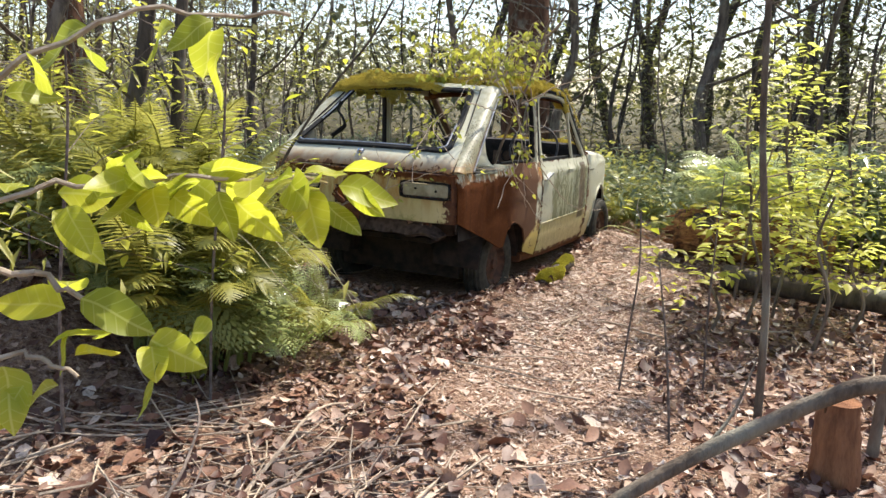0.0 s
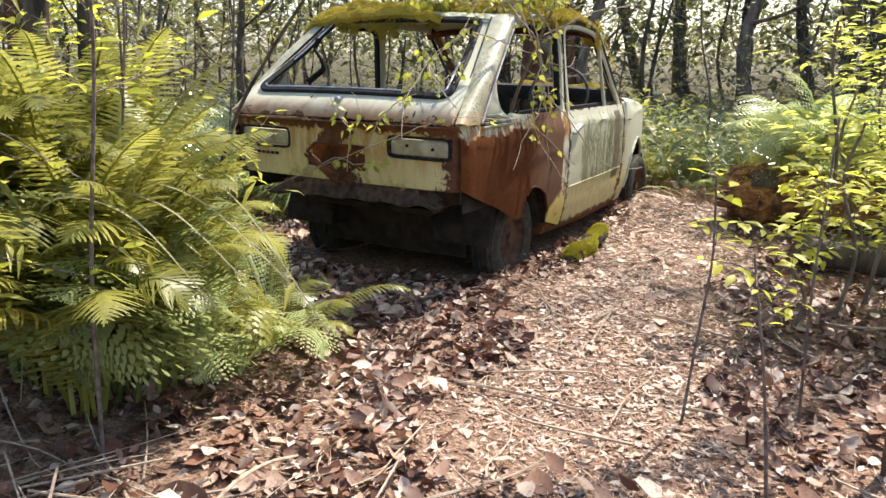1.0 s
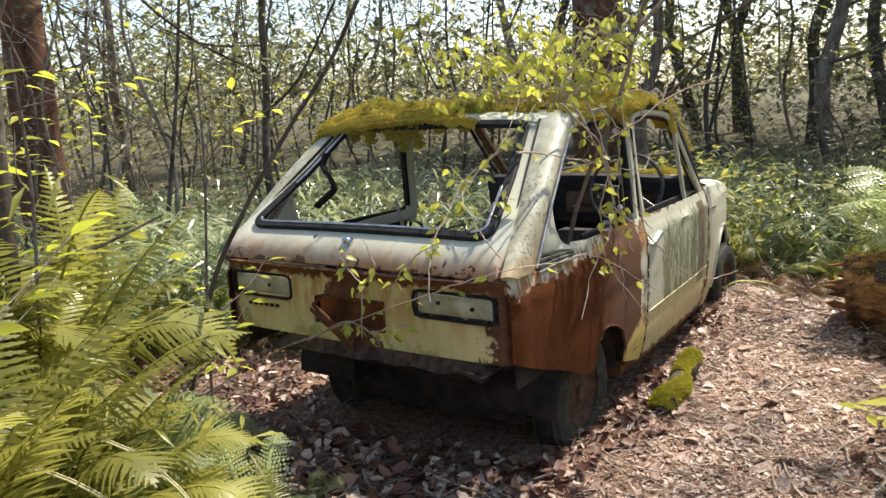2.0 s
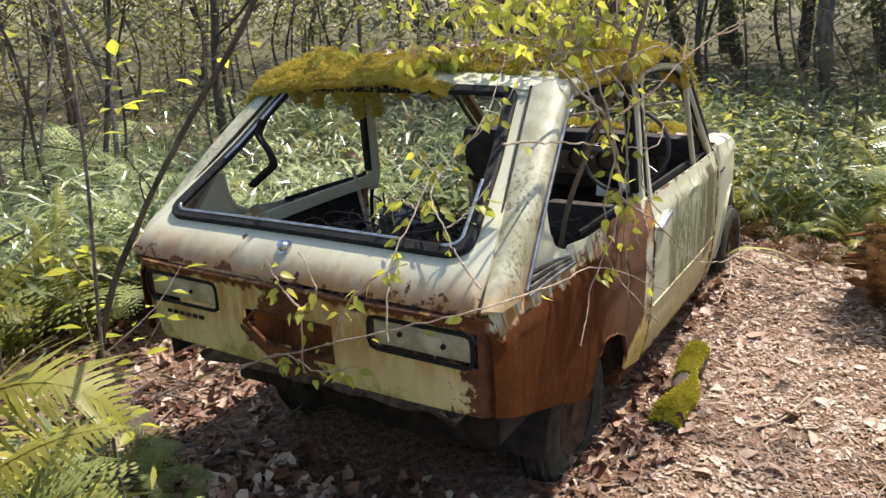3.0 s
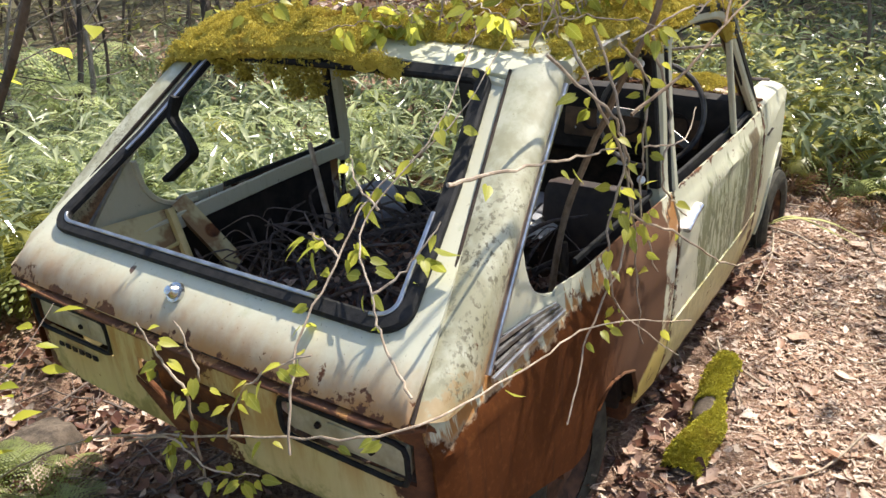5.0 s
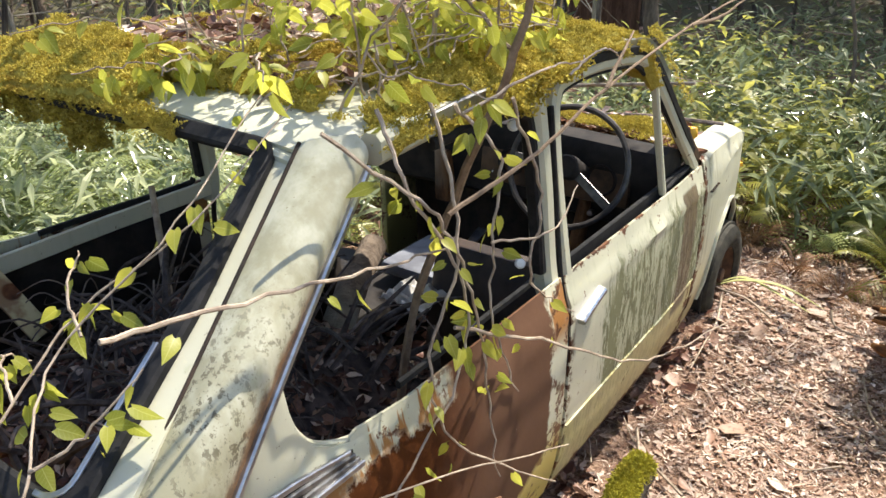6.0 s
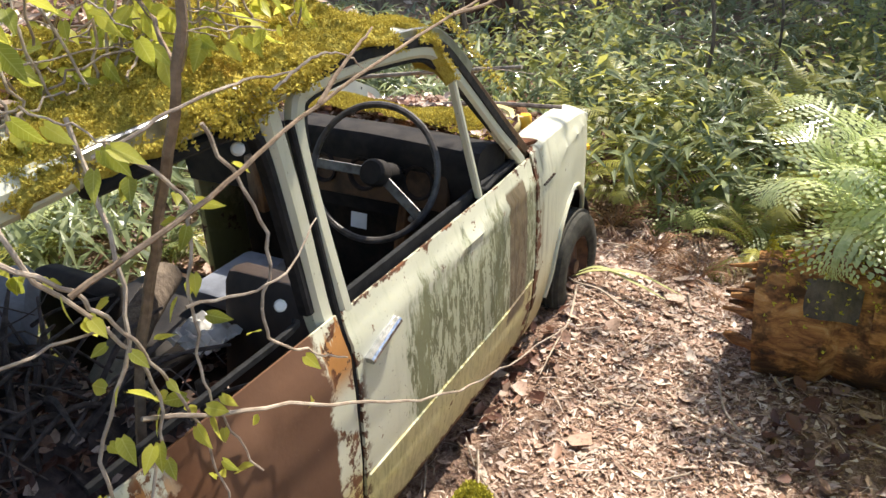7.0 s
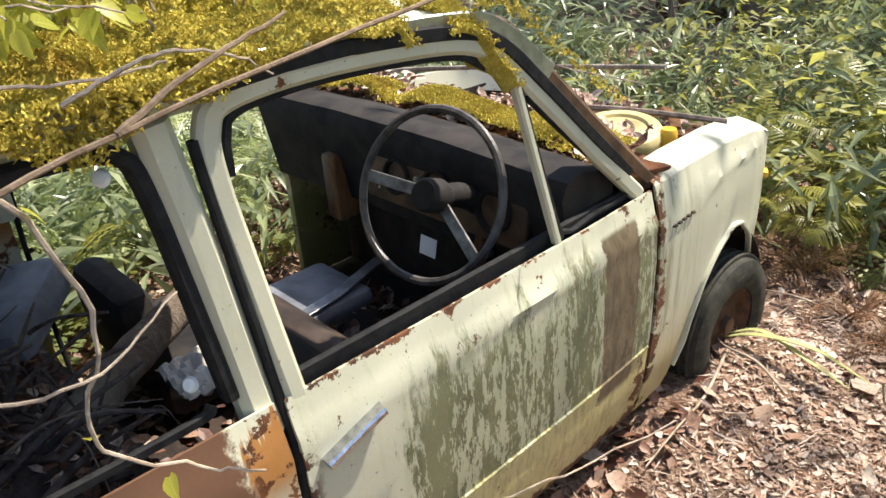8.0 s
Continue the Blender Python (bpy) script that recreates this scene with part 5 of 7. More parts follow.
twigs_on_ground("fallen_twigs", "thin fallen twigs over the dead leaves", 150, (0.2, 3.0, -3.2, 3.2), (0.12, 0.6), M_TWIG, 3)
twigs_on_ground("brush_twigs", "tangle of grey brushwood below the ferns", 150, (0.2, 1.7, -3.3, -1.6), (0.25, 0.9), M_TWIG, 5)
twigs_on_ground("tail_twigs", "dark twigs strewn beside the car's tail corner", 70, (-1.5, -0.45, -0.5, 0.5), (0.15, 0.6), M_TWIGDARK, 8)
twigs_on_ground("tail_twigs", "brown twigs heaped under the car's tail", 70, (-0.7, 0.7, -0.5, 0.2), (0.15, 0.5), M_TWIGDARK, 6)
# ---------------------------------------------------------------- plants: building blocks
def leaf4(length=1.0, width=0.45, fold=0.15, droop=0.12):
    """A folded leaf in four quads, along +y."""
    V = []
    for y, w in ((0, 0.05), (0.42, 1.0), (1.0, 0.04)):
        z = -droop * y * y * length
        V += [(-w * width / 2, y * length, z + fold * w * width), (0, y * length, z), (w * width / 2, y * length, z + fold * w * width)]
    return np.array(V), np.array([(0, 1, 4, 3), (1, 2, 5, 4), (3, 4, 7, 6), (4, 5, 8, 7)])


def leaf2(length=1.0, width=0.5, droop=0.25):
    """A bent leaf in two quads, for trees and far plants."""
    V = []
    for y, w in ((0, 0.08), (0.45, 1.0), (1.0, 0.06)):
        V += [(-w * width / 2, y * length, -droop * y * y * length), (w * width / 2, y * length, -droop * y * y * length + 0.06 * w)]
    return np.array(V), np.array([(0, 1, 3, 2), (2, 3, 5, 4)])


def heart_leaf():
    """A pointed, heart-shaped vine leaf in twelve quads."""
    ys, ws = [0.0, 0.12, 0.32, 0.58, 0.82, 1.0], [0.26, 0.52, 0.60, 0.44, 0.20, 0.02]
    V, F = [], []
    for y, w in zip(ys, ws):
        back = -0.10 if y == 0 else 0
        V += [(-w / 2, y + back, 0.10 * w - 0.2 * y * y), (0, y, -0.2 * y * y), (w / 2, y + back, 0.10 * w - 0.2 * y * y)]
    for i in range(5):
        a = i * 3
        F += [(a, a + 1, a + 4, a + 3), (a + 1, a + 2, a + 5, a + 4)]
    return np.array(V), np.array(F)


def aim(rr, d, up=None, size=1.0, roll=0.5):
    """A 3 x 3 turn that lays +y along d."""
    d = Vector(d).normalized()
    u = Vector(up) if up else Vector((rr.uniform(-roll, roll), rr.uniform(-roll, roll), 1))
    s = d.cross(u)
    s = s.normalized() if s.length > 1e-4 else d.orthogonal().normalized()
    w = s.cross(d)
    return np.array([[s.x, d.x, w.x], [s.y, d.y, w.y], [s.z, d.z, w.z]]) * size


def frond_mesh(name, pairs, length, width, arch, seed, fine=True, mat=None):
    """A fern frond along +y, arching up and over, with paired pinnae."""
    rr = random.Random(seed)
    V, F = [], []

    def spine(t):
        return Vector((0.03 * math.sin(3 * t + seed), length * (math.sin(arch * t) / arch if arch else t), length * ((1 - math.cos(arch * t)) / -arch + 0.55 * t)))
    pts = [spine(t) for t in np.linspace(0, 1, 14)]
    v, f = sweep(pts, ring(1.0, 3), (1, 0, 0), [0.006 * (1 - 0.8 * i / 13) for i in range(14)])
    V, F = list(v), [q if len(q) == 4 else (q[0], q[1], q[2], q[2]) for q in f]
    F = [q for q in F if len(set(q)) == 4]
    for i in range(pairs):
        t = 0.14 + 0.85 * i / pairs
        p, q = spine(t), spine(min(1, t + 0.03))
        d = (q - p).normalized()
        w = width * (math.sin(math.pi * min(1, 0.16 + t * 0.86)) ** 0.75) * rr.uniform(0.72, 1.12)
        for s in (-1, 1):
            out = (Vector((s * 1.0, 0, 0)) + d * 0.42 + Vector((0, 0, -0.12 + rr.uniform(-.08, .08)))).normalized()
            nrm = Vector((0, 0, 1))
            side = d
            if fine == "blade":
                n = len(V)
                droop = rr.uniform(0.12, 0.5)
                for k in range(7):
                    a = k / 6
                    c = p + out * (w * a) + Vector((0, 0, -droop * w * a * a))
                    hw_ = 0.27 * length * 0.85 / pairs * (1 - a) ** 0.55 * (1.0 if k % 2 else 0.62) + 0.0006
                    V += [tuple(c - side * hw_), tuple(c + side * hw_)]
                for k in range(6):
                    b = n + 2 * k
                    F.append((b, b + 2, b + 3, b + 1) if s > 0 else (b, b + 1, b + 3, b + 2))
                continue
            segs = 6 if fine else 4
            lw = 0.5 * length * 0.85 / pairs
            for k in range(segs):
                a = (k + 0.3) / segs
                c = p + out * (w * a) + Vector((0, 0, -0.22 * w * a * a))
                ll = lw * 0.8 * (1.15 - a) ** 0.7 * rr.uniform(0.7, 1.1)
                hw_ = (0.2 if mat == M_DRY else 0.42) * w / segs
                for q in (-1, 1):
                    n = len(V)
                    tipv = c + side * (q * ll) + out * (0.35 * ll) + Vector((0, 0, -0.15 * ll))
                    V += [tuple(c - out * hw_), tuple(c + out * hw_), tuple(tipv + out * hw_ * 0.5), tuple(tipv - out * hw_ * 0.2)]
                    F.append((n, n + 1, n + 2, n + 3))
    ob = make_fast(name, V, F, mat)
    me = ob.data
    bpy.data.objects.remove(ob)
    return me


FRONDS = {
    "fern": [frond_mesh("frond", 20, 0.62, 0.13, 1.5 + 0.2 * i, i, True, M_FERN) for i in range(3)],
    "lace": [frond_mesh("frond", 19, 0.62, 0.12 + 0.02 * i, 1.25 + 0.3 * i, 60 + i, True, M_FERN) for i in range(4)],
    "sun": [frond_mesh("frond", 38, 0.80, 0.066 + 0.014 * i, 1.05 + 0.3 * i, 70 + i, "blade", M_FERNYEL) for i in range(4)],
    "far": [frond_mesh("frond", 15, 0.66, 0.13, 1.2 + 0.3 * i, 80 + i, False, (M_FERN, M_FERNYEL)[i % 2]) for i in range(4)],
    "bright": [frond_mesh("frond", 24, 0.66, 0.10 + 0.015 * i, 1.35 + 0.25 * i, 90 + i, True, M_FERNLIT) for i in range(4)],
    "dry": [frond_mesh("frond", 16, 0.5, 0.10, 1.9, 20, False, M_DRY)],
}


def fern(x, y, kind, n, size, seed, label, z=None, towards=None, spread_=3.14, category="fern", group="ferns", steep=(10, 55)):
    rr = random.Random(seed)
    f = empty("fern", (x, y, ground_z(x, y) - 0.01 if z is None else z), label, category, group)
    for i in range(n):
        a = 2 * math.pi * i / n + rr.uniform(-.3, .3) if towards is None else towards + rr.uniform(-spread_, spread_)
        o = new("frond", rr.choice(FRONDS[kind]))
        o.parent = f
        s = size * rr.uniform(0.7, 1.15)
        o.matrix_basis = Matrix.LocRotScale(None, Euler((radians(rr.uniform(*steep)), rr.uniform(-.25, .25), a), "XYZ"), (s * rr.uniform(.85, 1.2), s, s))
    return f


def stem_with_leaves(rr, base, tip, r, nleaf, lsize, template, sag=0.05, start=0.25, wild=0.7, petiole=0.015):
    """A thin shoot with alternate leaves: its wood and its leaves."""
    base, tip = Vector(base), Vector(tip)
    mid = base.lerp(tip, 0.5) + Vector((rr.uniform(-sag, sag), rr.uniform(-sag, sag), rr.uniform(-sag, sag)))
    L = smooth_line([base, mid, tip], 3)
    up = (0, 0, 1) if abs((tip - base).normalized().z) < 0.85 else (1, 0.3, 0)
    wood = sweep(L, ring(1.0, 4), up, [r * (1 - 0.65 * i / (len(L) - 1)) for i in range(len(L))])
    R, P = [], []
    for i in range(nleaf):
        t = start + (1 - start) * (i + rr.random() * 0.6) / nleaf
        k = min(int(t * (len(L) - 1)), len(L) - 2)
        p = L[k].lerp(L[k + 1], t * (len(L) - 1) - k)
        d = (L[k + 1] - L[k]).normalized()
        s = d.cross(Vector((0, 0, 1)))
        s = (s.normalized() if s.length > 1e-3 else Vector((1, 0, 0))) * (1 if i % 2 else -1)
        out = s + d * rr.uniform(0.2, 0.8) + Vector((rr.uniform(-wild, wild), rr.uniform(-wild, wild), rr.uniform(-wild, wild * 0.3))) * 0.6
        R.append(aim(rr, out, None, lsize * rr.uniform(0.65, 1.15)))
        P.append(p + out.normalized() * petiole)
    if not R:
        return wood, None
    return wood, scatter(template[0], template[1], place(np.array(R), np.array(P)))


def gather(leaves):
    Vs, Fs, n = [], [], 0
    for lv in leaves:
        if lv is None:
            continue
        Vs.append(lv[0])
        Fs.append(lv[1] + n)
        n += len(lv[0])
    return np.vstack(Vs), np.vstack(Fs)


LEAF_FAR = leaf2()
LEAF_OVAL, LEAF_LONG, LEAF_HEART = leaf4(1, 0.5, 0.15, 0.15), leaf4(1, 0.16, 0.12, 0.35), heart_leaf()


def sapling_proto(name, seed, h, r, shoots, per, lsize, bark, leafm, low=0.15, reach=0.7, template=None, lean=0.25):
    """A young tree about the origin: trunk, bare side shoots, leaves."""
    rr = random.Random(seed)
    t = empty(name)
    top = Vector((rr.uniform(-lean, lean) * h * 0.4, rr.uniform(-lean, lean) * h * 0.4, h))
    mids = [Vector((0, 0, -0.1))] + [top * f + Vector((rr.uniform(-.13, .13), rr.uniform(-.13, .13), 0)) * h * 0.45 for f in (0.2, 0.45, 0.7)] + [top]
    V, F = tube(mids, r, r * 0.3, 8, 6, 0.08, seed)
    make("trunk", V, F, bark, t)
    L = smooth_line(mids, 6)
    wood, leaves = [], []
    for i in range(shoots):
        f = low + (0.98 - low) * (i + rr.random()) / shoots
        p = L[min(int(f * (len(L) - 1)), len(L) - 1)]
        a = rr.uniform(0, 6.28)
        ln = reach * rr.uniform(0.4, 1.0) * (1.1 - 0.5 * f)
        d = Vector((math.cos(a), math.sin(a), rr.uniform(0.1, 0.9)))
        tip = p + d * ln
        w, lv = stem_with_leaves(rr, p, tip, max(r * 0.28, 0.0035), per, lsize, template or LEAF_OVAL, 0.12 * ln)
        wood.append(w)
        leaves.append(lv)
        for q in range(2):
            b = p.lerp(tip, rr.uniform(0.3, 0.8))
            w, lv = stem_with_leaves(rr, b, b + Vector((rr.uniform(-1, 1), rr.uniform(-1, 1), rr.uniform(-.1, 0.8))) * ln * 0.5, max(r * 0.15, 0.0025), per // 2, lsize, template or LEAF_OVAL, 0.05)
            wood.append(w)
            leaves.append(lv)
    V, F = cat(*wood)
    tagged(make("limb", V, F, bark, t), kind="stuff")
    if per > 1:
        V, F = gather(leaves)
        tagged(make_fast("crown", V, F, leafm, t), kind="stuff")
    return t


def tall_tree_proto(name, seed, h, r, bark, leafm, clumps=14, leaves=130, low=0.16, big=1.0):
    """A tall tree about the origin: trunk, limbs and a loose crown high up."""
    rr = random.Random(seed)
    t = empty(name)
    top = Vector((rr.uniform(-1.8, 1.8), rr.uniform(-1.8, 1.8), h))
    mids = [Vector((0, 0, -0.2))] + [top * f + Vector((rr.uniform(-.3, .3), rr.uniform(-.3, .3), 0)) for f in (0.08, 0.16, 0.27, 0.4, 0.6, 0.8)] + [top]
    make("trunk", *tube(mids, r, r * 0.25, 12, 7, 0.06, seed), bark, t)
    L = smooth_line(mids, 7)
    wood, R, P = [], [], []
    for i in range(clumps):
        f = low + (0.96 - low) * (i + rr.random()) / clumps
        p = L[min(int(f * (len(L) - 1)), len(L) - 1)]
        a = rr.uniform(0, 6.28)
        ln = h * 0.22 * rr.uniform(0.5, 1.1) * (1.15 - 0.6 * f)
        tip = p + Vector((math.cos(a), math.sin(a), rr.uniform(0.15, 0.7))) * ln
        mid = p.lerp(tip, 0.5) + Vector((0, 0, -0.08 * ln))
        wood.append(tube([p, mid, tip], r * 0.3 * (1.2 - f), 0.012, 6, 4, 0.1, seed + i))
        for k in range(leaves):
            c = tip + Vector((rr.gauss(0, 1), rr.gauss(0, 1), rr.gauss(0, 0.7))) * ln * 0.28
            R.append(aim(rr, (rr.uniform(-1, 1), rr.uniform(-1, 1), rr.uniform(-.7, .4)), None, big * rr.uniform(0.07, 0.13)))
            P.append(c)
    V, F = cat(*wood)
    tagged(make("limb", V, F, bark, t), kind="stuff")
    V, F = scatter(*LEAF_FAR, place(np.array(R), np.array(P)))
    tagged(make_fast("crown", V, F, leafm, t), kind="stuff")
    return t


def put(ob, x, y, turn, size, sunk=0.0):
    return ob, Matrix.LocRotScale((x, y, ground_z(x, y) - sunk), Euler((0, 0, turn)), None), size


def plant_copies(protos, spots, label, category, group, seed):
    """Set copies of prototypes at spots (x, y, size); the prototypes themselves take the first spots."""
    rr = random.Random(seed)
    used = {}
    for i, (x, y, s) in enumerate(spots):
        pr = protos[i % len(protos)]
        m = Matrix.LocRotScale((x, y, ground_z(x, y) - 0.02), Euler((rr.uniform(-.06, .06), rr.uniform(-.06, .06), rr.uniform(0, 6.28))), None)
        if pr not in used:
            used[pr] = 1
            ob = pr
            pr.matrix_basis = m
        else:
            ob = copy_thing(pr, m)
        ob.scale = (s, s, s * rr.uniform(0.9, 1.1))
        tagged(ob, label, category, group)
# ---------------------------------------------------------------- the forest
# Most trunks take the lighter bark, which puts distant haze into their colour.
tall = [tall_tree_proto("tree", 100 + i, 11 + i, (0.05, 0.07, 0.085, 0.11)[i], (M_BARKDARK, M_BARK, M_BARK, M_BARK)[i], M_CROWN, 13, 110) for i in range(4)]
rr = random.Random(11)


def shades_path(x, y, h0=3.5, h1=10):
    """Whether a tree's crown would throw its shade on the car or the path."""
    for h in np.linspace(h0, h1, 6):
        d = h / math.tan(SUN_EL)
        px, py = x - d * math.cos(SUN_AZ), y - d * math.sin(SUN_AZ)
        if -4.2 < px < 3.2 and -4.2 < py < 5.4:
            return True
    return False


spots = [(-3.3, 0.75, 1.35), (-3.9, 3.4, 0.9), (-2.2, 5.4, 0.9), (0.6, 7.4, 1.0), (1.9, 6.4, 0.9), (2.9, 8.6, 0.85), (-0.9, 5.9, 0.8)]
while len(spots) < 32:
    a, d = rr.uniform(-0.2, 3.6), rr.uniform(7, 30)
    x, y = 0.4 + d * math.cos(a), 0.5 + d * math.sin(a)
    if shades_path(x, y) and rr.random() > 0.14:
        continue
    if all(math.hypot(x - p[0], y - p[1]) > 1.1 for p in spots):
        spots.append((x, y, rr.uniform(0.7, 1.3)))
for i in range(16):
    a, d = rr.uniform(3.6, 6.1), rr.uniform(6, 14)
    spots.append((1.5 + d * math.cos(a), -2 + d * math.sin(a), rr.uniform(0.7, 1.1)))
# Lighter bark again stands in for haze on these trunks.
thin = [tall_tree_proto("tree", 120 + i, 12 + i, (0.045, 0.06, 0.085)[i], M_BARK, M_CROWNLIT, 11, 9) for i in range(3)]
plant_copies(thin, [s for s in spots if shades_path(s[0], s[1])], "tall slim forest tree with a nearly leafless crown", "tree", "forest trees", 15)
spots = [s for s in spots if not shades_path(s[0], s[1])]
# Added trees whose crowns stay out of view and shade the background undergrowth.
dense = [tall_tree_proto("tree", 140 + i, 12 + i, 0.12, M_BARKDARK, M_CROWN, 16, 210, 0.40, 1.6) for i in range(2)]
shade_tree_spots = [(-6 + 0.95 * i + rr.uniform(-.4, .4), rr.uniform(12.6, 15.5), rr.uniform(0.9, 1.1)) for i in range(13)]
plant_copies(dense, shade_tree_spots, "tall tree with dark bark, its dense crown added out of view for shade", "tree", "forest trees", 16)
plant_copies(tall, spots, "tall slim forest tree with a thin high crown, bark mostly lightened for haze", "tree", "forest trees", 12)

def old_tree(x, y, r, seed, label, leaves):
    """A thick old trunk with a few limbs and a crown far above."""
    t = empty("tree", (x, y, ground_z(x, y)), label, "tree", "old trees")
    k = random.Random(seed)
    make("trunk", *tube([(0, 0, -0.2), (0.02, 0, 0.8), (k.uniform(-.1, .1), 0.05, 3), (k.uniform(-.3, .3), 0, 7), (0.0, 0.1, 13)], r, r * 0.4, 22, 6, 0.05, seed), M_BARKRED, t)
    for i in range(5):
        a, h = k.uniform(0, 6.28), 3.0 + 1.1 * i
        d = Vector((math.cos(a), math.sin(a), 0))
        make("limb", *tube([Vector((0, 0, h)), d * 0.9 + Vector((0, 0, h + 0.7)), d * 2.3 + Vector((0.3, 0.2, h + 1.9))], r * 0.26, 0.03, 8, 4, 0.1, i), M_BARKRED, t)
    RP = [aim(k, (k.uniform(-1, 1), k.uniform(-1, 1), k.uniform(-.6, .4)), None, k.uniform(0.08, 0.14)) for _ in range(leaves)]
    PP = [Vector((k.gauss(0, 1.7), k.gauss(0, 1.7), 9.5 + k.gauss(0, 1.6))) for _ in range(leaves)]
    tagged(make_fast("crown", *scatter(*LEAF_FAR, place(np.array(RP), np.array(PP))), M_CROWN, t), kind="stuff")


old_tree(-2.0, 6.95, 0.40, 4, "massive old tree with red-brown ridged bark", 600)
old_tree(-4.6, 1.5, 0.22, 9, "thick old tree with brown ridged bark beside the ferns", 400)

# saplings and shrubs at mid distance
sap = [sapling_proto("sapling", 200 + i, 2.6 + 0.5 * i, 0.016 + 0.004 * i, 12, 7, 0.075, M_BARKDARK, M_CROWNLIT if i % 2 else M_CROWN, 0.15, 0.75) for i in range(5)]
bare = [sapling_proto("bare_sapling", 230 + i, 3.2, 0.016, 20, 1, 0.05, (M_BARK, M_BARKDARK, M_DEADWOOD, M_BARK)[i], M_CROWN, 0.08, 1.0) for i in range(4)]
spots = []
while len(spots) < 95:
    a, d = rr.uniform(0.9, 3.5), rr.uniform(3.4, 15)
    x, y = 0.2 + d * math.cos(a), 0.8 + d * math.sin(a)
    if shades_path(x, y, 0.8, 2.5) and rr.random() > 0.2:
        continue
    if path_side(np.array([(x, y)]))[0] > 1.2 and not (abs(x) < 1.1 and -0.6 < y < 3.6):
        spots.append((x, y, rr.uniform(0.7, 1.3)))
plant_copies(sap, spots, "leafy young tree in the undergrowth", "sapling", "saplings", 13)
spots2 = []
while len(spots2) < 70:
    a, d = rr.uniform(0.8, 3.5), 3.8 + 14 * rr.random() ** 1.4
    x, y = d * math.cos(a), 0.8 + d * math.sin(a)
    if path_side(np.array([(x, y)]))[0] > 1.2:
        spots2.append((x, y, rr.uniform(0.7, 1.4)))
plant_copies(bare, spots2, "bare twiggy young tree", "sapling", "bare saplings", 14)


# undergrowth: uncountable leaves
def undergrowth(name, label, n, region, zmax, template, size, mat, seed, hang=0.4, clump=0.35, base=0.0, per=45):
    r = np.random.default_rng(seed)
    C = region(r, max(8, n // per))
    C = C[path_side(C) > 0.75]
    C = C[~((np.abs(C[:, 0]) < 0.95) & (C[:, 1] > -0.4) & (C[:, 1] < 3.2))]
    idx = r.integers(0, len(C), n)
    hgt = r.uniform(0.45, 1.0, len(C))[idx] * zmax
    off = r.normal(0, clump, (n, 2))
    XY = C[idx] + off
    z = base + np.maximum(hgt - base, 0.05) * r.uniform(0.15, 1.0, n) ** 0.7
    keep = ~((np.abs(XY[:, 0]) < 0.78) & (XY[:, 1] > -0.3) & (XY[:, 1] < 3.05)) & (path_side(XY) > 0.5)
    keep &= ~((XY[:, 0] > -1.8) & (XY[:, 0] < -0.6) & (XY[:, 1] > -0.08) & (XY[:, 1] < 0.95) & (z < 1.0))
    XY, z = XY[keep], z[keep]
    n = len(z)
    Z = np.array([ground_z(x, y) for x, y in XY]) + z
    yaw = r.uniform(0, 2 * np.pi, n)
    dz = r.normal(-0.1, hang, n)
    rr2 = random.Random(seed)
    R = np.array([aim(rr2, (math.cos(a), math.sin(a), b), None, s) for a, b, s in zip(yaw, dz, r.uniform(*size, n))])
    V, F = scatter(template[0], template[1], place(R, np.column_stack([XY, Z])))
    return tagged(make_fast(name, V, F, mat), label, "undergrowth", "", "stuff")


def sector(a0, a1, d0, d1, cx=0.3, cy=0.8):
    def fn(r, n):
        a, d = r.uniform(a0, a1, n), np.sqrt(r.uniform(d0 ** 2, d1 ** 2, n))
        return np.column_stack([cx + d * np.cos(a), cy + d * np.sin(a)])
    return fn


undergrowth("bamboo_grass", "dense bamboo grass with long glossy leaves", 9000, sector(0.9, 3.0, 3.0, 7.0), 0.62, LEAF_LONG, (0.12, 0.26), M_SASA, 41, 0.4, 0.28, 0.0, 110)
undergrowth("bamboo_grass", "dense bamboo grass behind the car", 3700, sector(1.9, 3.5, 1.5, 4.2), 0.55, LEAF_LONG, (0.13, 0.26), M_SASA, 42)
undergrowth("bamboo_grass", "bamboo grass behind the car, coloured pale for sunlight", 2700, sector(1.9, 3.3, 1.8, 4.6), 0.75, LEAF_LONG, (0.08, 0.19), M_SASALIT, 53, 0.3, 0.22, 0.25, 60)
undergrowth("leafy_thicket", "leaf masses of the far trees", 8000, sector(0.5, 3.2, 10, 18), 7.5, LEAF_FAR, (0.12, 0.22), M_CROWN, 54, 0.4, 0.9, 1.5, 300)
undergrowth("undergrowth", "green leafy undergrowth below the trees", 9000, sector(0.2, 3.4, 4.5, 13), 1.9, LEAF_FAR, (0.06, 0.12), M_CROWN, 43, 0.4, 0.4, 0.0, 160)
undergrowth("undergrowth", "undergrowth leaves coloured yellow-green for sunlight", 7500, sector(0.0, 3.3, 4.0, 14), 2.4, LEAF_FAR, (0.05, 0.10), M_CROWNLIT, 44, 0.4, 0.4, 0.0, 170)
undergrowth("far_undergrowth", "far green thicket closing the wood", 32000, sector(-0.3, 3.7, 12, 34), 3.3, LEAF_FAR, (0.18, 0.38), M_CROWN, 45, 0.4, 1.0)
undergrowth("far_undergrowth", "far thicket of leaves in a sunlit colour", 9000, sector(-0.1, 3.5, 9, 26), 3.8, LEAF_FAR, (0.10, 0.22), M_CROWNLIT, 46, 0.4, 0.8)

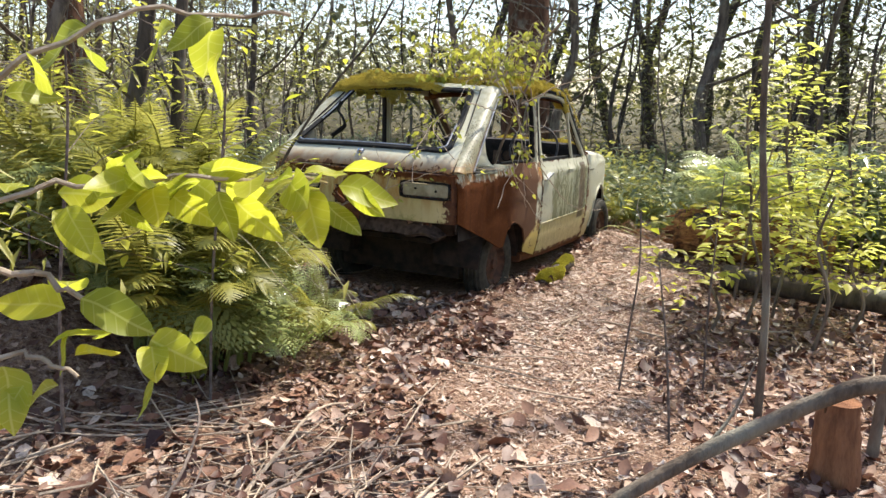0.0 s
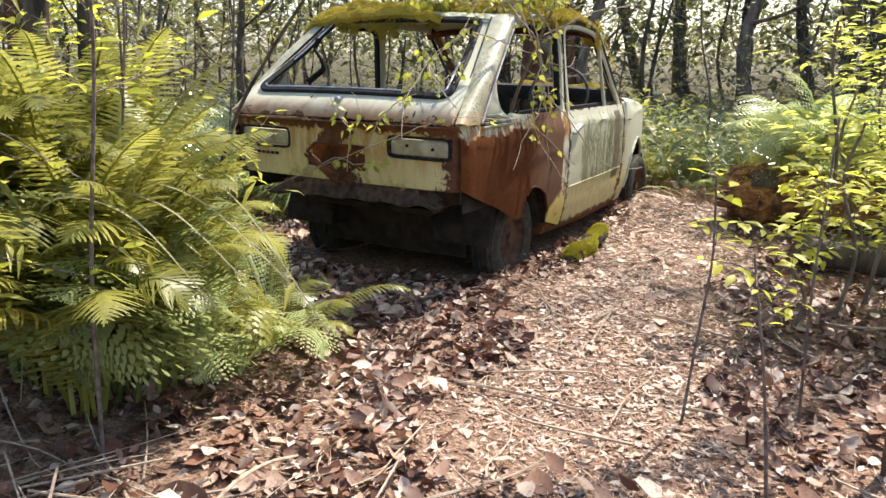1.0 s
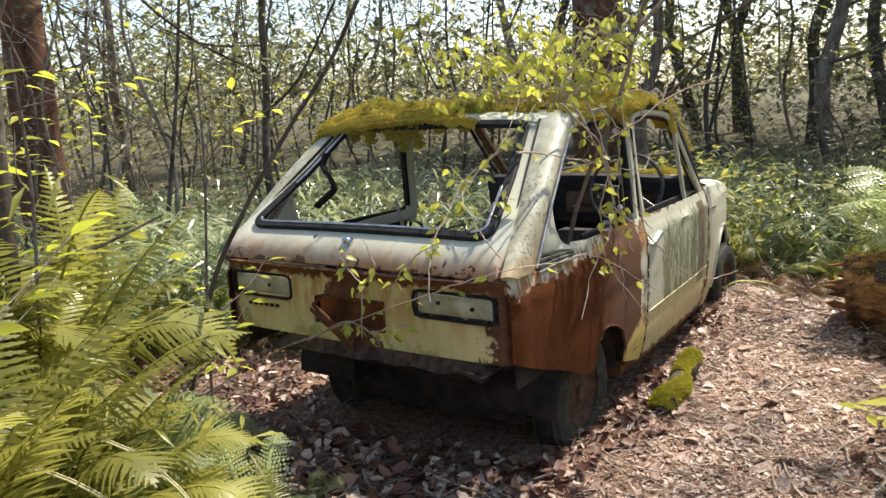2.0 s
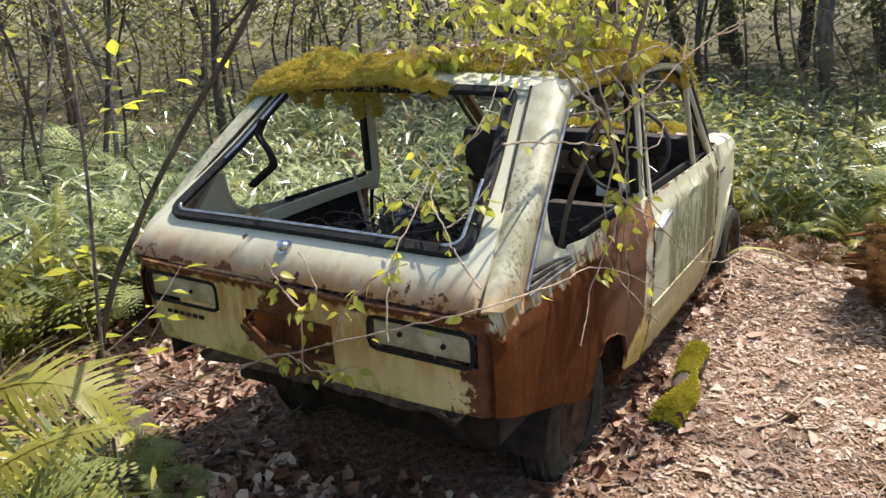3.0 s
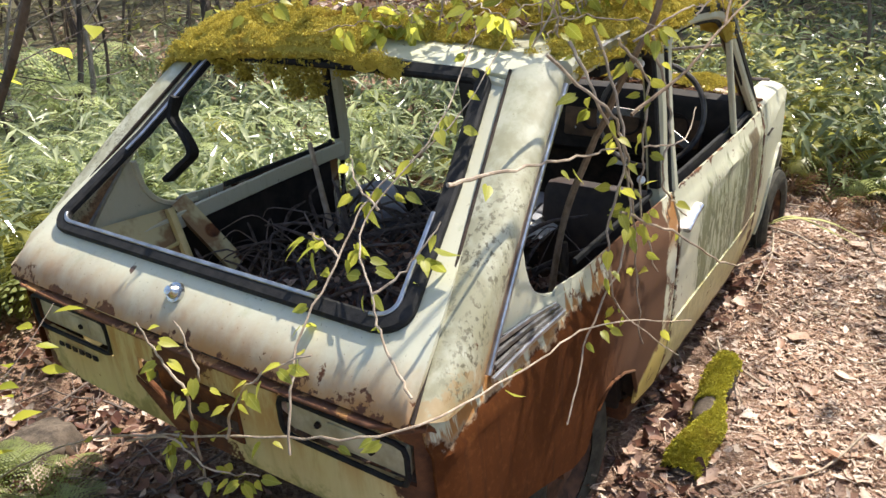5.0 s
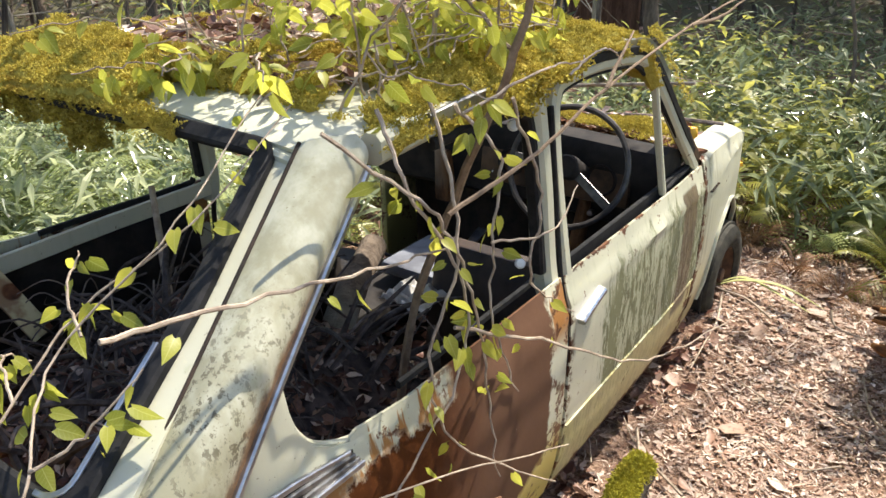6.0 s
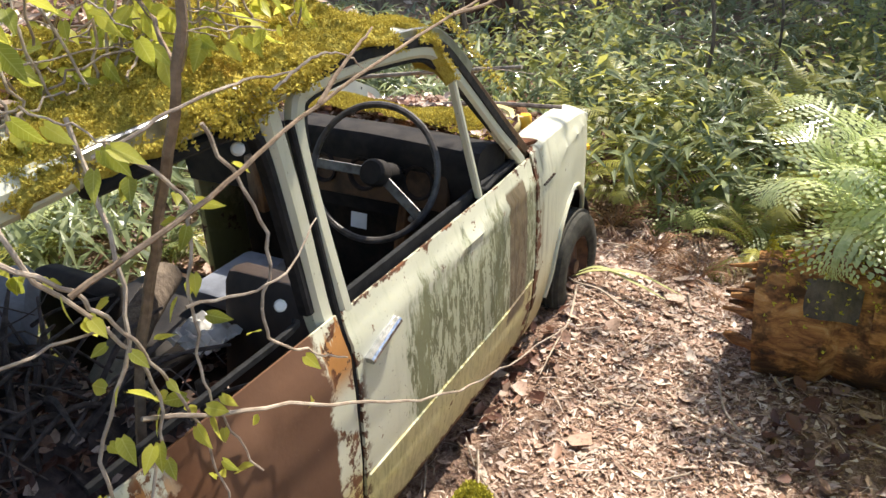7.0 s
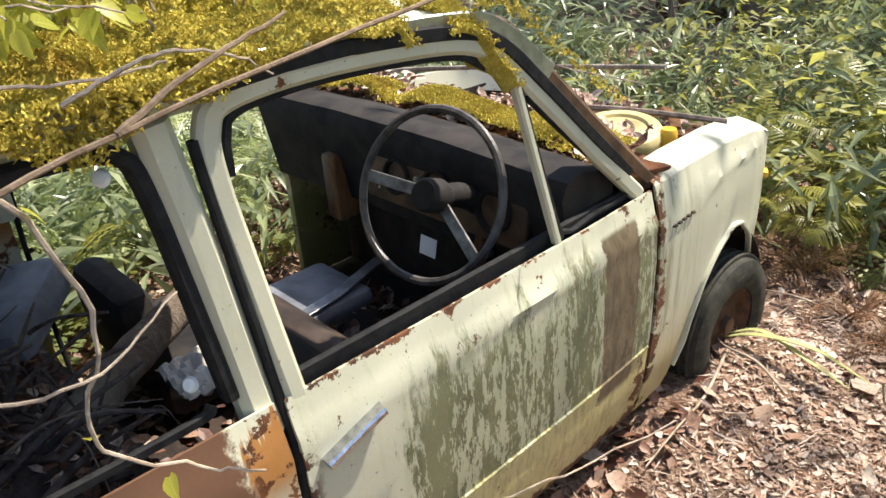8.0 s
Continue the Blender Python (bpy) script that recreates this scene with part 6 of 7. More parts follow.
undergrowth("leafy_thicket", "hanging masses of green leaves between the trees", 15000, sector(0.1, 3.3, 6.5, 14), 5.0, LEAF_FAR, (0.07, 0.14), M_CROWN, 51, 0.4, 0.6, 1.0, 420)
undergrowth("leafy_thicket", "hanging leaves in a sunlit colour between the trees", 8000, sector(0.1, 3.3, 6, 13), 4.6, LEAF_FAR, (0.06, 0.12), M_CROWNLIT, 52, 0.4, 0.5, 0.9, 330)
undergrowth("bamboo_grass", "sunlit bamboo grass closing the end of the path", 3200, lambda r, n: np.column_stack([r.uniform(-0.9, 2.2, n), r.uniform(3.5, 5.6, n)]), 0.5, LEAF_LONG, (0.12, 0.24), M_SASA, 47, 0.4, 0.2)
undergrowth("undergrowth", "low leaves in a sunlit colour at the end of the path", 2000, lambda r, n: np.column_stack([r.uniform(-0.9, 2.4, n), r.uniform(3.6, 6.5, n)]), 0.8, LEAF_OVAL, (0.05, 0.10), M_CROWNLIT, 48, 0.4, 0.25)
undergrowth("bank_grass", "fine drooping bamboo grass along the fern bank", 1100, lambda r, n: np.column_stack([r.uniform(-1.7, 0.45, n), r.uniform(-2.4, -0.75, n)]), 1.2, LEAF_LONG, (0.05, 0.13), M_FERNYEL, 49, 0.45, 0.16, 0.36)
undergrowth("low_plants", "low dark green leafy plants below the car's tail", 260, lambda r, n: np.column_stack([r.uniform(-1.15, -0.3, n), r.uniform(-0.55, -0.41, n)]), 0.26, LEAF_OVAL, (0.04, 0.085), M_SASA, 56, 0.5, 0.13, 0.02, 9)
undergrowth("low_plants", "drooping grass blades below the fern bank's end", 260, lambda r, n: np.column_stack([r.uniform(-1.15, -0.3, n), r.uniform(-0.55, -0.41, n)]), 0.34, LEAF_LONG, (0.09, 0.20), M_FERNYEL, 57, 0.5, 0.13, 0.03, 14)
undergrowth("bamboo_grass", "tall glossy bamboo grass beside the rotten log", 1500, lambda r, n: np.column_stack([r.uniform(2.05, 2.9, n), r.uniform(3.0, 4.2, n)]), 0.95, LEAF_LONG, (0.12, 0.24), M_SASA, 50, 0.4, 0.12, 0.3)

# ferns
rr = random.Random(21)
bank = [(0.25, -1.5), (0.0, -1.45), (0.25, -1.25), (-0.2, -1.05), (-0.05, -0.85), (-0.35, -1.5), (-0.45, -0.85), (-0.75, -1.2), (-0.35, -1.25),
        (-0.95, -0.5), (-0.65, -1.45), (-0.95, -1.35), (-1.1, -1.6), (-1.3, -0.9), (-2.0, -0.3), (-2.1, 0.5), (-1.7, -1.2), (-2.3, 0.75), (-2.0, 0.2), (-1.9, 1.0), (-2.4, -0.6),
        (-1.2, 1.3), (-1.6, 1.9), (-1.1, 2.2), (-2.2, 2.0), (-1.3, 2.9), (-2.6, 1.2), (0.15, -1.05)]
for i, (x, y) in enumerate(bank):
    fern(x, y, ("sun", "sun", "lace", "sun", "lace")[i % 5] if i < 17 else "far", 15 if i < 17 else 12, (rr.uniform(1.3, 1.75) if i < 15 else rr.uniform(1.05, 1.4)) * (0.55 if y > -0.6 and x > -1.2 else 1), 300 + i,
         "large arching yellow-green fern on the bank beside the path" if i < 17 else "yellow-green fern growing behind the car", steep=(48, 77) if i < 17 else (10, 55))
for i, (x, y, s) in enumerate([(0.10, -1.50, 1.4), (0.25, -1.40, 1.45), (0.15, -1.3, 1.5), (0.05, -1.05, 1.3), (0.0, -1.55, 1.6), (-0.15, -1.5, 1.7), (-0.2, -1.4, 1.7), (-0.4, -1.5, 1.8), (-0.35, -1.1, 1.6)]):
    fern(x, y, ("sun", "lace", "sun")[i % 3], 15, s * 0.92, 350 + i, "large fern with fronds arching out over the path's edge", towards=radians(-95), spread_=1.15, steep=(50, 74))
for i, (x, y, s) in enumerate([(1.50, 2.68, 0.85), (1.68, 2.72, 0.95), (1.9, 2.72, 0.95), (2.1, 2.72, 0.9), (1.7, 2.92, 1.0), (1.98, 3.0, 1.05)]):
    fern(x, y, "bright", 17, s * 1.4, 400 + i, "glossy fern on the rotten log, arching fronds coloured pale for highlights", z=0.33 if i < 4 else None, steep=(34, 74))
for i in range(40):
    a, d = rr.uniform(0.5, 2.6), rr.uniform(3.0, 6.5)
    x, y = 0.4 + d * math.cos(a), 1.0 + d * math.sin(a)
    fern(x, y, "far", 10, rr.uniform(0.9, 1.35), 430 + i, "green fern growing in shade under the trees")
for i, (x, y) in enumerate([(0.75, 3.1), (0.5, 3.3), (0.95, 3.0), (0.2, 3.25), (0.7, 3.5)]):
    fern(x, y, "dry", 9, 0.7, 470 + i, "withered red-brown bracken beside the path", group="dry bracken")
for i, (x, y, s) in enumerate([(0.55, 3.7, 0.9), (0.95, 3.55, 0.9), (1.3, 3.75, 1.0), (0.1, 3.6, 0.9), (0.75, 4.3, 1.0), (1.25, 4.5, 1.0), (0.3, 4.4, 1.0), (-0.3, 4.0, 1.0), (1.7, 4.2, 1.0), (1.15, 3.25, 0.7)]):
    fern(x, y, ("sun", "lace", "sun")[i % 3], 12, s * 1.15, 490 + i, "sunlit green fern at the end of the path")
# These fronds carry their sunlight in the pale fern colour.
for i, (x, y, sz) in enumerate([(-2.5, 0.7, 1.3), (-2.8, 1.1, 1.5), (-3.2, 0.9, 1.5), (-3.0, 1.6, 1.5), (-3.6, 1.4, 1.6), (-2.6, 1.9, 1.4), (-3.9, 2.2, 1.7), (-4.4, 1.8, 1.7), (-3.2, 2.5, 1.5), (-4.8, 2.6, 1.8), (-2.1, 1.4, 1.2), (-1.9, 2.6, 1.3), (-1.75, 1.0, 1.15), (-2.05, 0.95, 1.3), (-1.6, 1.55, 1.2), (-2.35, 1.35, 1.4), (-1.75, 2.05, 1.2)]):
    fern(x, y, "bright", 14, sz, 520 + i, "fern growing behind the car, coloured pale for sunlight")
for i, (x, y, sz) in enumerate([(0.34, -1.02, 0.95), (0.30, -0.72, 0.8), (0.10, -0.62, 0.75), (-0.25, -0.62, 0.7)]):
    fern(x, y, ("bright", "sun")[i % 2], 11, sz, 540 + i, "low fern with pale tips at the foot of the bank", steep=(20, 60))
for i, (x, y, sz) in enumerate([(-0.70, -0.25, 0.42), (-0.45, -0.14, 0.36), (0.02, -0.30, 0.36), (-1.35, -0.35, 0.5), (-0.72, -0.10, 0.55), (-0.52, -0.20, 0.5), (-0.90, -0.16, 0.55), (-0.33, -0.22, 0.45)]):
    fern(x, y, "fern", 7, sz, 560 + i, "small green fern growing below the car's tail")
fern(0.25, -0.42, "fern", 6, 0.38, 480, "small green fern growing below the car's tail")
fern(-0.25, -0.55, "fern", 6, 0.42, 481, "small green fern growing below the car's tail")
# ---------------------------------------------------------------- moss
def tuft():
    """Three narrow moss shoots spreading from one foot."""
    V, F = [], []
    for k in range(3):
        a = k * 2.3
        c, s_ = math.cos(a), math.sin(a)
        out = 0.35 + 0.13 * (k % 3)
        n = len(V)
        V += [(-0.22 * s_, 0.22 * c, 0), (0.22 * s_, -0.22 * c, 0), (out * c + 0.16 * s_, out * s_ - 0.16 * c, 0.6 + 0.1 * k), (out * c - 0.14 * s_, out * s_ + 0.14 * c, 0.75 + 0.05 * k)]
        F.append((n, n + 1, n + 2, n + 3))
    return np.array(V), np.array(F)


TUFT = tuft()


def roof_height(x, y):
    v = (y - 0.54) / 1.15
    wy = 0.515 + 0.055 * min(1, max(0, (y - 0.56) / 0.35)) if y < 0.95 else 0.57
    return roof_point(min(1, max(0, (x * 0.57 / wy + 0.57) / 1.14)), min(1, max(0, v)))[2]


def box_mask(x, y, x0, x1, y0, y1, soft):
    f = lambda v, a, b: min(1, max(0, (v - a) / soft)) * min(1, max(0, (b - v) / soft))
    return f(x, x0, x1) * f(y, y0, y1)


def roof_moss(x, y):
    n = noise.fractal((x * 5, y * 5, 3), 1.0, 2.0, 4)
    m = 1.0 * box_mask(x, y, -0.60, 0.24, 0.47, 0.80 + 0.05 * n, 0.05)
    m = max(m, 1.0 * box_mask(x, y, 0.16 + 0.08 * n, 0.62, 0.86, 1.53 + 0.03 * n, 0.05))
    m = max(m, 0.6 * box_mask(x, y, 0.04, 0.60, 0.62, 0.92, 0.05) * (1 if n > -0.25 else 0))
    m = max(m, 0.40 * box_mask(x, y, -0.58, 0.3, 0.78, 1.62, 0.06) * (1 if n > 0.18 else 0))
    m = max(m, 0.5 * box_mask(x, y, 0.46, 0.60, 1.56, 1.74, 0.03))
    bare = box_mask(x, y, 0.09, 0.36, 0.50, 0.62 + 0.04 * n, 0.02)
    return m * (1 - min(1, 2 * bare)) * (0.75 + 0.5 * n)


MV, MF, cell = [], [], 0.013
xs, ys = np.arange(-0.58, 0.59, cell), np.arange(0.49, 1.74, cell)
ids = {}
for i, x in enumerate(xs):
    for j, y in enumerate(ys):
        m = roof_moss(x, y)
        if m > 0.08:
            ids[(i, j)] = len(MV)
            drop = 0.30 * max(0, 0.55 - y) + 0.35 * max(0, abs(x) - 0.545) + 0.75 * max(0, y - 1.64)
            MV.append((x, y, roof_height(x, y) + 0.058 * m * (0.75 + 0.5 * noise.noise((x * 22, y * 22, 0)) + 0.9 * abs(noise.noise((x * 15, y * 15, 7)))) - drop))
for (i, j), a in ids.items():
    q = [(i, j), (i + 1, j), (i + 1, j + 1), (i, j + 1)]
    if all(k in ids for k in q):
        MF.append(tuple(ids[k] for k in q))
roof_moss_thing = empty("roof_moss", (0, 0, 0), "thick yellow-green moss cushion growing on the car roof", "moss")
make("moss_cushion", *thicken(MV, MF, 0.03), M_MOSS, roof_moss_thing)
rng2 = np.random.default_rng(5)
MVa = np.array(MV)
pick = rng2.integers(0, len(MVa), 130000)
TP = MVa[pick] + np.column_stack([rng2.normal(0, 0.006, 130000), rng2.normal(0, 0.006, 130000), rng2.uniform(-0.004, 0.006, 130000)])
V, F = scatter(*TUFT, place(rot_mats(rng2, len(TP), 0.9, (0.003, 0.0062)), TP))
tagged(make_fast("tuft", V, F, M_MOSS, roof_moss_thing), kind="stuff")
HP = []
for cx, ln, n in ((-0.46, 0.06, 400), (-0.38, 0.075, 520), (-0.30, 0.09, 700), (-0.20, 0.075, 500), (-0.13, 0.12, 850), (-0.06, 0.11, 700), (0.04, 0.055, 350), (0.16, 0.05, 260)):
    for _ in range(n):
        t = rng2.random()
        HP.append((cx + rng2.normal(0, 0.028) * (1.2 - t), 0.515 + rng2.normal(0, 0.012) + 0.02 * t, 1.232 - ln * t))
for _ in range(1900):
    y = rng2.uniform(0.88, 1.24)
    t = rng2.random()
    HP.append((0.588 + rng2.normal(0, 0.012), y, 1.25 - 0.075 * t * (0.25 + 0.75 * abs(math.sin(y * 17))) * min(1, max(0.15, (1.26 - y) / 0.15))))
for _ in range(260):      # crumbs of moss down the windscreen pillar
    t = rng2.random() ** 1.3
    HP.append((0.570 - 0.02 * t + rng2.normal(0, 0.006), 1.64 + 0.42 * t + rng2.normal(0, 0.008), 1.235 - 0.31 * max(0.0, t - 0.15) + rng2.normal(0, 0.006)))
HP = np.array(HP)
V, F = scatter(*TUFT, place(rot_mats(rng2, len(HP), 1.0, (0.005, 0.010)), HP))
tagged(make_fast("hanging_moss", V, F, M_MOSS, roof_moss_thing, "brown-tinged moss hanging over the edge"), kind="stuff")

DQ = np.column_stack([rng2.uniform(-0.5, 0.52, 500), rng2.uniform(2.04, 2.28, 500), rng2.uniform(0.82, 0.845, 500)])
V, F = scatter(*litter_template(93), place(rot_mats(rng2, 500, 0.35, (0.02, 0.05)), DQ))
tagged(make_fast("scuttle_litter", V, F, M_LITTER), "dead leaves caught below the missing windscreen", "leaf litter", "", "stuff")
scuttle_moss = empty("scuttle_moss", (0, 0, 0), "bright moss along the base of the missing windscreen", "moss")
SP = []
for _ in range(24000):
    x = rng2.uniform(-0.50, 0.52)
    y = 2.02 + 0.16 * rng2.beta(2, 2) + 0.05 * math.cos(x * 2.4)
    k = 0.5 + 0.5 * noise.noise((x * 7, y * 7, 2))
    if rng2.random() < 2.4 * (k - 0.22):
        SP.append((x, y - 0.02, 0.838 + 0.10 * max(0, k - 0.25) * math.sin(math.pi * min(1, max(0, (y - 2.0) / 0.24)))))
SP = np.array(SP)
V, F = scatter(*TUFT, place(rot_mats(rng2, len(SP), 0.7, (0.005, 0.012)), SP))
tagged(make_fast("tuft", V, F, M_MOSS, scuttle_moss), kind="stuff")


def moss_log(name, label, pts, r, bark, cover, seed, category="log", green=True):
    lg = empty(name, (0, 0, 0), label, category)
    make("log", *tube(pts, r, r * 0.9, 14, 6, 0.10, seed), bark, lg)
    L = smooth_line(pts, 6)
    P = []
    for _ in range(cover):
        k = rng2.integers(0, len(L) - 1)
        p = L[k].lerp(L[k + 1], rng2.random())
        a = rng2.normal(math.pi / 2, 0.7)
        d = (L[k + 1] - L[k]).normalized()
        s_ = d.cross(Vector((0, 0, 1))).normalized()
        if noise.noise(p * (5 if cover > 5000 else 9) + Vector((a * 0.5, seed, 0))) > 0.2:
            continue
        P.append(p + (s_ * math.cos(a) + Vector((0, 0, 1)) * math.sin(a)) * r * (1.12 + 0.6 * noise.noise(p * 8 + Vector((0, a * 0.6, 0)))))
    if P:
        V, F = scatter(*TUFT, place(rot_mats(rng2, len(P), 0.8, (0.006, 0.015)), np.array(P)))
        tagged(make_fast("moss", V, F, M_MOSSGREEN if green else M_MOSS, lg), kind="stuff")
    return lg


moss_log("mossy_log", "short log under bright green moss lying along the car", [(0.755, 0.96, 0.0), (0.755, 1.03, 0.035), (0.755, 1.14, 0.03), (0.735, 1.27, 0.05), (0.725, 1.50, 0.06)], 0.044, M_BARKDARK, 17000, 4)
rot = moss_log("rotten_log", "thick rotten orange-brown log with moss beside the path", [(1.22, 2.60, 0.15), (1.45, 2.62, 0.17), (1.75, 2.68, 0.16), (2.3, 2.80, 0.14)], 0.205, M_ROTLOG, 900, 5)
rot_rr = random.Random(15)
for k in range(9):      # torn end: wedges of wood of uneven length
    a = -0.5 + k * 0.45 + rot_rr.uniform(-.2, .2)
    d = rot_rr.uniform(0.10, 0.19)
    x0 = 1.20 - rot_rr.uniform(0.0, 0.11)
    make("splinter", *tube([(x0, 2.60 + d * 0.8 * math.cos(a), 0.15 + d * 0.8 * math.sin(a)), (1.27, 2.60 + d * math.cos(a), 0.15 + d * math.sin(a)), (1.42, 2.62 + 0.19 * math.cos(a), 0.165 + 0.19 * math.sin(a))],
                           rot_rr.uniform(0.004, 0.012), 0.04, 7, 3, 0.35, k), M_ROTLOG, rot)
for k in range(5):       # loose plates of bark along the side
    x0, a = 1.36 + 0.19 * k, 2.1 + rot_rr.uniform(0, 1.5)
    plate = lambda u, v: (x0 + 0.15 * u, 2.62 + 0.08 * (x0 - 1.3) + (0.205 + 0.02 * math.sin(5 * u + k)) * math.cos(a + 0.55 * v), 0.165 + (0.21 + 0.02 * math.sin(4 * u)) * math.sin(a + 0.55 * v))
    make("bark_plate", *thicken(*grid(plate, 6, 6), 0.012), M_BARKDARK if k % 3 == 0 else M_ROTLOG, rot)
moss_log("fallen_log", "dark fallen log half hidden by leafy shrubs", [(1.75, 1.62, 0.08), (2.2, 1.5, 0.09), (2.8, 1.35, 0.10)], 0.075, M_BARKDARK, 200, 6)

stump = empty("cut_stump", (2.52, -0.98, ground_z(2.52, -0.98) - 0.08), "short sawn stump of red-brown wood", "stump")
make("stump", *tube([(0, 0, -0.1), (0.0, 0, 0.1), (-0.01, 0, 0.26), (-0.01, 0, 0.345)], 0.085, 0.062, 16, 4, 0.07, 7), M_STUMP, stump)
make("split", *block(-0.052, -0.03, -0.05, 0.03, 0.30, 0.385, 0.008), M_ROTTEN, stump)
branch = empty("fallen_branch", (0, 0, 0), "curved bare grey branch propped above the leaves", "branch")
make("bough", *tube([(1.86, -2.16, 0.02), (1.98, -2.06, 0.16), (2.10, -1.98, 0.28), (2.25, -1.88, 0.39), (2.37, -1.83, 0.47), (2.48, -1.80, 0.545), (2.60, -1.78, 0.60), (2.95, -1.72, 0.66), (3.4, -1.6, 0.50), (3.7, -1.5, 0.04)], 0.017, 0.019, 10, 6, 0.05, 9), M_BARK, branch)
make("side_twig", *tube([(2.25, -1.88, 0.39), (2.30, -1.80, 0.47), (2.33, -1.72, 0.58)], 0.006, 0.002, 6), M_BARK, branch)
make("side_twig", *tube([(2.60, -1.78, 0.60), (2.66, -1.68, 0.64), (2.68, -1.58, 0.72)], 0.005, 0.002, 6), M_BARK, branch)


LEAF_NEAR = leaf_template(1.0, 0.46, 0.12, 0.2, 0.7)


def lone_sapling(label, pts, r, shoots, per, lsize, seed, bark=M_BARK, leafm=None, top_only=False):
    rr = random.Random(seed)
    t = empty("sapling", (0, 0, 0), label, "sapling", "saplings beside the path")
    make("trunk", *tube(pts, r, r * 0.55, 9, 7, 0.05, seed), bark, t)
    L = smooth_line(pts, 7)
    wood, leaves = [], []
    for i in range(shoots):
        f = (0.75 if top_only else 0.3) + (0.25 if top_only else 0.7) * rr.random()
        p = L[min(int(f * (len(L) - 1)), len(L) - 1)]
        d = Vector((rr.uniform(-1, 1), rr.uniform(-1, 1), rr.uniform(0.0, 0.7)))
        w, lv = stem_with_leaves(rr, p, p + d * (0.12 if top_only else 0.35), max(r * 0.2, 0.002), per, lsize, LEAF_NEAR, 0.04)
        wood.append(w)
        leaves.append(lv)
    if wood:
        tagged(make("limb", *cat(*wood), bark, t), kind="stuff")
        if per:
            tagged(make_fast("leaves", *gather(leaves), leafm or M_YOUNG, t, "", True), kind="stuff")
    return t


lone_sapling("slender grey young tree standing beside the path", [(2.24, -0.55, -0.05), (2.22, -0.56, 0.5), (2.15, -0.58, 1.1), (2.11, -0.60, 1.9), (2.04, -0.63, 3.2)], 0.016, 3, 4, 0.05, 1)
lone_sapling("thin young tree at the path's edge", [(2.62, -0.75, -0.05), (2.65, -0.73, 0.6), (2.74, -0.68, 1.4), (2.8, -0.65, 2.6)], 0.02, 4, 6, 0.05, 2)
lone_sapling("knee-high brown seedling with a few young leaves", [(1.70, -0.56, -0.02), (1.72, -0.55, 0.25), (1.74, -0.54, 0.5), (1.73, -0.54, 0.74)], 0.005, 4, 3, 0.06, 3, M_TWIGDARK, None, True)
lone_sapling("thin brown seedling in the leaf litter", [(2.0, -0.36, -0.02), (1.99, -0.36, 0.4), (2.0, -0.35, 0.9)], 0.005, 9, 6, 0.05, 4, M_TWIGDARK, None, True)
lone_sapling("thin brown seedling in the leaf litter", [(2.0, -0.95, -0.02), (1.96, -0.93, 0.3), (1.9, -0.9, 0.62)], 0.005, 6, 4, 0.045, 5, M_TWIGDARK, None, True)
lone_sapling("dark slim tree leaning over the ferns", [(-0.75, -1.02, -0.05), (-0.72, -0.98, 0.8), (-0.60, -0.9, 1.6), (-0.5, -0.8, 3.4)], 0.052, 5, 5, 0.07, 6, M_BARKDARK)
lone_sapling("dark slim tree leaning over the ferns", [(-0.5, -0.95, -0.05), (-0.46, -0.9, 0.8), (-0.42, -0.86, 1.6), (-0.3, -0.75, 3.0)], 0.040, 5, 5, 0.07, 7, M_BARKDARK)
lone_sapling("dead dark stem leaning past the car's tail corner", [(-0.55, -0.40, 0.0), (-0.30, -0.36, 0.7), (-0.12, -0.33, 1.0), (0.08, -0.30, 1.25), (0.30, -0.28, 1.5), (0.62, -0.2, 2.1)], 0.009, 2, 0, 0.04, 8, M_BARKDARK)

# leafy shrubs on the far side of the path
shrub_rr = random.Random(61)
for i in range(16):
    x, y = shrub_rr.uniform(1.85, 3.1), shrub_rr.uniform(0.9, 3.2)
    if i < 8:
        x, y = ((1.85, 1.35), (2.1, 1.1), (2.05, 2.0), (2.4, 1.6), (2.35, 0.45), (2.5, 0.9), (1.86, 0.45), (2.0, 0.75))[i]
    h = shrub_rr.uniform(0.7, 1.5) if i < 6 else shrub_rr.uniform(0.4, 1.3)
    if 4 <= i < 8:
        h *= 0.55
    lone_sapling("bright yellow-green leafy shrub beside the path", [(x, y, -0.03), (x + 0.05, y, h * 0.4), (x - 0.03, y + 0.05, h * 0.8), (x + 0.02, y, h * 1.15)], 0.010, 9 if 4 <= i < 8 else 16, 10, 0.075, 500 + i, M_BARK, M_SHRUB)

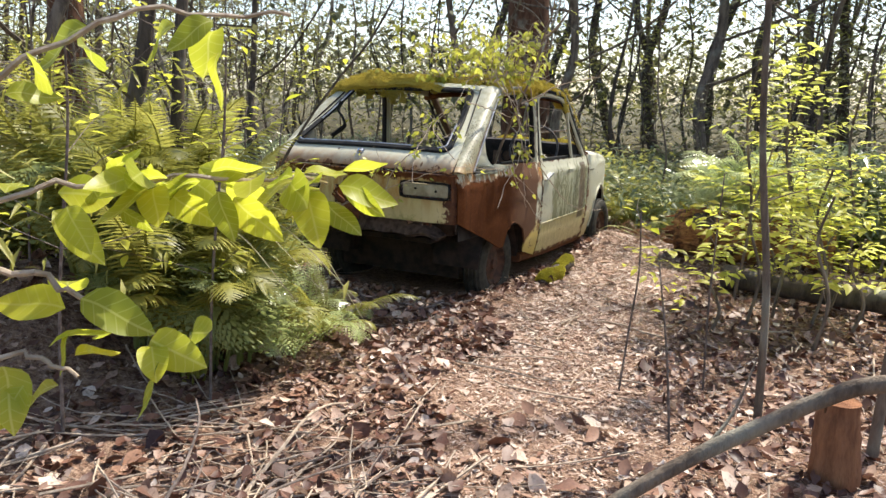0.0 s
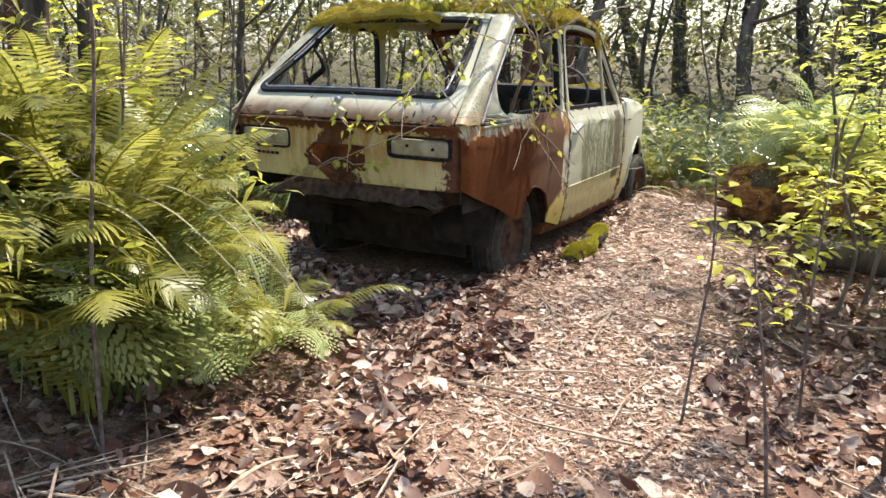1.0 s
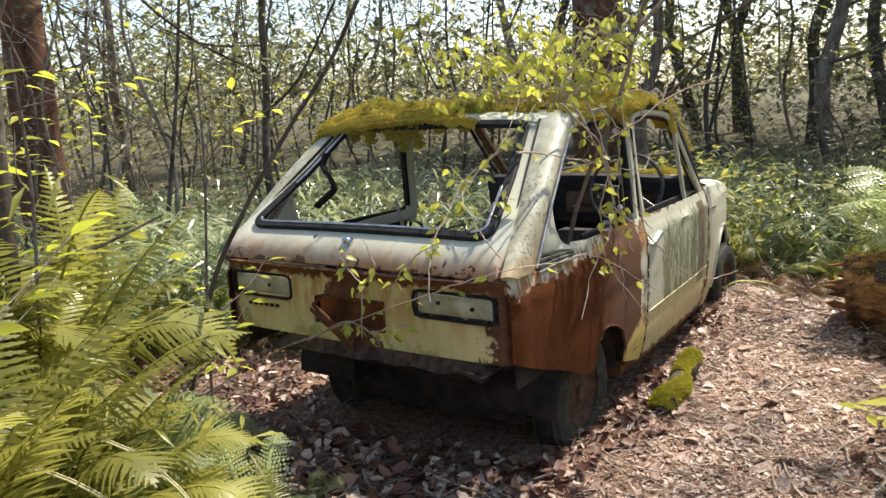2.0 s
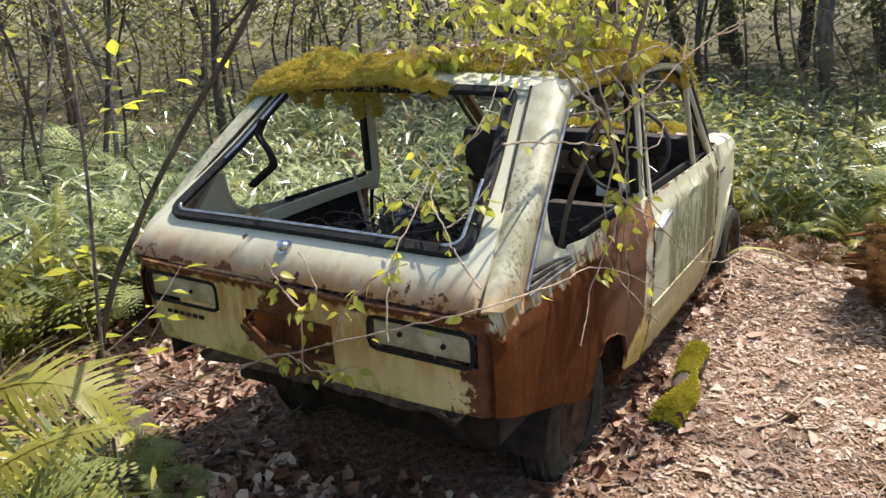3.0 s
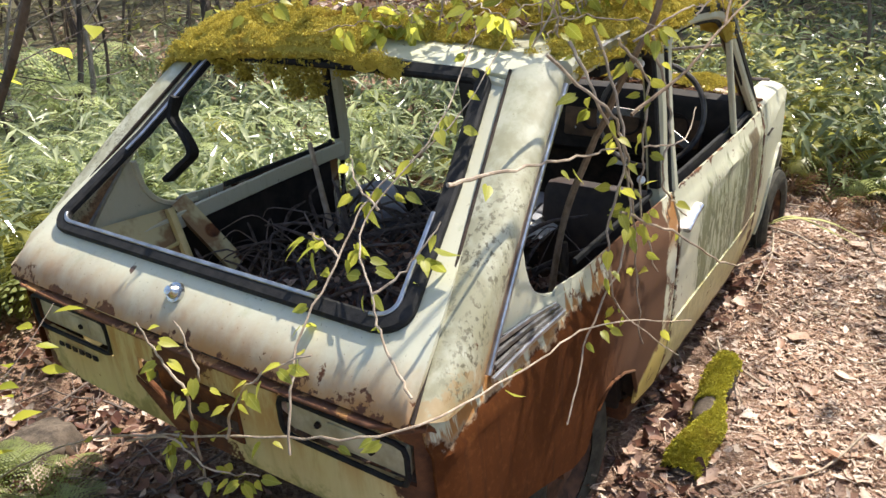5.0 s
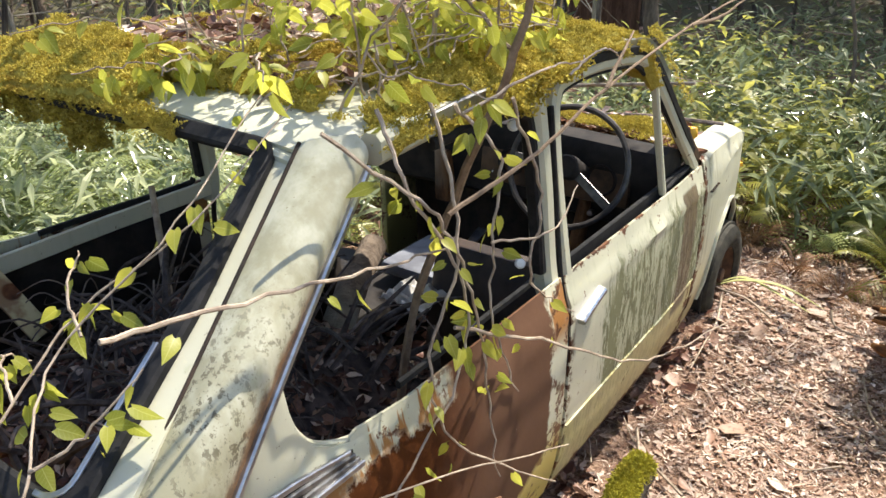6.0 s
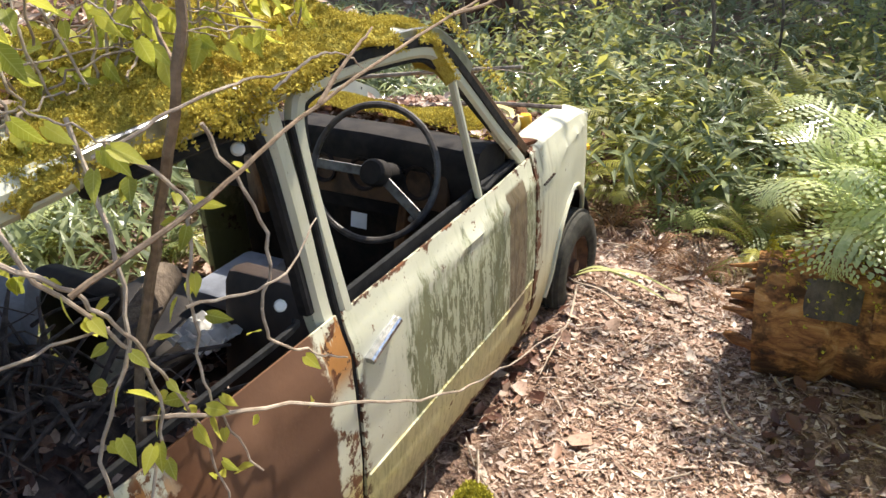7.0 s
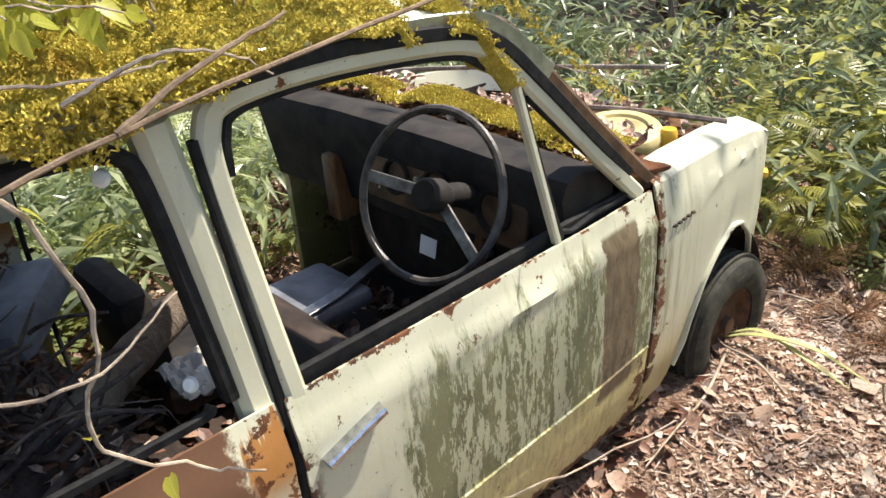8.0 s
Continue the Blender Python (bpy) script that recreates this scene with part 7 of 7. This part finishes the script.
# bright shoots among the ferns
for i, (x, y) in enumerate([(0.15, -1.3), (0.45, -1.6), (-0.2, -1.0), (-0.6, -1.6), (-0.9, -0.9), (0.3, -2.1), (-0.3, -0.4), (-1.2, -0.2)]):
    h = 0.9 + 0.12 * (i % 4)
    lone_sapling("yellow-green leafy shoot among the ferns", [(x, y, 0), (x + 0.03, y, h * 0.5), (x + 0.06, y + 0.04, h), (x + 0.1, y + 0.02, h * 1.3)], 0.006, 8, 6, 0.06, 540 + i, M_TWIGDARK)
fwd = empty("grass_blades", (0, 0, 0), "arching yellowed grass blades beside the front wheel", "grass")
for i in range(2):
    a = i * 0.25
    make("blade", *sweep(smooth_line([(0.56, 2.62 + a * .1, 0.12), (0.66, 2.62 + a * .1, 0.17), (0.80, 2.66 - a * .1, 0.165 - a * .1), (0.96 - a * .2, 2.70 - a * .2, 0.09)], 5), box_section(0.018, 0.002), (0, 0, 1), [0.5, 0.7, 0.9, 1, 1, 1, 1, 1, 1, 1, 1, 0.9, 0.8, 0.6, 0.4, 0.1][:16]), M_DRYGRASS, fwd)


# ---------------------------------------------------------------- vines on the car, with leaves that hang singly


def big_leaf():
    """A broad pointed leaf with a smooth outline."""
    V, F = [], []
    for i in range(9):
        y = i / 8
        w = 0.60 * math.sin(math.pi * y ** 0.85) ** 0.75 * (1 - 0.25 * y) + 0.012
        z = 0.05 * math.sin(7 * y) - 0.25 * y * y
        V += [(-w / 2, y, z + 0.10 * w), (-w / 4, y, z + 0.02 * w), (0, y, z), (w / 4, y, z + 0.02 * w), (w / 2, y, z + 0.10 * w)]
    for i in range(8):
        for j in range(4):
            a = i * 5 + j
            F.append((a, a + 1, a + 6, a + 5))
    return np.array(V), np.array(F)


heart_data = {}
for key, mt in (("vine", M_VINELEAF), ("young", M_YOUNGLEAF)):
    ob = make_fast("leaf", *(LEAF_HEART if key == "vine" else big_leaf()), mt, smooth=True)
    heart_data[key] = ob.data
    bpy.data.objects.remove(ob)


def vine(name, label, stems, r, leaves, size, seed, mat=M_TWIG, key="vine", hang=0.6, category="vine", zone=(0.1, 1.0), kink=0.006):
    """Stems through given places, with single leaves; leaves: how many on each stem."""
    rr = random.Random(seed)
    v = empty(name, (0, 0, 0), label, category)
    for pts, n in zip(stems, leaves):
        L = smooth_line(pts, 7)
        L = [p + Vector((rr.uniform(-1, 1), rr.uniform(-1, 1), rr.uniform(-1, 1))) * kink for p in L]
        k = len(L)
        make("stem", *sweep(L, ring(1.0, 6), (0.2, 0.3, 1), [r * (1 - 0.55 * i / k) for i in range(k)]), mat, v)
        for i in range(n):
            t = zone[0] + (zone[1] - zone[0]) * rr.random()
            p = L[min(k - 1, int(t * k))]
            d = Vector((rr.uniform(-1, 1), rr.uniform(-1, 1), -hang + rr.uniform(-.5, .5))).normalized()
            q = p + d * rr.uniform(0.01, 0.035)
            o = new("leaf", heart_data[key])
            o.parent = v
            A = aim(rr, d, (rr.uniform(-1, 1), rr.uniform(-1, 0.3), rr.uniform(0.2, 1)), size * rr.uniform(0.6, 1.15))
            m4 = Matrix([[*A[0], q.x], [*A[1], q.y], [*A[2], q.z], [0, 0, 0, 1]])
            o.matrix_basis = m4
    return v


vine("tail_vine", "thin pale vine with young leaves trailing across the car's tail",
     [[(-0.85, -0.22, 0.10), (-0.5, -0.14, 0.34), (-0.19, -0.11, 0.50), (0.34, -0.11, 0.71), (0.62, -0.08, 0.81), (0.69, 0.2, 0.79), (0.72, 0.45, 0.76), (0.75, 0.95, 0.52)],
      [(0.12, -0.10, 0.56), (0.16, -0.12, 0.74), (0.22, -0.13, 0.81), (0.17, -0.12, 0.90)], [(0.16, -0.12, 0.74), (0.10, -0.12, 0.80), (0.06, -0.13, 0.87)],
      [(0.25, -0.12, 0.68), (0.30, -0.12, 0.78), (0.38, -0.11, 0.86), (0.46, -0.08, 0.90)], [(-0.1, -0.12, 0.53), (0.08, -0.13, 0.62), (0.2, -0.14, 0.60), (0.34, -0.13, 0.64)]],
     0.0030, [16, 9, 9, 14, 22], 0.033, 1, zone=(0.25, 0.95), kink=0.003)
vine("gate_vine", "leafy vine climbing over the empty rear window",
     [[(0.42, -0.13, 0.72), (0.37, -0.03, 0.86), (0.36, 0.11, 0.97), (0.35, 0.23, 1.05), (0.44, 0.36, 1.15), (0.45, 0.56, 1.28)],
      [(0.62, -0.04, 0.85), (0.54, 0.0, 0.90), (0.47, 0.06, 0.94), (0.37, 0.17, 1.01), (0.42, 0.35, 1.15), (0.36, 0.6, 1.30)],
      [(0.36, 0.11, 0.97), (0.30, 0.13, 0.98), (0.24, 0.16, 0.97), (0.22, 0.20, 0.93)], [(0.38, 0.2, 1.03), (0.30, 0.24, 1.06), (0.24, 0.30, 1.08)], [(0.47, 0.06, 0.94), (0.50, 0.12, 0.97), (0.52, 0.2, 1.03)]],
     0.0026, [17, 17, 10, 9, 7], 0.038, 2, zone=(0.25, 0.95), kink=0.003)
vine("side_vine", "tangled vine hanging over the empty quarter window",
     [[(0.56, 0.62, 1.27), (0.63, 0.60, 1.16), (0.66, 0.70, 0.97), (0.67, 0.66, 0.81), (0.66, 0.52, 0.68), (0.69, 0.36, 0.56)],
      [(0.55, 0.76, 1.28), (0.65, 0.70, 1.05), (0.66, 0.60, 0.86), (0.67, 0.68, 0.66), (0.72, 0.96, 0.40)],
      [(0.60, 0.11, 1.14), (0.62, 0.26, 1.12), (0.64, 0.49, 1.08), (0.65, 0.67, 1.05)],
      [(0.58, 0.48, 1.27), (0.65, 0.62, 1.13), (0.66, 0.68, 1.04), (0.66, 0.75, 0.88), (0.66, 0.78, 0.71), (0.68, 0.79, 0.52)],
      [(0.60, 0.76, 1.25), (0.64, 0.83, 1.16), (0.655, 0.80, 1.03), (0.66, 0.79, 0.87), (0.69, 0.83, 0.70)],
      [(0.66, 0.68, 0.90), (0.70, 0.95, 0.75), (0.73, 1.30, 0.53), (0.76, 1.62, 0.42), (0.82, 1.9, 0.40)],
      [(0.62, 0.9, 1.24), (0.655, 0.96, 1.05), (0.66, 0.92, 0.9), (0.665, 1.02, 0.80), (0.67, 1.10, 0.74)]],
     0.0036, [15, 13, 3, 15, 15, 2, 3], 0.037, 3, zone=(0.05, 0.8), kink=0.004)
top_rr = random.Random(71)
tops, counts = [], []
for i in range(74):
    x, y = top_rr.uniform(-0.02, 0.56), top_rr.uniform(0.60, 1.30)
    a, ln = top_rr.uniform(0, 6.28), top_rr.uniform(0.16, 0.46)
    up = top_rr.uniform(0.12, 0.42) if i % 3 else top_rr.uniform(0.03, 0.10)
    z0 = roof_height(x, y) + 0.01
    c, s_ = math.cos(a), math.sin(a)
    tops.append([(x, y, z0), (x + 0.2 * ln * c, y + 0.2 * ln * s_, z0 + up * 0.6), (x + 0.6 * ln * c, y + 0.6 * ln * s_, z0 + up), (x + ln * c, y + ln * s_, z0 + up * 0.85)])
    counts.append(top_rr.randint(9, 15))
vine("roof_vine", "tangle of leafy shoots growing up through the roof moss", tops, 0.0024, counts, 0.043, 4, key="vine", zone=(0.25, 1.0))
vine("climbing_stem", "woody brown stem growing out through the quarter window",
     [[(0.40, 0.80, 0.40), (0.45, 0.83, 0.80), (0.55, 0.85, 1.08), (0.65, 0.845, 1.30), (0.70, 0.86, 1.50), (0.76, 0.88, 1.8), (0.7, 0.8, 2.4)], [(0.705, 0.86, 1.52), (0.76, 0.95, 1.60), (0.80, 1.05, 1.72)]],
     0.010, [0, 3], 0.05, 5, mat=M_STEM, kink=0.002)
vine("roof_runner", "thin leafy runner reaching over the roof moss",
     [[(0.66, 0.845, 1.32), (0.5, 0.95, 1.38), (0.32, 1.05, 1.40), (0.1, 1.15, 1.45)], [(0.68, 0.86, 1.45), (0.62, 0.80, 1.50), (0.52, 0.76, 1.53), (0.42, 0.74, 1.55)]],
     0.004, [14, 6], 0.05, 25, mat=M_STEM)
vine("long_twig", "long dead twig lying slantwise past the roof edge", [[(0.70, 0.60, 1.14), (0.745, 0.78, 1.195), (0.75, 1.0, 1.25), (0.75, 1.4, 1.30), (0.76, 1.85, 1.34)], [(0.75, 1.0, 1.25), (0.73, 1.1, 1.285), (0.70, 1.22, 1.31)], [(0.75, 1.4, 1.30), (0.78, 1.5, 1.31), (0.80, 1.58, 1.335)]], 0.004, [0, 0, 0], 0.04, 6, mat=M_STEM, category="twig", kink=0.0012)
vine("pale_twigs", "pale bare twigs over the mossy roof edge", [[(0.66, 0.70, 1.26), (0.70, 0.80, 1.295), (0.70, 0.90, 1.30), (0.69, 1.02, 1.285), (0.66, 1.10, 1.28)], [(0.69, 0.98, 1.27), (0.70, 1.06, 1.295), (0.70, 1.13, 1.29), (0.69, 1.20, 1.25)],
      [(0.05, 1.75, 1.18), (0.3, 1.8, 1.12), (0.7, 1.9, 1.07)], [(0.66, 0.78, 1.02), (0.70, 0.92, 1.0), (0.69, 1.04, 1.05)]], 0.0026, [0, 0, 0, 0], 0.04, 7, category="twig", kink=0.002)

pole = empty("dead_stick", (0, 0, 0), "straight pale dead stick lying over the engine bay", "stick")
make("stick", *tube([(-0.60, 2.36, 0.795), (-0.35, 2.37, 0.84), (0.05, 2.375, 0.90), (0.46, 2.373, 0.958)], 0.009, 0.006, 8, 4, 0.06, 3), M_DEADWOOD, pole)
make("side_twig", *tube([(0.05, 2.375, 0.90), (0.16, 2.34, 0.935), (0.24, 2.32, 0.99)], 0.003, 0.0015, 5), M_DEADWOOD, pole)

# ---------------------------------------------------------------- inside the car
heap = lambda u, v: (-0.53 + 0.98 * u, 0.10 + 1.02 * v, 0.40 + 0.27 * math.sin(math.pi * u) ** 0.7 * math.sin(math.pi * v) ** 0.6 + 0.03 * noise.noise((u * 6, v * 6, 1)))
debris = empty("debris_heap", (0, 0, 0), "heap of dead leaves and tangled sticks in the boot", "debris")
make("leaf_mould", *thicken(*grid(heap, 30, 30), 0.02), M_MOULD, debris)
HQ = np.array([heap(u, v) for u, v in rng2.uniform(0.04, 0.96, (1700, 2))]) + (0, 0, 0.006)
V, F = scatter(*litter_template(90), place(rot_mats(rng2, len(HQ), 0.5, (0.02, 0.05)), HQ))
tagged(make_fast("dead_leaves", V, F, M_SHADELITTER, debris), kind="stuff")
st_rr = random.Random(81)
for i in range(110):
    u, v = st_rr.uniform(0.05, 0.9), st_rr.uniform(0.1, 0.9)
    p = Vector(heap(u, v))
    a, ln = st_rr.uniform(0, 6.28), st_rr.uniform(0.12, 0.34)
    d = Vector((math.cos(a), math.sin(a), st_rr.uniform(-0.05, 0.45))) * ln
    q, e = p + d * 0.5 + Vector((0, 0, st_rr.uniform(0.02, 0.08))), p + d + Vector((0, 0, 0.03))
    for w in (q, e):
        w.x, w.y = min(0.5, max(-0.55, w.x)), min(1.2, max(0.16, w.y))
        w.z = min(w.z, 0.78)
    make("stick", *tube([p, q, e], st_rr.uniform(0.004, 0.011), 0.003, 6, 4, 0.15, i), M_SHADETWIG, debris)
for i in range(70):
    u, v = st_rr.uniform(0.08, 0.85), st_rr.uniform(0.15, 0.85)
    p = Vector(heap(u, v))
    a, ln = st_rr.uniform(0, 6.28), st_rr.uniform(0.15, 0.38)
    d = Vector((math.cos(a), math.sin(a), 0)) * ln
    pts = [p, p + d * 0.35 + Vector((0, 0, st_rr.uniform(0.05, 0.12))), p + d * 0.7 + Vector((st_rr.uniform(-.05, .05), st_rr.uniform(-.05, .05), st_rr.uniform(0.06, 0.14))), p + d + Vector((0, 0, st_rr.uniform(-0.02, 0.12)))]
    for w in pts:
        w.x, w.y, w.z = min(0.5, max(-0.54, w.x)), min(1.15, max(0.16, w.y)), min(w.z, 0.80)
    make("twig", *tube(pts, st_rr.uniform(0.002, 0.0045), 0.0012, 5, 4, 0.1, i), M_TWIGDARK if i % 3 == 0 else M_SHADETWIG, debris)
make("bent_bough", *tube([(-0.5, 0.55, 0.46), (-0.3, 0.62, 0.56), (-0.1, 0.56, 0.56), (0.05, 0.40, 0.47)], 0.022, 0.018, 8, 6, 0.1, 3), M_TWIGDARK, debris)
make("upright_stick", *tube([(-0.22, 0.72, 0.50), (-0.34, 0.80, 0.66), (-0.46, 0.88, 0.86)], 0.012, 0.008, 8), M_TWIG, debris)
cab = empty("cabin_log", (0, 0, 0), "grey log lying across the back seat space", "log")
make("log", *tube([(0.30, 0.62, 0.38), (0.10, 0.90, 0.46), (-0.05, 1.16, 0.52), (-0.17, 1.42, 0.56)], 0.05, 0.042, 12, 6, 0.06, 8), M_BARK, cab)
FQ = np.column_stack([rng2.uniform(-0.5, 0.5, 900), rng2.uniform(1.02, 2.05, 900), rng2.uniform(0.212, 0.235, 900)])
V, F = scatter(*litter_template(94), place(rot_mats(rng2, 900, 0.35, (0.02, 0.06)), FQ))
tagged(make_fast("cabin_litter", V, F, M_SHADELITTER), "dead leaves strewn over the car's cabin floor", "leaf litter", "", "stuff")
cush = empty("grey_cushion", (0, 0, 0), "grey vinyl bolster thrown into the car", "cushion")
make("cushion", *moved(block(-0.09, 0.09, -0.16, 0.16, -0.055, 0.055, 0.05), pose(-0.36, 1.06, 0.58, 8, -8, 48)), M_GREYSEAT, cush)
rag = empty("white_rag", (0, 0, 0), "crumpled dirty white plastic sheet", "rag")
make("sheet", *thicken(*grid(lambda u, v: (0.03 + 0.15 * u, 1.20 + 0.13 * v, 0.535 + 0.022 * noise.noise((u * 4, v * 4, 5)) + 0.02 * noise.noise((u * 9, v * 9, 2))), 18, 16), 0.002), M_RAG, rag)
post = empty("bent_tube", (0, 0, 0), "bent grey metal tube sticking out of the debris", "tube")
make("tube", *tube([(0.34, 1.02, 0.36), (0.35, 1.03, 0.5), (0.34, 1.04, 0.62)], 0.014, 0.014, 10), M_BARKDARK, post)
for s, (x, y, z) in enumerate([(0.555, 1.062, 1.142), (0.56, 1.098, 0.83)]):
    b = make("trim_bolt", *moved(lathe([(0.0, 0.006), (0.009, 0.005), (0.012, 0.0)], 14, "z"), pose(x - 0.012, y - 0.02, z, 60, 0, 40)), M_WHITE, car)

BAYP = np.column_stack([rng2.uniform(-0.42, 0.44, 1500), rng2.uniform(2.2, 2.82, 1500)])
BAYZ = 0.60 + 0.10 * np.cos(BAYP[:, 0] * 2.5) - 0.05 * (BAYP[:, 1] - 2.2) + rng2.uniform(0, 0.03, 1500)
make("bay_mould", *thicken(*grid(lambda u, v: (-0.44 + 0.88 * u, 2.17 + 0.65 * v, 0.60 + 0.10 * math.cos((-0.44 + 0.88 * u) * 2.5) - 0.04 * v), 12, 12), 0.02), M_GROUND, debris)
V, F = scatter(*litter_template(91), place(rot_mats(rng2, 1500, 0.4, (0.03, 0.06)), np.column_stack([BAYP, BAYZ])))
tagged(make_fast("bay_leaves", V, F, M_LITTER, debris, "dead leaves filling the open engine bay"), kind="stuff")
RQ = np.column_stack([rng2.uniform(-0.45, 0.4, 1500), rng2.uniform(0.68, 1.6, 1500)])
RZ = np.array([roof_height(x, y) for x, y in RQ]) + rng2.uniform(0.008, 0.03, 1500)
V, F = scatter(*litter_template(92), place(rot_mats(rng2, 1500, 0.4, (0.03, 0.06)), np.column_stack([RQ, RZ])))
tagged(make_fast("roof_litter", V, F, M_LITTER), "dead brown leaves lying on the car roof", "leaf litter", "", "stuff")

# ---------------------------------------------------------------- leafy bough close to the path's start
vine("leafy_bough", "bough with large bright yellow-green leaves over the path",
     [[(1.55, -3.45, 0.80), (1.70, -3.27, 0.98), (1.83, -3.15, 1.06), (1.93, -3.04, 1.075), (2.03, -2.96, 1.07)], [(1.70, -3.27, 0.98), (1.84, -3.18, 0.99), (1.90, -3.13, 0.95), (1.96, -3.09, 0.92)],
      [(1.70, -3.27, 0.98), (1.80, -3.2, 1.13), (1.90, -3.10, 1.22), (2.01, -2.99, 1.235)], [(1.6, -3.42, 0.76), (1.76, -3.27, 0.87), (1.86, -3.19, 0.92), (1.90, -3.17, 0.90)]],
     0.004, [40, 9, 9, 8], 0.066, 9, key="young", hang=0.15, category="bough", zone=(0.4, 1.0))

# stones half sunk below the tail
def stone(x, y, r, squash, seed, label, mat=M_STONE):
    bm = bmesh.new()
    bmesh.ops.create_icosphere(bm, subdivisions=4, radius=r)
    for v in bm.verts:
        n = v.co.normalized()
        v.co *= 1 + 0.22 * noise.noise(n * 1.6 + Vector((seed, 0, 0))) + 0.07 * noise.noise(n * 5 + Vector((0, seed, 0)))
        v.co.z *= squash
    V, F = [tuple(v.co) for v in bm.verts], [tuple(v.index for v in f.verts) for f in bm.faces]
    bm.free()
    ob = make("stone", V, F, mat)
    ob.location = (x, y, ground_z(x, y) + r * squash * 0.25)
    return tagged(ob, label, "stone")


# The dark bark tone puts shade into the first stone's colour.
stone(-1.0, 0.05, 0.13, 0.55, 3, "stone half sunk in leaves, coloured dark for shade", M_BARKDARK)
stone(0.05, -0.42, 0.10, 0.5, 8, "brown stone half buried below the tail", M_BARKRED)

# brushwood at the start of the path
brush = empty("brush_pile", (0, 0, 0), "tangle of bleached dead sticks beside the path", "brushwood")
br_rr = random.Random(91)
for i in range(34):
    x, y = br_rr.uniform(0.95, 1.72), br_rr.uniform(-3.05, -2.0)
    a, ln = br_rr.uniform(0, 6.28), br_rr.uniform(0.3, 0.95)
    up = br_rr.uniform(-0.02, 0.34)
    d = Vector((math.cos(a), math.sin(a), up)).normalized() * ln
    p = Vector((x, y, ground_z(x, y)))
    q = p + d * 0.5 + Vector((br_rr.uniform(-.08, .08), br_rr.uniform(-.08, .08), br_rr.uniform(0, .08)))
    e = p + d
    if e.x > 1.8:
        continue
    r = br_rr.uniform(0.003, 0.0075)
    w1, w2 = (Vector((br_rr.uniform(-.05, .05), br_rr.uniform(-.05, .05), br_rr.uniform(-.02, .05))) for _ in range(2))
    make("stick", *tube([p, p.lerp(q, 0.5) + w1, q, q.lerp(e, 0.5) + w2, e], r, r * 0.5, 6, 4, 0.12, i), M_TWIG if i % 3 == 0 else M_TWIGDARK, brush)


# bleached blades hanging out of the fern bank
blade_rr = random.Random(97)
for i in range(4):
    y0 = -1.60 + 0.12 * i
    x1, z1 = 0.62 + 0.24 * blade_rr.random(), blade_rr.uniform(0.22, 0.45)
    bl = empty("dry_blade", (0, 0, 0), "bleached dead frond hanging out of the fern bank", "dead frond", "bleached fronds")
    L = smooth_line([(0.10, y0, ground_z(0.10, y0)), (0.22, y0 + 0.03, 0.62), (0.48, y0 + 0.10, 0.66), (x1, y0 + 0.22, z1)], 6)
    k = len(L)
    make("blade", *sweep(L, box_section(0.009, 0.002), (0, 0, 1), [0.35 + 0.75 * math.sin(math.pi * min(1, (j + 1) / k) ** 1.4) for j in range(k)]), M_DRYGRASS, bl)
    make("midrib", *sweep([p + Vector((0, 0, 0.002)) for p in L], ring(0.0014, 5), (0, 0, 1)), M_TWIG, bl)
